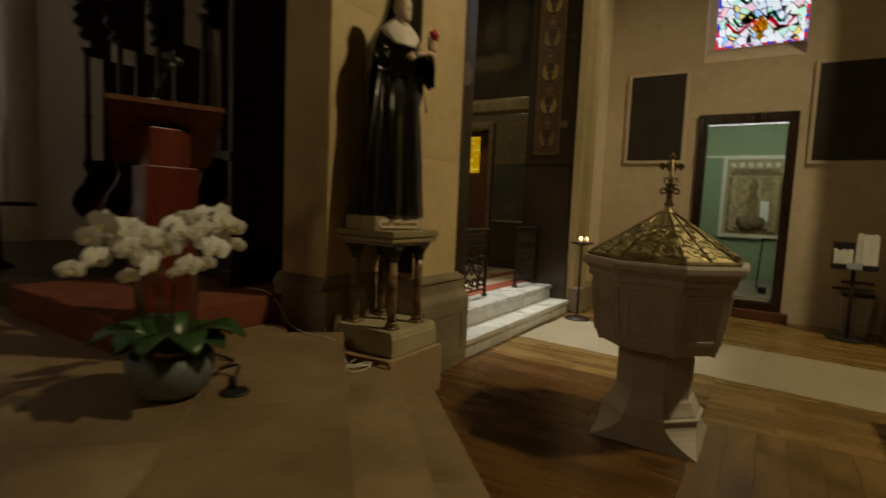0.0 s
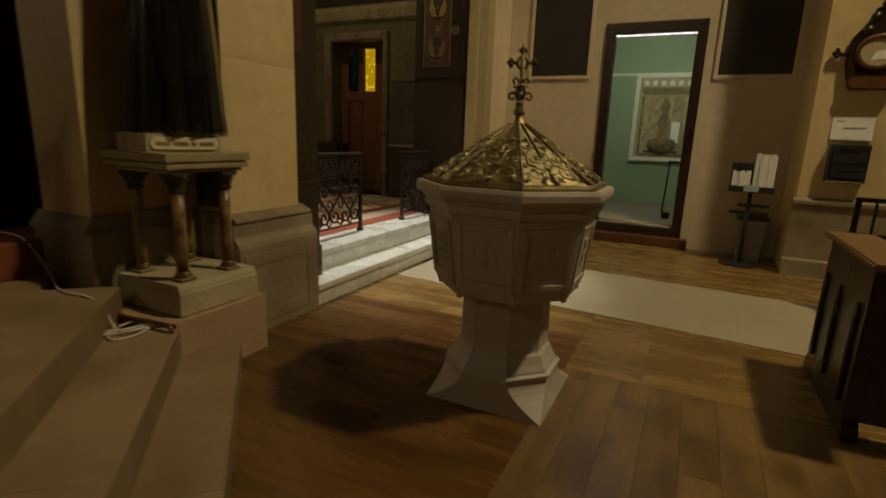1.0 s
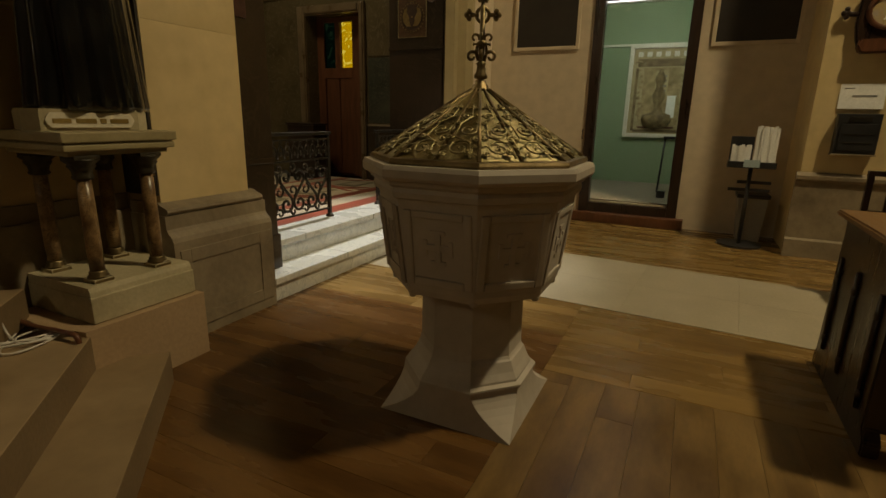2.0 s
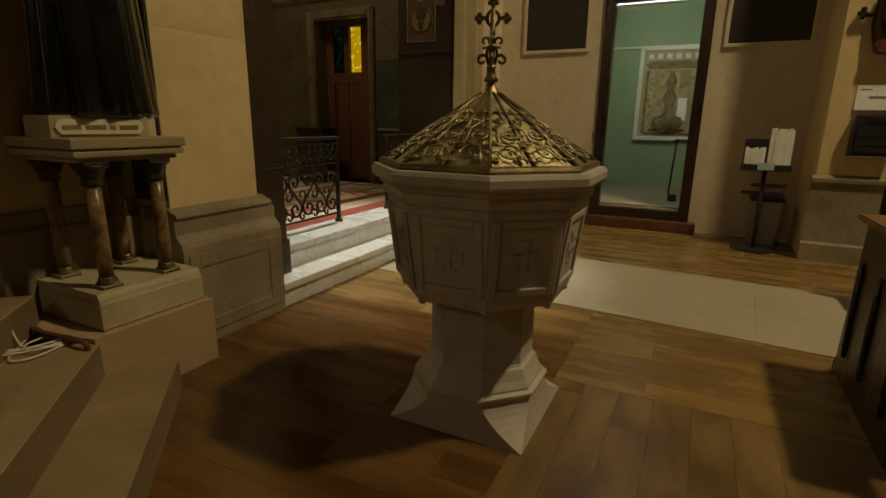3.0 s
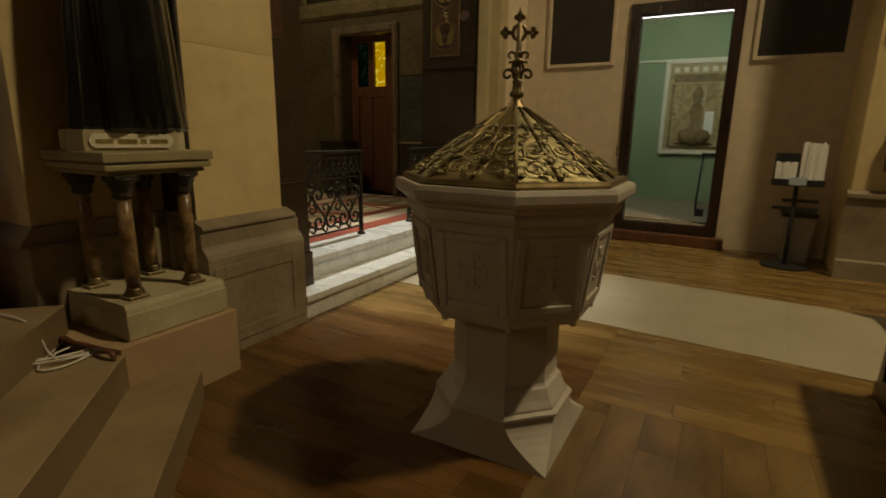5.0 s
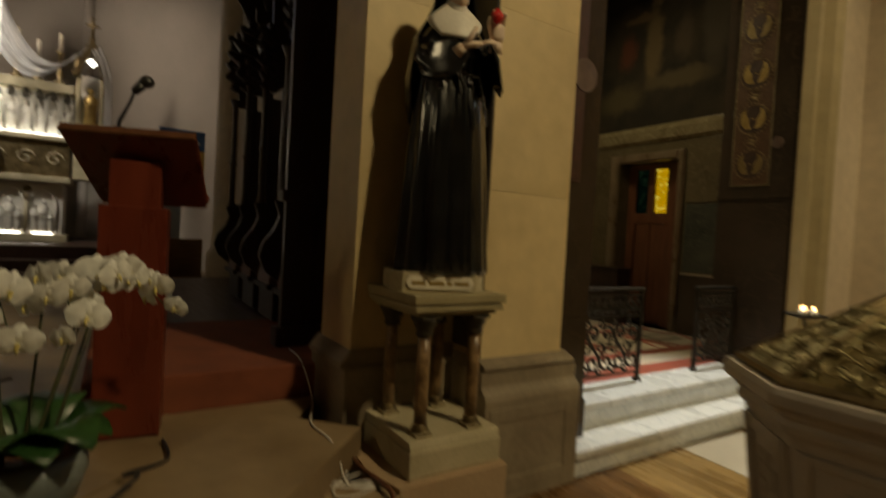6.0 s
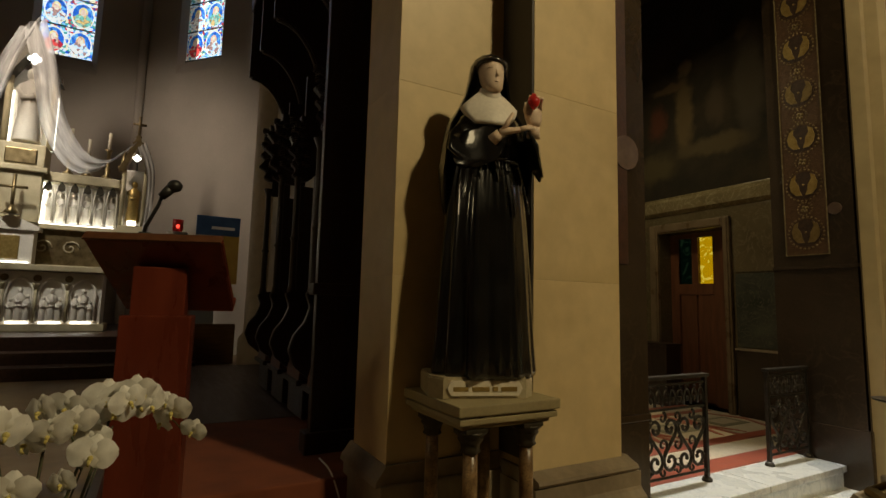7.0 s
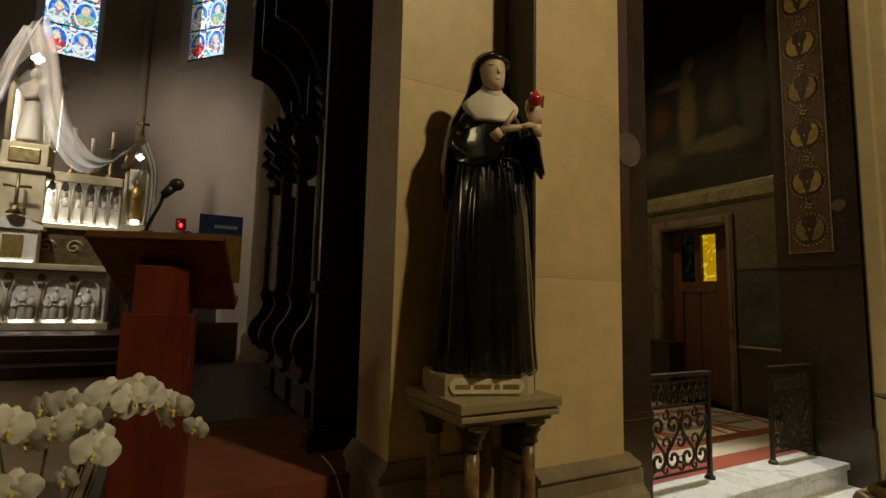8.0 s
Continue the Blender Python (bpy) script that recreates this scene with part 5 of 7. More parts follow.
# stained window of the aisle
w = tagged(new("window_aisle"), "bright floral stained glass window with a red and blue border", "", "", "structure")
for i, (z0, z1) in enumerate(((3.56, 4.3), (4.3, 5.1), (5.1, 5.9))):
    part("pane", box(start(), 0.335, 1.275, 9.835, 9.84, z0, z1), M_GLASS_AISLE, w)
BORD = [((0.30, 0.335), (3.525, 5.9)), ((1.275, 1.31), (3.525, 5.9)), ((0.335, 1.275), (3.525, 3.56))]
M_BORDER = tinted_glass("border_glass", [(0.85, 0.1, 0.25), (0.9, 0.85, 0.95), (0.15, 0.2, 0.8)], 22.0, 0.03)
for (x0, x1), (z0, z1) in BORD:
    part("border_pane", box(start(), x0, x1, 9.834, 9.84, z0, z1), M_BORDER, w)
M_URN = tinted_glass("amber_glass", [(0.9, 0.5, 0.04), (0.85, 0.42, 0.03), (0.95, 0.6, 0.08)], 9.0, 0.02)
part("urn_pane", lathe(start(), [(0.02, 3.6), (0.05, 3.63), (0.03, 3.67), (0.09, 3.74), (0.08, 3.82), (0.03, 3.86), (0.04, 3.9)], 14, (0.80, 9.83, 0), shape=lambda a, i: 0.1 + 0.9 * abs(math.cos(a))), M_URN, w)
M_VINE = tinted_glass("green_vine_glass", [(0.02, 0.3, 0.16), (0.03, 0.38, 0.2), (0.02, 0.22, 0.2)], 9.0, 0.02)
M_RIBBON = tinted_glass("red_ribbon_glass", [(0.8, 0.04, 0.06), (0.7, 0.03, 0.1), (0.85, 0.1, 0.08)], 9.0, 0.02)
for s in (-1, 1):
    for k, (mm, z, r) in enumerate(((M_VINE, 3.86, 0.26), (M_RIBBON, 3.78, 0.36), (M_VINE, 4.15, 0.3))):
        bm = start()
        pts = [(0.80 + s * (0.06 + r * q / 8), 9.828, z + 0.07 * math.sin(q * 0.9 + k)) for q in range(9)]
        tube(bm, pts, 0.026, 6, 0, 0.012)
        part("vine_pane", bm, mm, w)
struct("backdrop_aisle_sky", box(start(), -0.6, 2.2, 10.3, 10.32, 3.1, 6.6), M_SKYGLOW, "pale daylight sky outside the window")

# ---- wall plaques ----
def plaque(x0, x1, z0, z1):
    t = thing("wall_plaque", "large dark slate plaque in a thin stone frame", "plaque", ((x0 + x1) / 2, 9.587, z0), group="wall plaques")
    w, h = (x1 - x0) / 2, z1 - z0
    part("slab", box(start(), -w + 0.04, w - 0.04, -0.018, 0.0, 0.04, h - 0.04, cut=0.003), M_PLAQUE, t)
    for a, b, c, d in ((-w, -w + 0.04, 0, h), (w - 0.04, w, 0, h), (-w + 0.04, w - 0.04, 0, 0.04), (-w + 0.04, w - 0.04, h - 0.04, h)):
        part("frame", box(start(), a, b, -0.028, 0.0, c, d, cut=0.006), M_WALL, t)


plaque(-0.73, 0.06, 1.99, 3.23)
plaque(1.43, 2.22, 1.97, 3.20)

# ---- station of the cross ----
def station():
    t = thing("station_of_the_cross", "carved dark wooden frame round a painted oval", "carving", (2.69, 8.79, 1.80))
    bm = start()
    pts = [(-0.2, 0.08), (-0.17, 0.0), (0.17, 0.0), (0.2, 0.08), (0.22, 0.2), (0.21, 0.4), (0.14, 0.5), (0.09, 0.56), (0.07, 0.66), (-0.07, 0.66), (-0.09, 0.56), (-0.14, 0.5), (-0.21, 0.4), (-0.22, 0.2)]
    prism(bm, pts, "y", -0.06, 0.0)
    bmesh.ops.bevel(bm, geom=bm.edges[:], offset=0.012, segments=2, affect="EDGES")
    part("body", bm, M_PEW, t)
    bm = start()
    pts = [(0.15 * math.cos(q * math.pi / 12), -0.062, 0.29 + 0.13 * math.sin(q * math.pi / 12)) for q in range(25)]
    tube(bm, pts, 0.022, 8)
    part("rim", bm, M_BROWNWOOD, t)
    bm = start()
    prism(bm, [(0.14 * math.cos(q * math.pi / 12), 0.29 + 0.12 * math.sin(q * math.pi / 12)) for q in range(24)], "y", -0.066, -0.058)
    part("painting", bm, mat("station_painting", (0.5, 0.36, 0.12), (0.42, 0.36, 0.3), 14.0, 0.4, 0.1), t, "ochre and pale painted scene")
    part("pale_shape", prism(start(), [(-0.05, 0.22), (0.1, 0.23), (0.08, 0.31), (-0.02, 0.29)], "y", -0.069, -0.066), M_PAPER, t)
    for s in (-1, 1):
        bm = start()
        tube(bm, [(s * 0.2, -0.03, 0.28), (s * 0.26, -0.03, 0.28), (s * 0.29, -0.03, 0.30)], 0.022, 8, 0, 0.018)
        for dz in (-0.03, 0.0, 0.03):
            ball(bm, (s * (0.31 if dz == 0 else 0.29), -0.03, 0.29 + dz), 0.022, (1, 1, 1), 0, 8)
        part("finial", bm, M_PEW, t)
    bm = start()
    prism(bm, [(-0.16, -0.03), (0.16, -0.03), (0.19, 0.03), (0.17, 0.08), (-0.17, 0.08), (-0.19, 0.03)], "y", -0.09, 0.0)
    bmesh.ops.bevel(bm, geom=bm.edges[:], offset=0.012, segments=2, affect="EDGES")
    part("bracket", bm, M_BROWNWOOD, t)
    bm = start()
    for x, z in ((-0.06, 0.58), (0.06, 0.58), (0, 0.68), (-0.1, 0.47), (0.1, 0.47)):
        ball(bm, (x, -0.05, z), 0.045, (1, 0.7, 1), 0, 8)
    part("cresting", bm, M_PEW, t)


station()


def notice():
    t = thing("paper_notice", "white paper notice taped above the offering box", "notice", (2.63, 8.795, 1.33))
    m = Matrix.Rotation(radians(-4), 4, "X")
    part("sheet", box(start(), -0.16, 0.155, -0.012, -0.006, 0.0, 0.205, m=m), M_PAPER, t)
    part("text_bar", box(start(), -0.07, 0.10, -0.015, -0.0118, 0.098, 0.112, m=m), M_INK, t)
    part("text_bar", box(start(), -0.13, -0.06, -0.015, -0.0118, 0.165, 0.172, m=m), M_INK, t)
    b = thing("offering_box", "black metal offering box on the wall", "box", (2.63, 8.795, 0.955))
    part("body", box(start(), -0.15, 0.15, -0.10, 0.0, 0.0, 0.335, cut=0.008), M_BLACK, b)
    part("door", box(start(), -0.125, 0.125, -0.112, -0.098, 0.03, 0.25, cut=0.004), M_BLACK, b)
    part("slot_plate", box(start(), -0.08, 0.08, -0.106, -0.098, 0.265, 0.31, cut=0.003), M_IRON, b)
    part("edge", box(start(), -0.155, 0.155, -0.104, 0.0, -0.012, 0.0, cut=0.003), M_BASE, b)
    for z in (0.09, 0.16):
        part("ridge", box(start(), -0.1, 0.1, -0.117, -0.110, z, z + 0.01, cut=0.002), M_IRON, b)


notice()


def leaflet_stand():
    t = thing("leaflet_stand", "black metal leaflet stand on a flat foot", "stand", (1.93, 9.02, 0.0))
    bm = start()
    prism(bm, arc(0, 0, 0.2, 0, 360, 24)[:-1], "z", 0.0, 0.02)
    part("foot", bm, M_BLACK, t)
    part("pole", tube(start(), [(0, 0, 0.015), (0, 0, 0.82)], 0.02, 10), M_BLACK, t)
    part("tray", box(start(), -0.21, 0.20, -0.09, 0.06, 0.775, 0.835, cut=0.006), M_BLACK, t)
    part("back", box(start(), -0.2, 0.0, 0.04, 0.055, 0.83, 1.07, cut=0.004), M_BLACK, t)
    part("crossbar", box(start(), -0.1, 0.19, -0.015, 0.015, 0.62, 0.65, cut=0.004), M_BLACK, t)
    part("crossbar", box(start(), -0.17, 0.19, -0.015, 0.015, 0.545, 0.575, cut=0.004), M_BLACK, t)
    part("label_plate", box(start(), -0.075, 0.06, -0.102, -0.09, 0.785, 0.855, cut=0.003), mat("pale_blue_label", (0.35, 0.45, 0.5), (0.42, 0.52, 0.57), 8, 0.5, 0.05), t)
    random.seed(5)
    for x0, x1, z1, k in ((-0.19, -0.03, 0.985, 8), (0.0, 0.18, 1.165, 9)):
        s = thing("leaflet_stack", "stack of white paper leaflets in the stand", "leaflets", (1.93, 9.02, 0.836), group="leaflets")
        for j in range(k):
            xa = x0 + (x1 - x0) * j / k
            m = Matrix.Rotation(random.uniform(-0.05, 0.05), 4, "Y")
            part("leaflet", box(start(), xa, xa + (x1 - x0) / k * 1.25, -0.07 + random.uniform(0, 0.02), -0.045 + random.uniform(0, 0.02), 0.0, z1 - 0.836 + random.uniform(-0.012, 0.012), cut=0.0015), M_PAPER, s)
    b = thing("waste_bin", "grey bin with a black rim behind the stand", "bin", (2.02, 9.36, 0.0))
    part("body", lathe(start(), [(0.15, 0), (0.19, 0.46)], 4, turn=math.pi / 4, smooth=False), M_CREAMBIN, b)
    part("rim", box(start(), -0.15, 0.15, -0.15, 0.15, 0.45, 0.49, cut=0.01), M_BLACK, b)


leaflet_stand()


# ---- pew ----
def pew():
    t = thing("pew", "dark brown carved oak pew with a worn top", "pew", (2.085, 5.38, 0.0))
    bm = start()
    prism(bm, [(0.0, 0.0), (0.86, 0.0), (0.86, 0.06), (0.83, 0.10), (0.78, 0.74), (0.79, 0.77), (0.22, 0.78), (0.02, 0.78), (0.04, 0.1), (0.0, 0.06)], "x", 0.0, 0.06)
    bmesh.ops.bevel(bm, geom=bm.edges[:], offset=0.006, segments=2, affect="EDGES")
    part("end_panel", bm, M_PEW, t)
    for y in (0.12, 0.43, 0.70):
        bm = start()
        tube(bm, [(-0.004, y, 0.14), (-0.010, y, 0.36), (-0.004, y, 0.60)], 0.012, 8)
        for q in (0.2, 0.36, 0.52):
            ball(bm, (-0.008, y, q), 0.019, (0.7, 1, 1.3), 0, 8)
        part("carved_rib", bm, M_PEW, t)
    bm = start()
    prism(bm, [(-0.06, 0.0), (0.86, 0.0), (0.86, 0.028), (0.3, 0.032), (-0.06, 0.028)], "x", -0.03, 0.2, m=Matrix.Translation((0, 0, 0.775)))
    bmesh.ops.bevel(bm, geom=bm.edges[:], offset=0.008, segments=2, affect="EDGES")
    part("top_board", bm, M_PEWTOP, t, "worn lighter top board")
    part("front_board", box(start(), 0.05, 1.7, 0.06, 0.1, 0.08, 0.74, cut=0.004), M_PEW, t)
    part("back_board", box(start(), 0.05, 1.7, 0.76, 0.80, 0.3, 0.74, cut=0.004), M_PEW, t)
    part("seat", box(start(), 0.05, 1.7, 0.35, 0.76, 0.4, 0.43, cut=0.006), M_PEW, t)
    c = thing("prayer_chair", "brown wooden chair with an open back", "chair", (2.68, 7.35, 0.0))
    for x in (-0.19, 0.19):
        part("back_post", box(start(), x - 0.018, x + 0.018, 0.17, 0.205, 0.0, 0.89, cut=0.005), M_PEW, c)
        part("leg", box(start(), x - 0.018, x + 0.018, -0.2, -0.165, 0.0, 0.43, cut=0.005), M_PEW, c)
    part("seat", box(start(), -0.21, 0.21, -0.21, 0.21, 0.42, 0.45, cut=0.008), M_PEWTOP, c)
    part("top_slat", box(start(), -0.21, 0.21, 0.165, 0.21, 0.87, 0.905, cut=0.006), M_PEW, c)
    part("slat", box(start(), -0.18, 0.18, 0.18, 0.2, 0.6, 0.64, cut=0.004), M_PEW, c)
    for x in (-0.08, 0.02, 0.12):
        part("spindle", tube(start(), [(x, 0.19, 0.64), (x, 0.19, 0.87)], 0.01, 6), M_PEW, c)


pew()


M_OLIVETILE = mat("olive_mosaic_tile", (0.2, 0.19, 0.12), (0.28, 0.26, 0.17), 20.0, 0.4, 0.2, rand=0.1)
def dim_canvas():
    """Dark old paint with soft, dim patches of ochre, red and grey-green."""
    m = mat("dark_oil_paint", (0.016, 0.014, 0.010), (0.042, 0.033, 0.020), 2.2, 0.86, 0.2)
    nt = m.node_tree
    n, l = nt.nodes.new, nt.links.new
    p = nt.nodes["Principled BSDF"]
    p.inputs["Specular IOR Level"].default_value = 0.15
    col = p.inputs["Base Color"].links[0].from_socket
    tc, warp = n("ShaderNodeTexCoord"), n("ShaderNodeTexNoise")
    warp.inputs["Scale"].default_value, warp.inputs["Detail"].default_value = 5.0, 5
    l(tc.outputs["Object"], warp.inputs[0])
    off = n("ShaderNodeVectorMath")
    off.operation = "MULTIPLY_ADD"
    off.inputs[1].default_value = (0.22, 0.0, 0.22)
    l(warp.outputs["Color"], off.inputs[0])
    l(tc.outputs["Object"], off.inputs[2])
    for x, z, rx, rz, c in ((-0.28, 1.05, 0.15, 0.62, (0.10, 0.072, 0.034)), (-0.26, 1.68, 0.10, 0.13, (0.12, 0.085, 0.045)), (-0.52, 1.48, 0.30, 0.07, (0.09, 0.06, 0.03)),
                            (-0.68, 1.05, 0.15, 0.26, (0.085, 0.032, 0.017)), (0.55, 1.2, 0.20, 0.75, (0.055, 0.045, 0.03)), (0.5, 1.85, 0.11, 0.13, (0.08, 0.06, 0.035)),
                            (0.1, 0.55, 0.55, 0.14, (0.075, 0.058, 0.03)), (-0.75, 0.42, 0.40, 0.22, (0.065, 0.052, 0.025)), (0.75, 2.7, 0.5, 0.35, (0.06, 0.075, 0.07)), (0.15, 1.05, 0.16, 0.3, (0.06, 0.045, 0.028))):
        sub, ln, mr, mx = n("ShaderNodeVectorMath"), n("ShaderNodeVectorMath"), n("ShaderNodeMapRange"), n("ShaderNodeMixRGB")
        sub.operation, ln.operation = "MULTIPLY_ADD", "LENGTH"
        sub.inputs[1].default_value = (1 / rx, 0, 1 / rz)
        sub.inputs[2].default_value = (-(x + 0.11) / rx, 0, -(z + 0.11) / rz)
        l(off.outputs[0], sub.inputs[0])
        l(sub.outputs[0], ln.inputs[0])
        mr.interpolation_type = "SMOOTHSTEP"
        mr.inputs["From Min"].default_value, mr.inputs["From Max"].default_value = 1.15, 0.45
        l(ln.outputs["Value"], mr.inputs[0])
        l(mr.outputs[0], mx.inputs[0])
        l(col, mx.inputs[1])
        mx.inputs[2].default_value = (*c, 1)
        col = mx.outputs[0]
    l(col, p.inputs["Base Color"])
    return m


# ---- chapel door, painting, mosaic floor ----
def chapel():
    d = tagged(new("door_chapel"), "brown panelled wooden door with yellow and green panes", "", "", "structure")
    y = 9.42
    for x0, x1, z0, z1 in ((-3.62, -3.50, 0.33, 2.5), (-3.02, -2.72, 0.33, 2.5), (-3.31, -3.22, 1.84, 2.44), (-3.50, -3.02, 2.44, 2.5), (-3.50, -3.02, 1.70, 1.84)):
        part("stile", box(start(), x0, x1, y, y + 0.05, z0, z1, cut=0.004), M_BROWNWOOD, d)
    for x0, x1 in ((-3.48, -3.26), (-3.23, -3.0)):
        part("board", box(start(), x0, x1, y + 0.01, y + 0.04, 0.36, 1.70, cut=0.012), M_BROWNWOOD, d)
    part("lower_panel", box(start(), -3.50, -3.02, y + 0.035, y + 0.048, 0.33, 1.72), M_BROWNWOOD, d)
    part("yellow_pane", box(start(), -3.225, -3.015, y + 0.02, y + 0.026, 1.832, 2.448), M_GLASS_YELLOW, d, "bright yellow patterned glass")
    part("green_pane", box(start(), -3.505, -3.305, y + 0.02, y + 0.026, 1.832, 2.448), M_GLASS_GREEN, d, "dull green patterned glass")
    struct("backdrop_door_sky", box(start(), -3.7, -2.6, 9.6, 9.62, 1.5, 2.7), M_SKYGLOW, "daylight behind the door's glass")
    struct("wall_behind_chapel_door", box(start(), -3.7, -2.6, 9.62, 9.7, 0, 3), M_DARKM, "wall behind the chapel door")
    f = tagged(new("trim_door_chapel"), "moulded pale marble door surround", "", "", "structure")
    for x0, x1, z0, z1 in ((-3.74, -3.62, 0.33, 2.62), (-2.72, -2.64, 0.33, 2.62), (-3.62, -2.72, 2.50, 2.62)):
        bm = start()
        box(bm, x0, x1, 9.15, 9.2, z0, z1, cut=0.01)
        box(bm, x0 + 0.02, x1 - 0.02, 9.135, 9.16, z0 + (0.02 if z0 > 2 else 0), z1 - 0.02, cut=0.006)
        part("casing", bm, M_CASING, f)
    t = thing("wall_painting", "very dark wall painting with dim pale shapes", "painting", (-2.9, 9.19, 2.97))
    part("canvas", box(start(), -1.3, 1.1, -0.02, 0.005, 0.0, 2.9), dim_canvas(), t)
    for x0, x1, z0, z1 in ((-1.36, -1.30, 0.0, 2.9), (1.10, 1.16, 0.0, 2.9), (-1.36, 1.16, -0.03, 0.0)):
        part("moulding", box(start(), x0, x1, -0.035, 0.005, z0, z1, cut=0.008), M_GOLDM, t, "dull olive painted moulding")
    # mosaic floor
    fl = bpy.data.objects["floor_chapel"]
    for x0, x1 in ((-1.70, -1.49), (-2.10, -1.97), (-3.02, -2.93), (-3.30, -3.24)):
        for j in range(8):
            y0 = 5.82 + j * 0.416
            part("border_tile", box(start(), x0, x1, y0, y0 + 0.415, 0.328, 0.336), M_REDTILE, fl)
    for j in range(4):
        y0 = 5.86 + j * 0.82
        # oblong panel with an olive field and red pointed ends
        part("panel_tile", box(start(), -2.66, -2.36, y0 + 0.16, y0 + 0.62, 0.328, 0.335), M_OLIVETILE, fl)
        part("inlay_tile", box(start(), -2.60, -2.42, y0 + 0.24, y0 + 0.54, 0.332, 0.337), M_CREAMTILE, fl)
        for s, y in ((1, y0 + 0.62), (-1, y0 + 0.16)):
            part("point_tile", prism(start(), [(-2.90, y), (-2.80, y), (-2.51, y + s * 0.13), (-2.22, y), (-2.13, y), (-2.51, y + s * 0.19)], "z", 0.328, 0.336), M_REDTILE, fl)
    for y0 in (7.2, 8.02):
        part("cross_tile", box(start(), -2.92, -2.11, y0 + 0.26, y0 + 0.32, 0.328, 0.3355), M_REDTILE, fl)
    c = thing("dark_cabinet", "low dark cabinet beside the chapel door", "cabinet", (-3.55, 9.0, 0.33))
    part("body", box(start(), -0.2, 0.25, -0.14, 0.14, 0.0, 0.72, cut=0.008), M_DARKWOOD, c)
    part("top", box(start(), -0.22, 0.27, -0.16, 0.15, 0.72, 0.75, cut=0.006), M_DARKWOOD, c)


chapel()


def votive_stand():
    t = thing("votive_stand", "black iron candle stand with lit votives", "candle stand", (-0.72, 7.85, 0.0))
    part("pole", tube(start(), [(0, 0, 0.02), (0, 0, 0.9)], 0.014, 8), M_IRON, t)
    part("foot", lathe(start(), [(0.15, 0), (0.14, 0.02), (0.03, 0.05)], 16), M_IRON, t)
    part("tray", lathe(start(), [(0.03, 0.88), (0.13, 0.905), (0.14, 0.92), (0.12, 0.915), (0.03, 0.9)], 18), M_IRON, t)
    for x, y, r in ((0.05, 0.02, 0), (-0.03, 0.06, 0), (0.0, -0.06, 0)):
        c = part("votive", lathe(start(), [(0.022, 0.91), (0.026, 0.95)], 12, (x, y, 0)), M_WAX, t)
        part("flame", ball(start(), (x, y, 0.966), 0.011, (1, 1, 1.7), 0, 8), M_FLAME, c)


votive_stand()


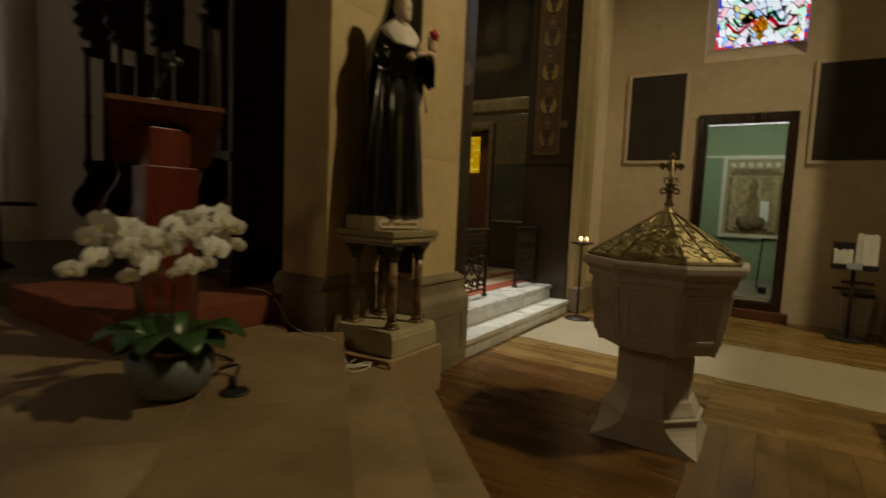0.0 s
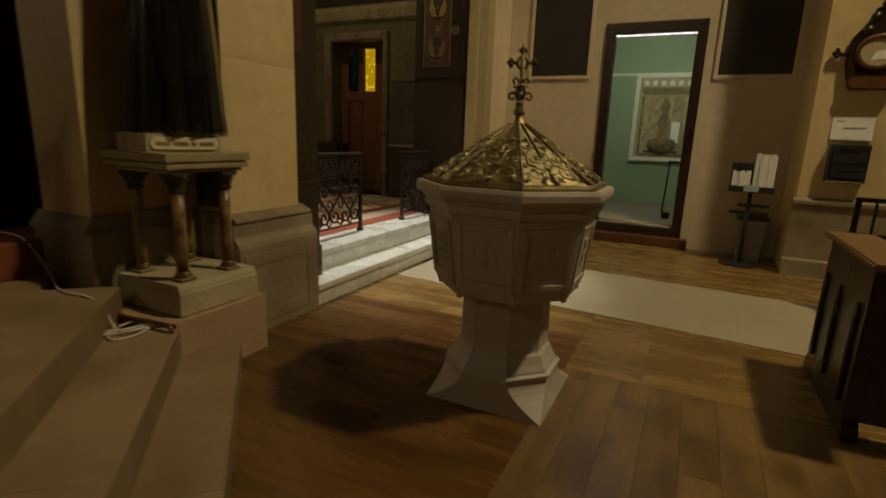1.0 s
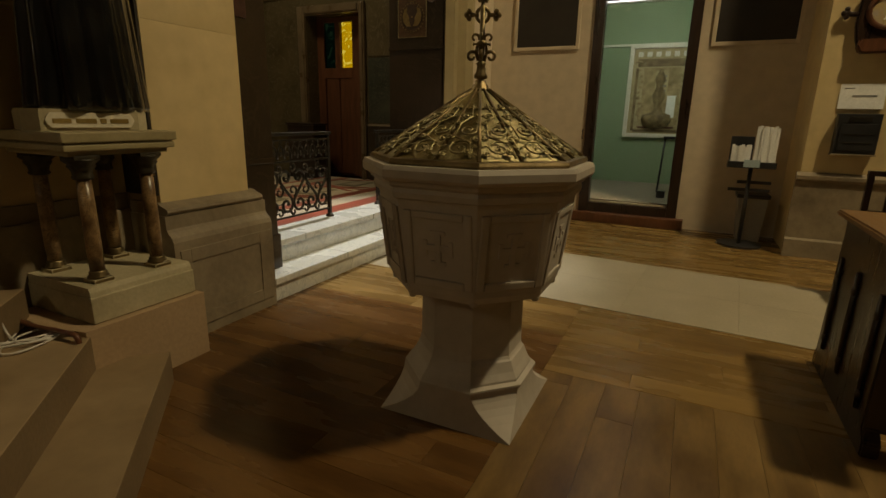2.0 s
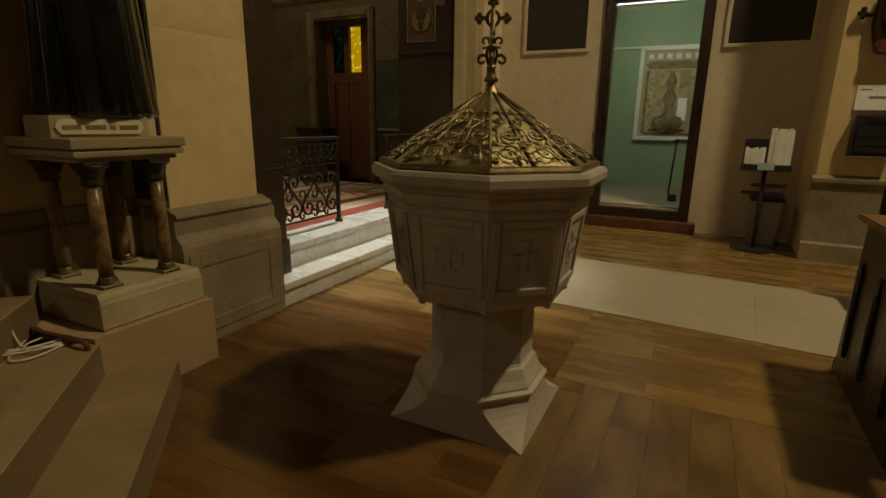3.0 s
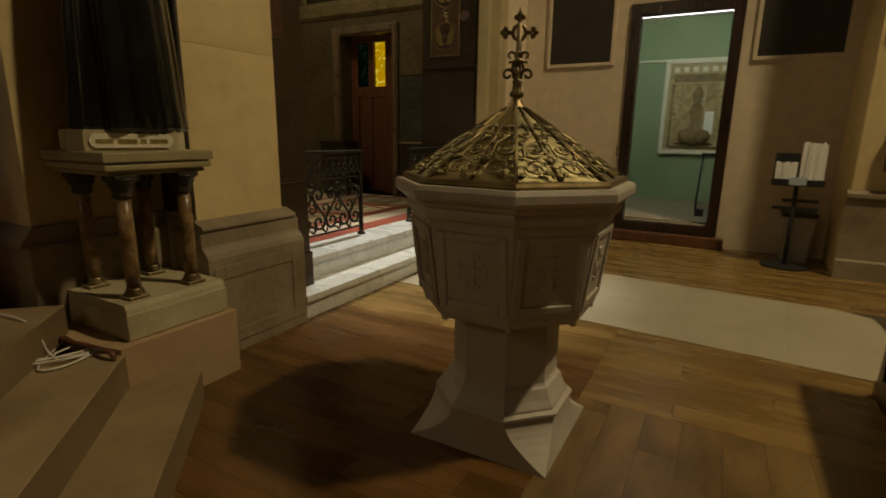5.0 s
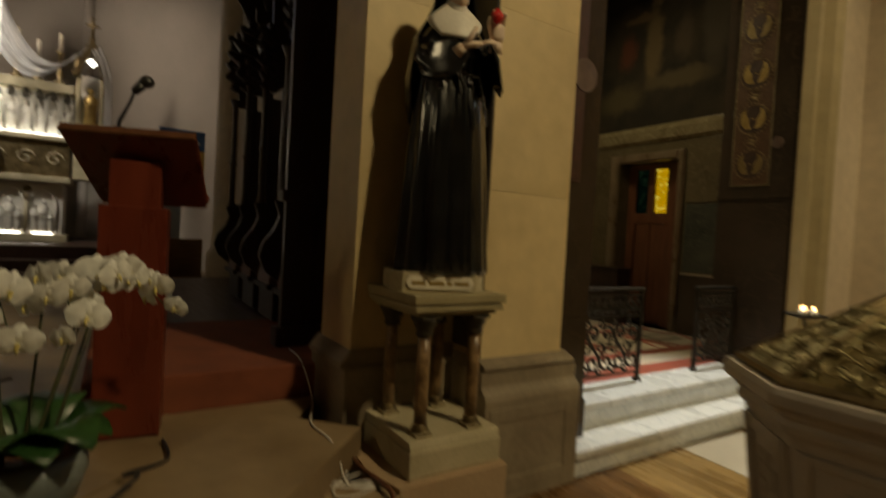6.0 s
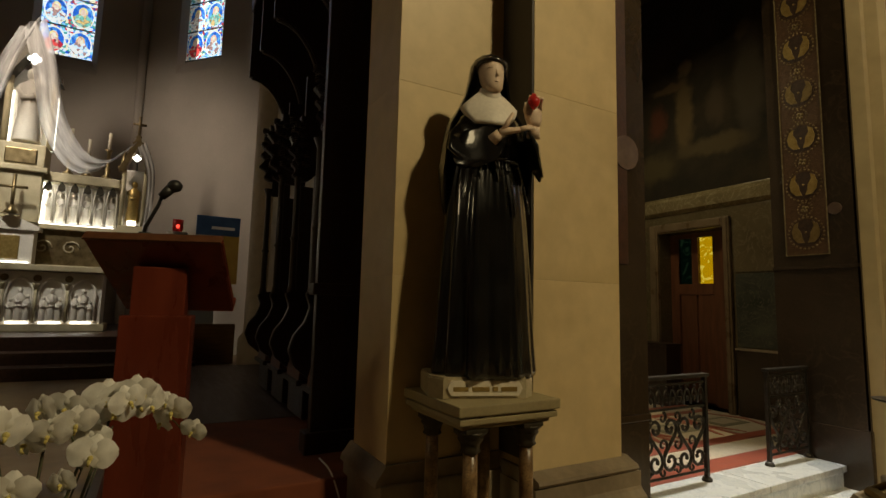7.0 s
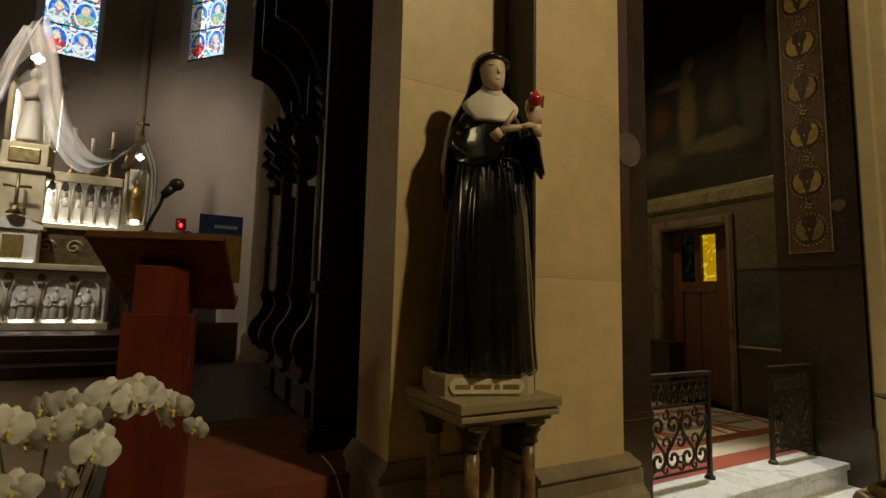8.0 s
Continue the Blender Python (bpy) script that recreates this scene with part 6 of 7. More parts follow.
# ---- orchid ----
def orchid():
    t = thing("potted_orchid", "white moth orchids in a blue-grey pot", "plant", (-0.93, 3.09, 0.452))
    part("pot", lathe(start(), [(0.10, 0.0), (0.145, 0.035), (0.17, 0.11), (0.165, 0.18), (0.152, 0.18), (0.148, 0.16)], 28), M_POT, t)
    part("soil", lathe(start(), [(0.148, 0.158), (0.1, 0.17)], 20), M_BROWNWOOD, t)
    rng = random.Random(3)
    for i in range(11):
        a = i * 2.4 + 0.3
        bm = start()
        L, w = rng.uniform(0.19, 0.28), rng.uniform(0.07, 0.095)
        prev = None
        d = Vector((math.cos(a), math.sin(a), 0))
        s = Vector((-d.y, d.x, 0))
        for j in range(8):
            f = j / 7
            c = d * (0.05 + L * f) + Vector((0, 0, 0.18 + 0.22 * f * (1.25 - f * 1.05) * (1.4 if i % 3 else 0.9)))
            ww = w * math.sin(math.pi * min(0.98, 0.12 + f * 0.86)) ** 0.7
            row = [bm.verts.new(c - s * ww + Vector((0, 0, 0.012))), bm.verts.new(c), bm.verts.new(c + s * ww + Vector((0, 0, 0.012)))]
            if prev:
                for q in range(2):
                    bm.faces.new((prev[q], prev[q + 1], row[q + 1], row[q])).smooth = True
            prev = row
        ob = part("leaf", bm, M_LEAF, t)
        sol = ob.modifiers.new("thick", "SOLIDIFY")
        sol.thickness = 0.004
    # one bloom: five petals, lip
    def petal(bm, ang, L, w, cup):
        d = Vector((0, math.cos(ang), math.sin(ang)))
        s = Vector((0, -d.z, d.y))
        prev = None
        for j in range(6):
            f = j / 5
            ww = w * math.sin(math.pi * (0.1 + 0.86 * f)) ** 0.8
            c = d * L * f + Vector((cup * f * f, 0, 0))
            row = [bm.verts.new(c + s * ww * q + Vector((-0.004 * abs(q) + 0.004 * math.sin(5 * f), 0, 0))) for q in (-1, -0.5, 0, 0.5, 1)]
            if prev:
                for q in range(4):
                    bm.faces.new((prev[q], prev[q + 1], row[q + 1], row[q])).smooth = True
            prev = row

    bm = start()
    petal(bm, radians(90), 0.042, 0.018, -0.005)
    petal(bm, radians(215), 0.042, 0.017, -0.004)
    petal(bm, radians(325), 0.042, 0.017, -0.004)
    petal(bm, radians(12), 0.05, 0.033, 0.006)
    petal(bm, radians(168), 0.05, 0.033, 0.006)
    flower = mesh_from("bloom", bm, M_PETAL)
    bm = start()
    ball(bm, (0.010, 0, -0.005), 0.0062, (1.2, 0.9, 1), 0, 8)
    tube(bm, [(0.012, 0, -0.008), (0.016, 0, -0.015), (0.011, 0, -0.021)], 0.0045, 6, 0, 0.0025)
    lipmesh = mesh_from("lip", bm, M_LIP)
    # flower spikes: foot on the soil, crown, tip
    spikes = [((0.02, 0.06), (-0.06, 0.19, 0.715), (-0.19, 0.39, 0.585)), ((0.04, 0.02), (-0.05, 0.16, 0.73), (-0.10, 0.29, 0.69)),
              ((-0.03, 0.0), (0.0, 0.04, 0.72), (0.05, 0.13, 0.56)), ((0.05, -0.04), (0.05, -0.08, 0.69), (0.10, -0.02, 0.52)),
              ((-0.02, -0.06), (-0.02, -0.18, 0.69), (-0.04, -0.33, 0.56)), ((0.0, -0.03), (0.08, -0.14, 0.66), (0.14, -0.22, 0.52))]
    for si, (f0, f1, f2) in enumerate(spikes):
        p0, p1, p2 = Vector((*f0, 0.17)), Vector(f1), Vector(f2)
        pts = []
        for j in range(9):
            q = j / 8
            pts.append(p0.lerp(p1, q) + Vector((0.02 * math.sin(3 * q + si), 0.0, 0.0)) if q < 1 else p1)
        for j in range(1, 9):
            q = j / 8
            pts.append(p1 * (1 - q) ** 2 + (p1 + (p1 - p0).normalized() * 0.08 + (p2 - p1) * 0.3) * 2 * q * (1 - q) + p2 * q * q)
        st = part("stem", tube(start(), pts, 0.0048, 6, 0, 0.0025), M_STEM, t)
        part("stake", tube(start(), [p0 + Vector((0.012, 0, 0)), p1 + Vector((0.012, 0, -0.06))], 0.0025, 5), M_STEM, t)
        k = 8 if si < 2 else 7
        for b in range(k):
            q = b / (k - 1)
            c = pts[7 + round(q * (len(pts) - 8))]
            side = 1 if b % 2 else -1
            o = Vector((0.028 + rng.uniform(0, 0.025), side * 0.03 + rng.uniform(-0.012, 0.012), rng.uniform(-0.03, 0.02)))
            ob = new("bloom", flower)
            ob.parent = t
            sc = rng.uniform(1.0, 1.32) * (1 - 0.25 * (q > 0.85))
            ob.matrix_basis = Matrix.Translation(c + o) @ Matrix.Rotation(rng.uniform(-0.9, 0.5) + side * 0.3, 4, "Z") @ Matrix.Rotation(rng.uniform(-0.1, 0.45), 4, "Y") @ Matrix.Rotation(rng.uniform(-0.4, 0.4), 4, "X") @ Matrix.Diagonal((sc, sc, sc, 1))
            lp = new("lip", lipmesh)
            lp.parent = ob


orchid()


# ---- cables ----
def cable(name, pts, r, material, label):
    sm = []
    P = [Vector(p) for p in pts]
    for i in range(len(P) - 1):
        a, b, c, d = P[max(0, i - 1)], P[i], P[i + 1], P[min(len(P) - 1, i + 2)]
        for j in range(6):
            u = j / 6
            sm.append(0.5 * ((2 * b) + (c - a) * u + (2 * a - 5 * b + 4 * c - d) * u * u + (3 * b - a - 3 * c + d) * u ** 3))
    sm.append(P[-1])
    return solid(name, tube(start(), sm, r, 6), material, label, "cable")


cable("power_cable", [(-1.95, 4.2, 0.645), (-1.72, 4.19, 0.645), (-1.6, 4.2, 0.56), (-1.5, 4.2, 0.458), (-1.25, 4.11, 0.458), (-1.06, 4.12, 0.458), (-0.98, 4.14, 0.42), (-0.93, 4.16, 0.312), (-0.86, 4.22, 0.308), (-0.92, 4.31, 0.312), (-0.88, 4.36, 0.308)], 0.0045, M_CABLE, "white power cable trailing down the steps")
cable("cable_coil", [(-1.0, 4.2, 0.31), (-0.86, 4.08, 0.309), (-0.80, 4.13, 0.309), (-0.84, 4.27, 0.309), (-0.96, 4.29, 0.309), (-0.93, 4.17, 0.318), (-0.84, 4.16, 0.318), (-0.86, 4.31, 0.312), (-0.90, 4.10, 0.322), (-0.98, 4.02, 0.330), (-0.90, 4.06, 0.322), (-0.82, 4.24, 0.314), (-0.94, 4.08, 0.326), (-1.04, 4.10, 0.33)], 0.0045, M_CABLE, "loose coil of white cable on the step")
cable("dark_cable", [(-1.12, 4.26, 0.33), (-0.98, 4.25, 0.33), (-0.8, 4.27, 0.332), (-0.715, 4.275, 0.325), (-0.712, 4.275, 0.26)], 0.011, M_BROWNWOOD, "thick brown cable round the block")
cable("lectern_cable", [(-1.32, 3.5, 0.458), (-1.1, 3.5, 0.46), (-1.0, 3.36, 0.475), (-0.92, 3.4, 0.5), (-0.85, 3.34, 0.48), (-0.78, 3.27, 0.465)], 0.007, M_BLACK, "black cable from the lectern to a floor socket")
s = thing("floor_socket", "round black floor socket in the paving", "socket", (-0.74, 3.26, 0.45))
part("plate", lathe(start(), [(0.06, 0.0), (0.06, 0.008), (0.05, 0.012)], 20), M_BLACK, s)
part("plug", lathe(start(), [(0.016, 0.01), (0.018, 0.05), (0.01, 0.06)], 10, (-0.03, 0.01, 0)), M_BLACK, s)

# name plate on the statue's plinth
n = thing("name_plate", "cream name plate with gilt lettering", "name plate", (-1.03 + 0.152 * math.cos(radians(19)) - 0.03 * math.sin(radians(19)), 4.64 - 0.152 * math.sin(radians(19)) - 0.03 * math.cos(radians(19)), 1.125), -19)
part("plate", prism(start(), [(-0.150, 0.012), (-0.140, 0.0), (0.140, 0.0), (0.150, 0.012), (0.158, 0.03), (0.150, 0.048), (0.140, 0.06), (-0.140, 0.06), (-0.150, 0.048), (-0.158, 0.03)], "x", -0.002, 0.006), M_WAX, n)
for y0, y1 in ((-0.134, -0.072), (-0.056, 0.016), (0.030, 0.052), (0.066, 0.134)):
    part("text_bar", box(start(), 0.006, 0.008, y0, y1, 0.018, 0.036), M_GOLD, n)
# ---- high altar ----
def white_figure(bm, x, y, z, h, mi=0):
    lathe(bm, [(0.14 * h, 0), (0.15 * h, 0.02 * h), (0.12 * h, 0.4 * h), (0.13 * h, 0.62 * h), (0.14 * h, 0.74 * h), (0.05 * h, 0.82 * h), (0.04 * h, 0.85 * h)], 14, (x, y, z), mi=mi, shape=lambda a, i: 1 + 0.08 * math.sin(7 * a))
    ball(bm, (x, y, z + 0.91 * h), 0.075 * h, (1, 0.9, 1.2), mi, 10)
    tube(bm, [(x + 0.03 * h, y - 0.12 * h, z + 0.7 * h), (x + 0.13 * h, y - 0.05 * h, z + 0.55 * h), (x + 0.14 * h, y + 0.06 * h, z + 0.6 * h)], 0.04 * h, 8, mi)


def arch_frame(bm, y, z, w, h, d, m=0.02):
    """A pointed arch moulding on the plane x = 0."""
    pts = [(d, y - w / 2, z), (d, y - w / 2, z + h * 0.6)]
    pts += [(d, y - w / 2 + w * (1 - math.cos(q * math.pi / 12)) * 0.5, z + h * 0.6 + h * 0.4 * math.sin(q * math.pi / 12)) for q in range(1, 6)]
    pts += [(d, y, z + h)]
    pts += [(d, 2 * y - p[1], p[2]) for p in reversed(pts[:-1])]
    tube(bm, pts, m, 6)


def altar():
    AX = 1.33
    t = thing("high_altar", "carved white stone high altar with lit niches and gables", "altar", (-9.2, AX, 0.93))
    part("body", box(start(), -0.5, 0.12, -1.25, 1.25, 0.0, 0.92, cut=0.01), M_WHITE, t)
    part("plinth", box(start(), -0.5, 0.2, -1.32, 1.32, 0.0, 0.12, cut=0.015), M_PEDSTONE, t)
    part("mensa", box(start(), -0.5, 0.26, -1.35, 1.35, 0.93, 1.03, cut=0.02), M_PEDSTONE, t)
    for j in range(6):
        y = -1.0 + 0.4 * j
        bm = start()
        arch_frame(bm, y, 0.16, 0.34, 0.66, 0.14, 0.022)
        part("niche_arch", bm, M_WHITE, t)
        bm = start()
        white_figure(bm, 0.12, y + 0.01 * (j % 2), 0.17, 0.5)
        white_figure(bm, 0.125, y - 0.095, 0.17, 0.34 + 0.04 * (j % 3))
        white_figure(bm, 0.125, y + 0.10, 0.17, 0.40 - 0.04 * (j % 3))
        tube(bm, [(0.15, y - 0.09, 0.36), (0.18, y, 0.40), (0.15, y + 0.09, 0.37)], 0.018, 6)
        part("niche_relief", bm, M_WHITE, t)
        for s in (-0.2,):
            bm = start()
            tube(bm, [(0.17, y + s, 0.14), (0.17, y + s, 0.66)], 0.022, 8)
            lathe(bm, [(0.022, 0.64), (0.045, 0.72), (0.05, 0.74)], 8, (0.17, y + s, 0))
            part("colonnette", bm, M_PEDSTONE, t)
            part("spandrel", ball(start(), (0.13, y + s, 0.82), 0.055, (0.5, 1, 1), 0, 8), M_BRONZE, t)
        part("niche_lamp", box(start(), 0.125, 0.15, y - 0.13, y + 0.13, 0.125, 0.145), M_LED, t)
    # gradine
    part("gradine", box(start(), -0.5, -0.12, -1.3, 1.3, 1.03, 1.62, cut=0.012), M_BRONZE, t, "dark carved gradine")
    part("shelf", box(start(), -0.5, -0.05, -1.36, 1.36, 1.62, 1.70, cut=0.012), M_PEDSTONE, t)
    for j in range(7):
        bm = start()
        y = -1.1 + j * 0.367
        pts = [(-0.11, y + 0.13 * (1 - q / 14) * math.cos(q * 0.7), 1.33 + 0.13 * (1 - q / 14) * math.sin(q * 0.7)) for q in range(14)]
        tube(bm, pts, 0.014, 5)
        part("gradine_scroll", bm, M_PEDSTONE, t)
    # tabernacle
    tb = part("tabernacle", box(start(), -0.3, 0.14, -0.3, 0.3, 1.04, 1.55, cut=0.01), M_WHITE, t)
    bm = start()
    prism(bm, [(-0.36, 1.55), (0.36, 1.55), (0.36, 1.61), (0.0, 1.78), (-0.36, 1.61)], "x", -0.3, 0.18)
    part("gable", bm, M_WHITE, tb)
    part("tabernacle_door", box(start(), 0.14, 0.155, -0.13, 0.13, 1.10, 1.46, cut=0.006), M_GOLD, tb)
    part("tabernacle_lamp", box(start(), 0.12, 0.16, -0.26, 0.26, 1.045, 1.06), M_LED, tb)
    # niche row each side
    for s in (1, -1):
        part("reredos_panel", box(start(), -0.5, -0.32, min(s * 0.28, s * 1.32), max(s * 0.28, s * 1.32), 1.70, 2.52, cut=0.008), M_WHITE, t)
        part("cornice", box(start(), -0.5, -0.05, min(s * 0.28, s * 1.34), max(s * 0.28, s * 1.34), 2.40, 2.55, cut=0.015), M_PEDSTONE, t)
        for j in range(6):
            y = s * (0.37 + j * 0.175)
            bm = start()
            arch_frame(bm, y, 1.76, 0.15, 0.6, -0.1, 0.014)
            part("niche_arch", bm, M_WHITE, t)
            bm = start()
            white_figure(bm, -0.22, y, 1.74, 0.5)
            part("niche_figure", bm, M_WHITE, t)
            part("arch_head", prism(start(), [(y - 0.055, 2.25), (y - 0.035, 2.27), (y, 2.24), (y + 0.035, 2.27), (y + 0.055, 2.25), (y + 0.048, 2.33), (y, 2.42), (y - 0.048, 2.33)], "x", -0.135, -0.085), M_CAPITAL, t)
        part("row_lamp", box(start(), -0.16, -0.10, min(s * 0.3, s * 1.3), max(s * 0.3, s * 1.3), 1.702, 1.715), M_LED, t)
        part("end_lamp", box(start(), -0.3, -0.1, s * 0.295 - 0.008, s * 0.295 + 0.008, 1.72, 2.38), M_LED, t)
        # turret
        tu = part("turret", box(start(), -0.5, -0.05, s * 1.55 - 0.2, s * 1.55 + 0.2, 1.03, 1.78, cut=0.012), M_PEDSTONE, t)
        for dy in (-0.16, 0.16):
            bm = start()
            tube(bm, [(-0.08, s * 1.55 + dy, 1.78), (-0.08, s * 1.55 + dy, 2.72)], 0.035, 8)
            part("turret_shaft", bm, M_PEDSTONE, tu)
            bm = start()
            lathe(bm, [(0.06, 2.7), (0.05, 2.85), (0.015, 3.1)], 6, (-0.08, s * 1.55 + dy * 1.15, 0))
            part("pinnacle", bm, M_BRONZE, tu)
        part("turret_back", box(start(), -0.5, -0.34, s * 1.55 - 0.17, s * 1.55 + 0.17, 1.78, 2.8), M_WHITE, tu)
        bm = start()
        white_figure(bm, -0.2, s * 1.55, 1.86, 0.72)
        part("turret_figure", bm, M_GOLD, tu)
        part("turret_lamp", box(start(), -0.16, -0.06, s * 1.55 - 0.06, s * 1.55 + 0.06, 1.785, 1.86), M_LED, tu)
        bm = start()
        prism(bm, [(s * 1.55 - 0.25, 2.72), (s * 1.55 - 0.17, 2.72), (s * 1.55, 3.15), (s * 1.55 + 0.17, 2.72), (s * 1.55 + 0.25, 2.72), (s * 1.55, 3.4)], "x", -0.2, -0.03)
        part("turret_gable", bm, M_BRONZE, tu)
        bm = start()
        for q in range(6):
            for g in (-1, 1):
                ball(bm, (-0.1, s * 1.55 + g * (0.24 - q * 0.045), 2.78 + q * 0.115), 0.03, (1, 1, 1), 0, 6)
        part("crocket", bm, M_BRONZE, tu)
        bm = start()
        tube(bm, [(-0.1, s * 1.55, 3.38), (-0.1, s * 1.55, 3.72)], 0.022, 6)
        tube(bm, [(-0.1, s * 1.55 - 0.1, 3.58), (-0.1, s * 1.55 + 0.1, 3.58)], 0.022, 6)
        part("turret_cross", bm, M_BRONZE, tu)
        # carved quatrefoil with a glow of its own, no lamp in it
        bm = start()
        for q in range(4):
            ball(bm, (-0.12, s * 1.55 + 0.035 * math.cos(q * math.pi / 2), 2.98 + 0.035 * math.sin(q * math.pi / 2)), 0.03, (0.5, 1, 1), 0, 8)
        part("quatrefoil", bm, M_LED, tu)
    # central throne
    part("throne_base", box(start(), -0.5, 0.0, -0.3, 0.3, 1.70, 2.95, cut=0.02), M_PEDSTONE, t)
    part("throne_panel", box(start(), 0.0, 0.02, -0.2, 0.2, 2.62, 2.86, cut=0.015), M_BRONZE, t)
    part("throne_shelf", box(start(), -0.5, 0.06, -0.36, 0.36, 2.5, 2.58, cut=0.015), M_PEDSTONE, t)
    part("throne_back", box(start(), -0.55, -0.45, -0.34, 0.34, 2.95, 4.3, cut=0.01), M_WHITE, t)
    bm = start()
    white_figure(bm, -0.2, 0.0, 3.0, 1.25)
    ball(bm, (-0.1, 0.1, 3.95), 0.08, (1, 1, 1.3), 0, 10)
    solid("altar_statue", bm, M_WHITE, "white marble figure above the altar", "statue").matrix_world = Matrix.Translation((-9.2, AX, 0.93))
    bm = start()
    prism(bm, [(-0.4, 4.05), (-0.3, 4.05), (0, 4.6), (0.3, 4.05), (0.4, 4.05), (0, 4.95)], "x", -0.4, -0.1)
    part("throne_gable", bm, M_CAPITAL, t)
    # this ornament glows by its material, to look lit
    bm = start()
    for q in range(4):
        ball(bm, (-0.15, 0.05 * math.cos(q * math.pi / 2), 4.4 + 0.05 * math.sin(q * math.pi / 2)), 0.045, (0.4, 1, 1), 0, 8)
    part("throne_quatrefoil", bm, M_LED, t)
    for s in (-1, 1):
        part("throne_post", tube(start(), [(-0.28, s * 0.30, 2.95), (-0.28, s * 0.30, 4.1)], 0.05, 10), M_PEDSTONE, t)
        part("throne_lamp", box(start(), -0.44, -0.41, s * 0.3 - 0.03, s * 0.3 + 0.03, 3.0, 3.9), M_LED, t)
    # crucifix before the tabernacle, candlesticks
    c = thing("altar_cross", "dark bronze cross above the tabernacle", "cross", (-9.0, AX, 2.71))
    bm = start()
    tube(bm, [(0, 0, 0.0), (0, 0, 0.62)], 0.025, 6)
    tube(bm, [(0, -0.17, 0.42), (0, 0.17, 0.42)], 0.025, 6)
    part("cross", bm, M_BRONZE, c)
    part("foot", lathe(start(), [(0.12, 0), (0.05, 0.08), (0.03, 0.14)], 10), M_BRONZE, c)
    for y, h in ((1.92, 0.5), (2.18, 0.36), (2.46, 0.52), (0.74, 0.5), (0.48, 0.36), (0.2, 0.52)):
        k = thing("altar_candlestick", "dark candlestick with a pale candle", "candlestick", (-9.4, y, 3.48), group="altar candlesticks")
        part("stick", lathe(start(), [(0.09, 0), (0.08, 0.04), (0.03, 0.08), (0.05, 0.16), (0.025, 0.22), (0.03, h - 0.04), (0.07, h)], 10), M_BRONZE, k)
        part("candle", tube(start(), [(0, 0, h), (0, 0, h + 0.3)], 0.028, 8), M_WAX, k)

    # tulle swag
    def swag(pts, w, name="tulle_drape"):
        bm = start()
        prev = None
        P = [Vector(p) for p in pts]
        N = 40
        for i in range(N + 1):
            u = i / N * (len(P) - 1)
            a = min(len(P) - 2, int(u))
            f = u - a
            p, q, r, z = P[max(0, a - 1)], P[a], P[a + 1], P[min(len(P) - 1, a + 2)]
            c = 0.5 * ((2 * q) + (r - p) * f + (2 * p - 5 * q + 4 * r - z) * f * f + (3 * q - p - 3 * r + z) * f ** 3)
            row = [bm.verts.new(c + Vector((0.05 * math.sin(k * 1.9 + i * 0.12), (k - 4) * w / 8 * 0.7, (k - 4) * w / 8 * 0.7))) for k in range(9)]
            if prev:
                for k in range(8):
                    bm.faces.new((prev[k], prev[k + 1], row[k + 1], row[k])).smooth = True
            prev = row
        return solid(name, bm, M_SHEER, "sheer white tulle swag draped over the altar", "drape", "", "tulle swags")

    for s in (1, -1):
        swag([(-8.95, AX + s * 0.03, 5.75), (-8.9, AX + s * 0.22, 5.1), (-8.85, AX + s * 0.42, 4.2), (-8.85, AX + s * 0.75, 3.65), (-8.85, AX + s * 1.1, 3.6), (-8.9, AX + s * 1.42, 3.95)], 0.38)
        swag([(-8.9, AX + s * 1.62, 4.05), (-8.9, AX + s * 1.78, 3.6), (-8.9, AX + s * 1.8, 3.0), (-8.9, AX + s * 1.76, 2.3)], 0.16)


def sheer():
    m, nt, p = nodes_of("sheer_tulle")
    n, l = nt.nodes.new, nt.links.new
    tr, mix = n("ShaderNodeBsdfTransparent"), n("ShaderNodeMixShader")
    noi = n("ShaderNodeTexNoise")
    noi.inputs["Scale"].default_value = 9.0
    mr = n("ShaderNodeMapRange")
    mr.inputs["To Min"].default_value, mr.inputs["To Max"].default_value = 0.25, 0.62
    l(noi.outputs[0], mr.inputs[0])
    p.inputs["Base Color"].default_value = (0.8, 0.8, 0.8, 1)
    p.inputs["Roughness"].default_value = 0.9
    l(mr.outputs[0], mix.inputs[0])
    l(tr.outputs[0], mix.inputs[1])
    l(p.outputs[0], mix.inputs[2])
    l(mix.outputs[0], nt.nodes["Material Output"].inputs[0])
    return m


M_SHEER = sheer()
altar()


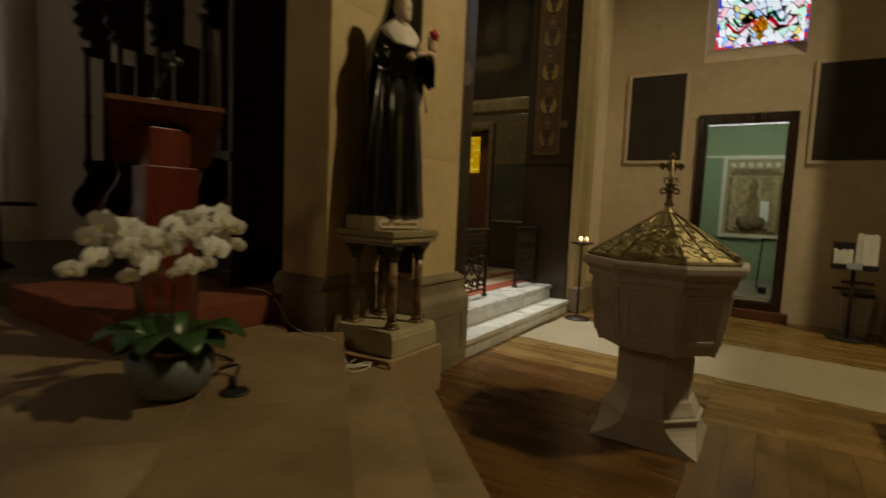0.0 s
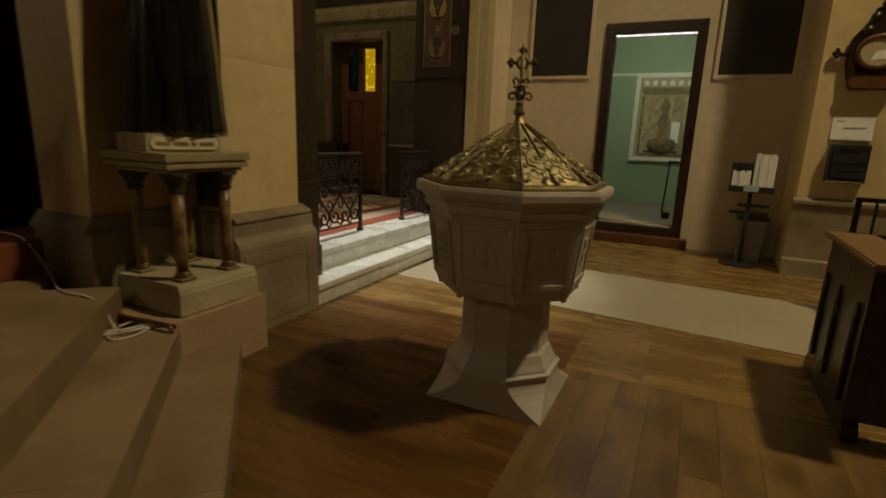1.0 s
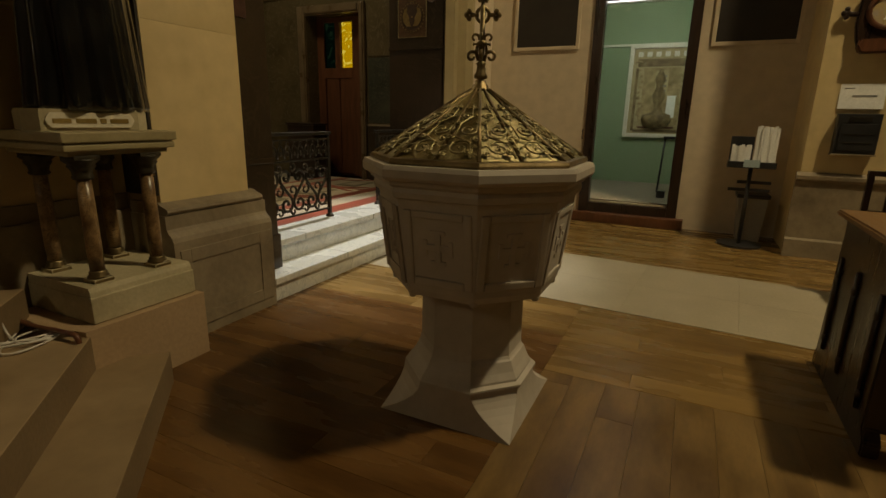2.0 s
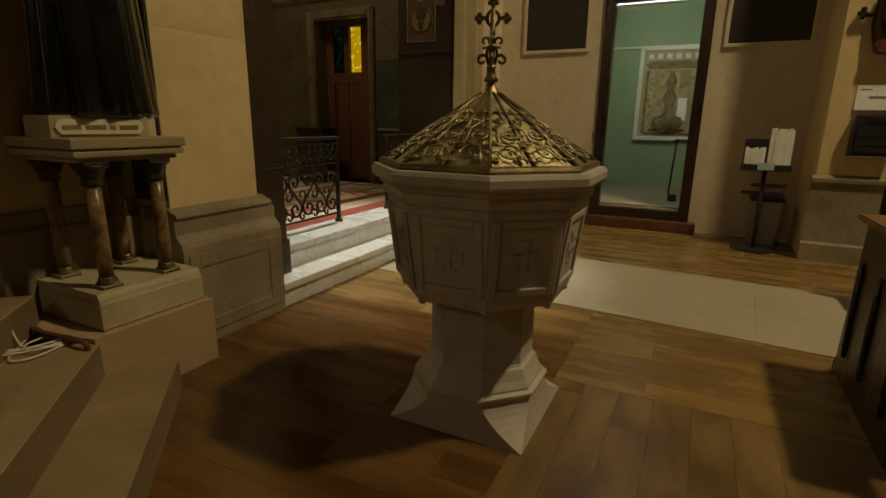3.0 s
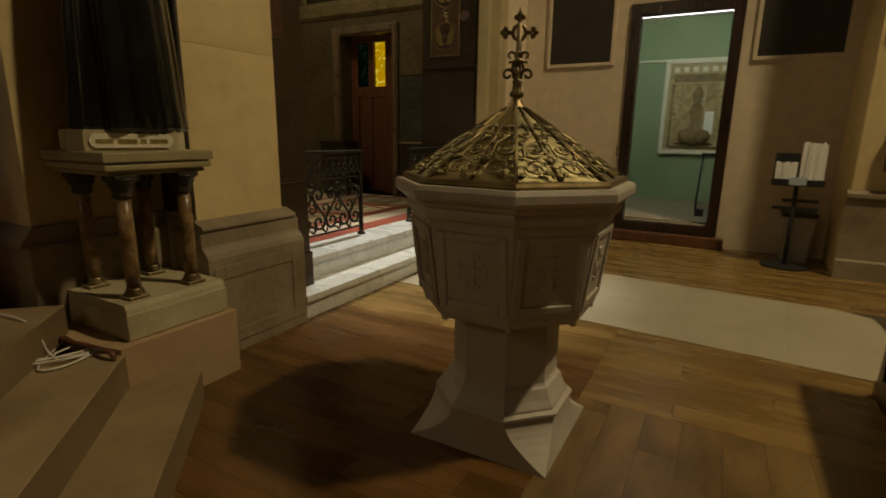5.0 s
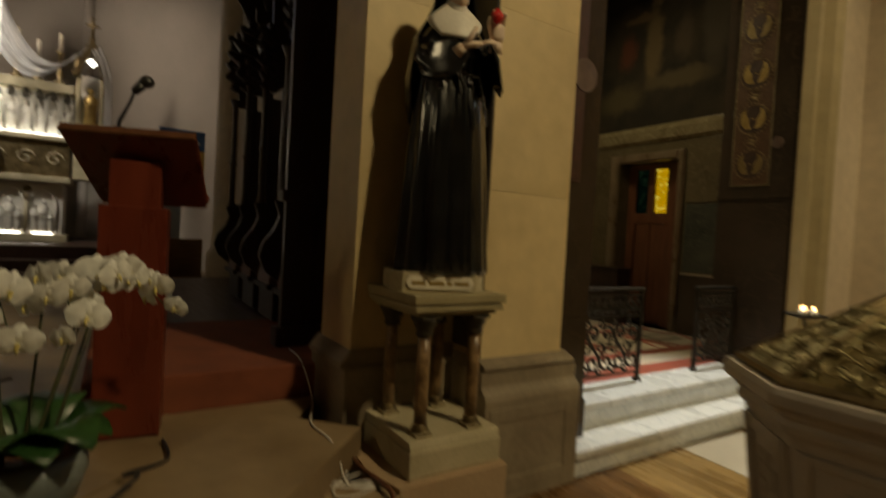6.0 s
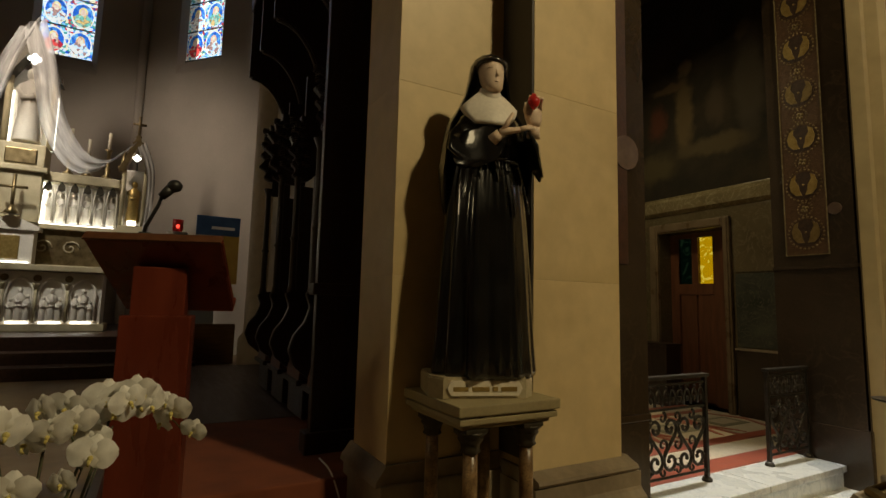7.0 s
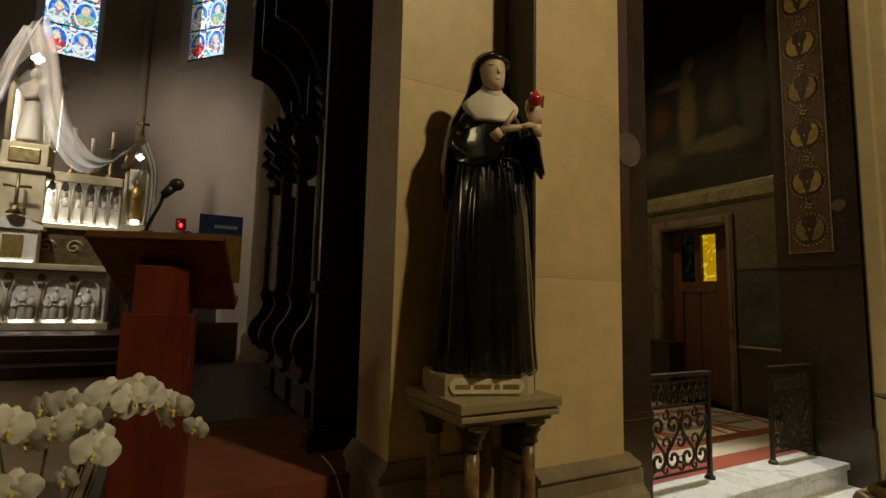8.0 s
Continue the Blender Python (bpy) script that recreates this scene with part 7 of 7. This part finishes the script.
# ---- choir stalls ----
def stalls():
    t = thing("choir_stall", "tall black-stained carved choir stalls with a projecting hood", "choir stalls", (-2.1, 4.84, 0.63))
    t.scale = (1.0, 0.89, 1.0)
    # near end: a tall closed board
    part("end_board", box(start(), -0.06, 0.0, -0.74, -0.02, 0.0, 4.6, cut=0.006), M_DARKWOOD, t)
    part("end_base", box(start(), -0.1, 0.03, -0.78, -0.02, 0.0, 0.12, cut=0.01), M_DARKWOOD, t)
    part("end_capping", box(start(), -0.1, 0.012, -0.77, -0.5, 0.90, 0.97, cut=0.01), M_DARKWOOD, t)
    part("back_board", box(start(), -2.6, -0.06, -0.08, -0.02, 0.0, 0.95, cut=0.004), M_DARKWOOD, t)
    for k, x in enumerate((-0.12, -0.55, -1.2, -1.85, -2.5)):
        # hood bracket with a beaded arch
        bm = start()
        arcpts = [(-0.40 - 0.45 * (1 - math.cos(q * math.pi / 20)), 2.45 + 0.75 * math.sin(q * math.pi / 20)) for q in range(11)]
        prism(bm, arcpts + [(-0.90, 3.2), (-0.90, 4.0), (-0.06, 4.0), (-0.06, 2.45)], "x", x - 0.04, x)
        part("hood_bracket", bm, M_DARKWOOD, t)
        bm = start()
        for q in range(0, 41):
            f = q / 40 * math.pi / 2
            ball(bm, (x - 0.02, -0.41 - 0.45 * (1 - math.cos(f)), 2.44 + 0.75 * math.sin(f)), 0.02, (1, 1, 1), 0, 6)
        part("beading", bm, M_DARKWOOD, t)
        if k:
            bm = start()
            rng = random.Random(k)
            rough = [(-0.72, 1.98), (-0.80, 1.95), (-0.88, 2.0), (-0.86, 2.07), (-0.93, 2.12), (-0.90, 2.2), (-0.96, 2.26), (-0.92, 2.32), (-0.95, 2.4), (-0.89, 2.44), (-0.91, 2.52), (-0.84, 2.55), (-0.83, 2.64), (-0.76, 2.62), (-0.70, 2.7), (-0.62, 2.66), (-0.55, 2.4), (-0.6, 2.1)]
            size, drop = (0.72, 0.82, 1.0, 0.9)[k - 1], (0.10, -0.12, 0.0, 0.14)[k - 1]
            prism(bm, [((a * (0.99 if q % 2 else 1.02) + 0.6) * size - 0.4 + rng.uniform(-0.02, 0.02), 2.0 + (b - 2.0) * size + drop) for q, (a, b) in enumerate(rough)], "x", x - 0.05, x + 0.03)
            for q in range(5):
                for f in (0.0, 0.5, 1.0):
                    ball(bm, (x + 0.03, -0.52 - 0.02 * q - 0.09 * f * size, 2.10 + drop + 0.10 * q * size + 0.03 * f), 0.038, (0.7, 1.2, 0.8), 0, 8)
            bmesh.ops.bevel(bm, geom=bm.edges[:], offset=0.01, segments=2, affect="EDGES")
            part("divider", box(start(), x - 0.02, x + 0.02, -0.57, -0.36, 1.95, 2.75, cut=0.006), M_DARKWOOD, t)
            part("divider", box(start(), x - 0.02, x + 0.02, -0.45, -0.09, 0.94, 1.95, cut=0.006), M_DARKWOOD, t)
            part("carved_crest", bm, M_DARKWOOD, t)
            part("colonnette", lathe(start(), [(0.045, 0.93), (0.03, 1.0), (0.03, 1.35), (0.045, 1.37), (0.03, 1.39), (0.028, 1.95), (0.06, 2.02)], 10, (x, -0.60, 0)), M_DARKWOOD, t)
            bm = start()
            S = [(-0.02, 0.0), (-0.50, 0.0), (-0.52, 0.2), (-0.58, 0.32), (-0.72, 0.42), (-0.77, 0.53), (-0.74, 0.63), (-0.66, 0.72), (-0.62, 0.82), (-0.66, 0.92), (-0.58, 0.95), (-0.02, 0.95)]
            prism(bm, S, "x", x - 0.03, x + 0.03)
            bmesh.ops.bevel(bm, geom=bm.edges[:], offset=0.008, segments=2, affect="EDGES")
            part("stall_arm", bm, M_DARKWOOD, t)
    part("hood", box(start(), -2.6, 0.0, -0.92, -0.02, 3.95, 4.15, cut=0.02), M_DARKWOOD, t)
    for x in (-0.50, -1.12, -1.77, -2.42):
        bm = start()
        prism(bm, [(-0.12, 0.28)] + [(-0.12 - 0.50 * math.sin(q * math.pi / 20), 0.30 + 0.40 * math.cos(q * math.pi / 20)) for q in range(11)], "x", x - 0.02, x + 0.36)
        part("seat", bm, M_BROWNWOOD, t, "red-brown tipped-up seat")
        part("seat_rail", box(start(), x - 0.1, x + 0.38, -0.64, -0.1, 0.26, 0.30, cut=0.008), M_DARKWOOD, t)
        part("seat_front", box(start(), x - 0.1, x + 0.36, -0.58, -0.48, 0.02, 0.26, cut=0.008), M_DARKWOOD, t)


stalls()


def sanctuary_bits():
    p = thing("banner_stand", "blue and yellow printed banner behind the lectern", "banner", (-8.3, 4.17, 0.45))
    part("blue_panel", box(start(), -0.02, 0.0, -0.33, 0.34, 2.1, 2.42, cut=0.003), M_BLUE, p)
    part("yellow_panel", box(start(), -0.02, 0.0, 0.02, 0.34, 1.3, 2.1, cut=0.003), M_YELLOW, p)
    part("lower_panel", box(start(), -0.02, 0.0, -0.33, 0.02, 0.64, 2.1, cut=0.003), mat("pale_blue_print", (0.25, 0.3, 0.36), (0.36, 0.38, 0.38), 6, 0.5, 0.05), p)
    part("text_bar", box(start(), 0.0, 0.003, -0.1, 0.26, 2.2, 2.25), M_PAPER, p)
    part("base", box(start(), -0.1, 0.06, -0.36, 0.36, 0.0, 0.64, cut=0.01), M_PEWTOP, p)
    v = thing("sanctuary_lamp", "red glass sanctuary lamp on a shelf", "lamp", (-8.0, 3.565, 0.45))
    part("glass", lathe(start(), [(0.06, 2.06), (0.08, 2.13), (0.075, 2.26)], 14), M_REDPLASTIC, v)
    part("flame", ball(start(), (0.06, 0, 2.15), 0.03, (1, 1, 1.4), 0, 8), glow("red_lamp_glow", (1.0, 0.05, 0.03), 2.5), v)
    part("pedestal", lathe(start(), [(0.2, 0), (0.18, 0.06), (0.1, 0.1), (0.09, 1.98), (0.16, 2.06)], 14), M_WHITE, v)
    t = thing("side_table", "small dark wooden table in the sanctuary", "table", (-4.1, 3.42, 0.632))
    part("top", box(start(), -0.2, 0.2, -0.22, 0.22, 0.50, 0.53, cut=0.006), M_DARKWOOD, t)
    part("leg", lathe(start(), [(0.13, 0), (0.05, 0.06), (0.04, 0.5)], 10), M_DARKWOOD, t)


sanctuary_bits()

# ---- floor pieces ----
def planks():
    """Oak boards along the aisle, and boards across before the font."""
    fl = bpy.data.objects["floor"]
    rng = random.Random(11)
    W = 0.15
    lib = {}

    def board(x0, y0, L, along):
        # boards left of the font, up to y 5.9, take the darker tone
        toned = along == "x" and x0 < 0.8 and y0 < 5.9
        key = (round(L, 3), along, toned)
        if key not in lib:
            bm = start()
            w, l = W / 2 - 0.0001, L / 2 - 0.0001
            a, b = (l, w) if along == "x" else (w, l)
            lo = [bm.verts.new((s * a, t * b, -0.018)) for s, t in ((-1, -1), (1, -1), (1, 1), (-1, 1))]
            hi = [bm.verts.new((s * (a - 0.0005), t * (b - 0.0005), 0.0)) for s, t in ((-1, -1), (1, -1), (1, 1), (-1, 1))]
            bm.faces.new(hi)
            for i in range(4):
                j = (i + 1) % 4
                bm.faces.new((lo[i], lo[j], hi[j], hi[i]))
            lib[key] = mesh_from("plank", bm, M_PLANK_Y if along == "y" else (M_PLANK_DARK if toned else M_PLANK))
        ob = new("plank", lib[key])
        ob.location = (x0 + (L / 2 if along == "x" else W / 2), y0 + (W / 2 if along == "x" else L / 2), rng.uniform(-0.0002, 0.0002))
        ob.parent = fl

    near, rest = 0, []

    def field(x0, x1, y0, y1, along):
        nonlocal near
        n = round(((y1 - y0) if along == "x" else (x1 - x0)) / W)
        for i in range(n):
            u, end = (x0, x1) if along == "x" else (y0, y1)
            u -= rng.choice((0.0, 0.4, 0.8))
            while u < end:
                L = rng.choice((1.2, 1.6, 2.0))
                a, b = max(u, x0 if along == "x" else y0), min(u + L, end)
                u += L
                if b - a > 0.05:
                    if along == "x":
                        board(a, y0 + i * W, b - a, "x")
                    else:
                        board(x0 + i * W, a, b - a, "y")

    field(-0.95, 0.86, 4.0, 6.7, "x")
    field(0.86, 1.01, 2.6, 5.5, "y")
    field(1.01, 2.21, 2.4, 5.5, "y")
    field(0.86, 4.0, 5.5, 6.7, "x")
    field(2.21, 4.0, 4.9, 5.5, "x")
    field(-0.2, 0.86, 2.5, 4.0, "x")
    field(-0.95, 3.9, 7.48, 9.58, "x")
    bm = start()
    for i in range(60):
        y = -5.5 + i * 0.135
        if y < 2.3:
            box(bm, 2.62, 13.7, y, y + 0.132, -0.02, 0.0)
    for i in range(18):
        y = 2.4 + i * 0.135
        box(bm, 2.22, 4.0, y, y + 0.132, -0.02, 0.0)
    for i in range(52):
        y = 2.4 + i * 0.135
        box(bm, 4.01, 13.7, y, y + 0.132, -0.02, 0.0)
    tagged(part("far_planks", bm, M_PLANK, fl), "", "", "", "stuff")
    # pale runner
    turn = Matrix.Translation((0.65, 6.52, 0)) @ Matrix.Rotation(radians(-4), 4, "Z")
    for i in range(14):
        for j in range(2):
            part("runner_tile", box(start(), -1.60 + i * 0.68, -1.60 + i * 0.68 + 0.679, j * 0.635, j * 0.635 + 0.634, -0.018, 0.003, m=turn), M_RUNNER, fl)


M_PLANK_Y = mat("oak_plank_across", (0.115, 0.067, 0.021), (0.25, 0.155, 0.053), 2.6, 0.33, 0.05, fine=24, stretch=(3.5, 1, 5), rand=0.09, dirt=(0.06, 0.028, 0.010))
planks()


def paving():
    """Large flags of the platform, turned with the steps."""
    fl = bpy.data.objects["platform"]
    r = math.sqrt(0.5)
    for i in range(-2, 6):
        for j in range(5):
            u, v = i * 0.72, 0.62 + j * 0.72
            c = [(u + 0.0008, v + 0.0008), (u + 0.7192, v + 0.0008), (u + 0.7192, v + 0.7192), (u + 0.0008, v + 0.7192)]
            w = [(-1.12 + (p * r - q * r), 4.31 - (p * r + q * r)) for p, q in c]
            if all(-3.4 < x and y < 4.2 and not (x < -1.66 and y > 3.2) for x, y in w):
                part("paving_slab", prism(start(), w, "z", 0.435, 0.45), M_STEP, fl)


paving()
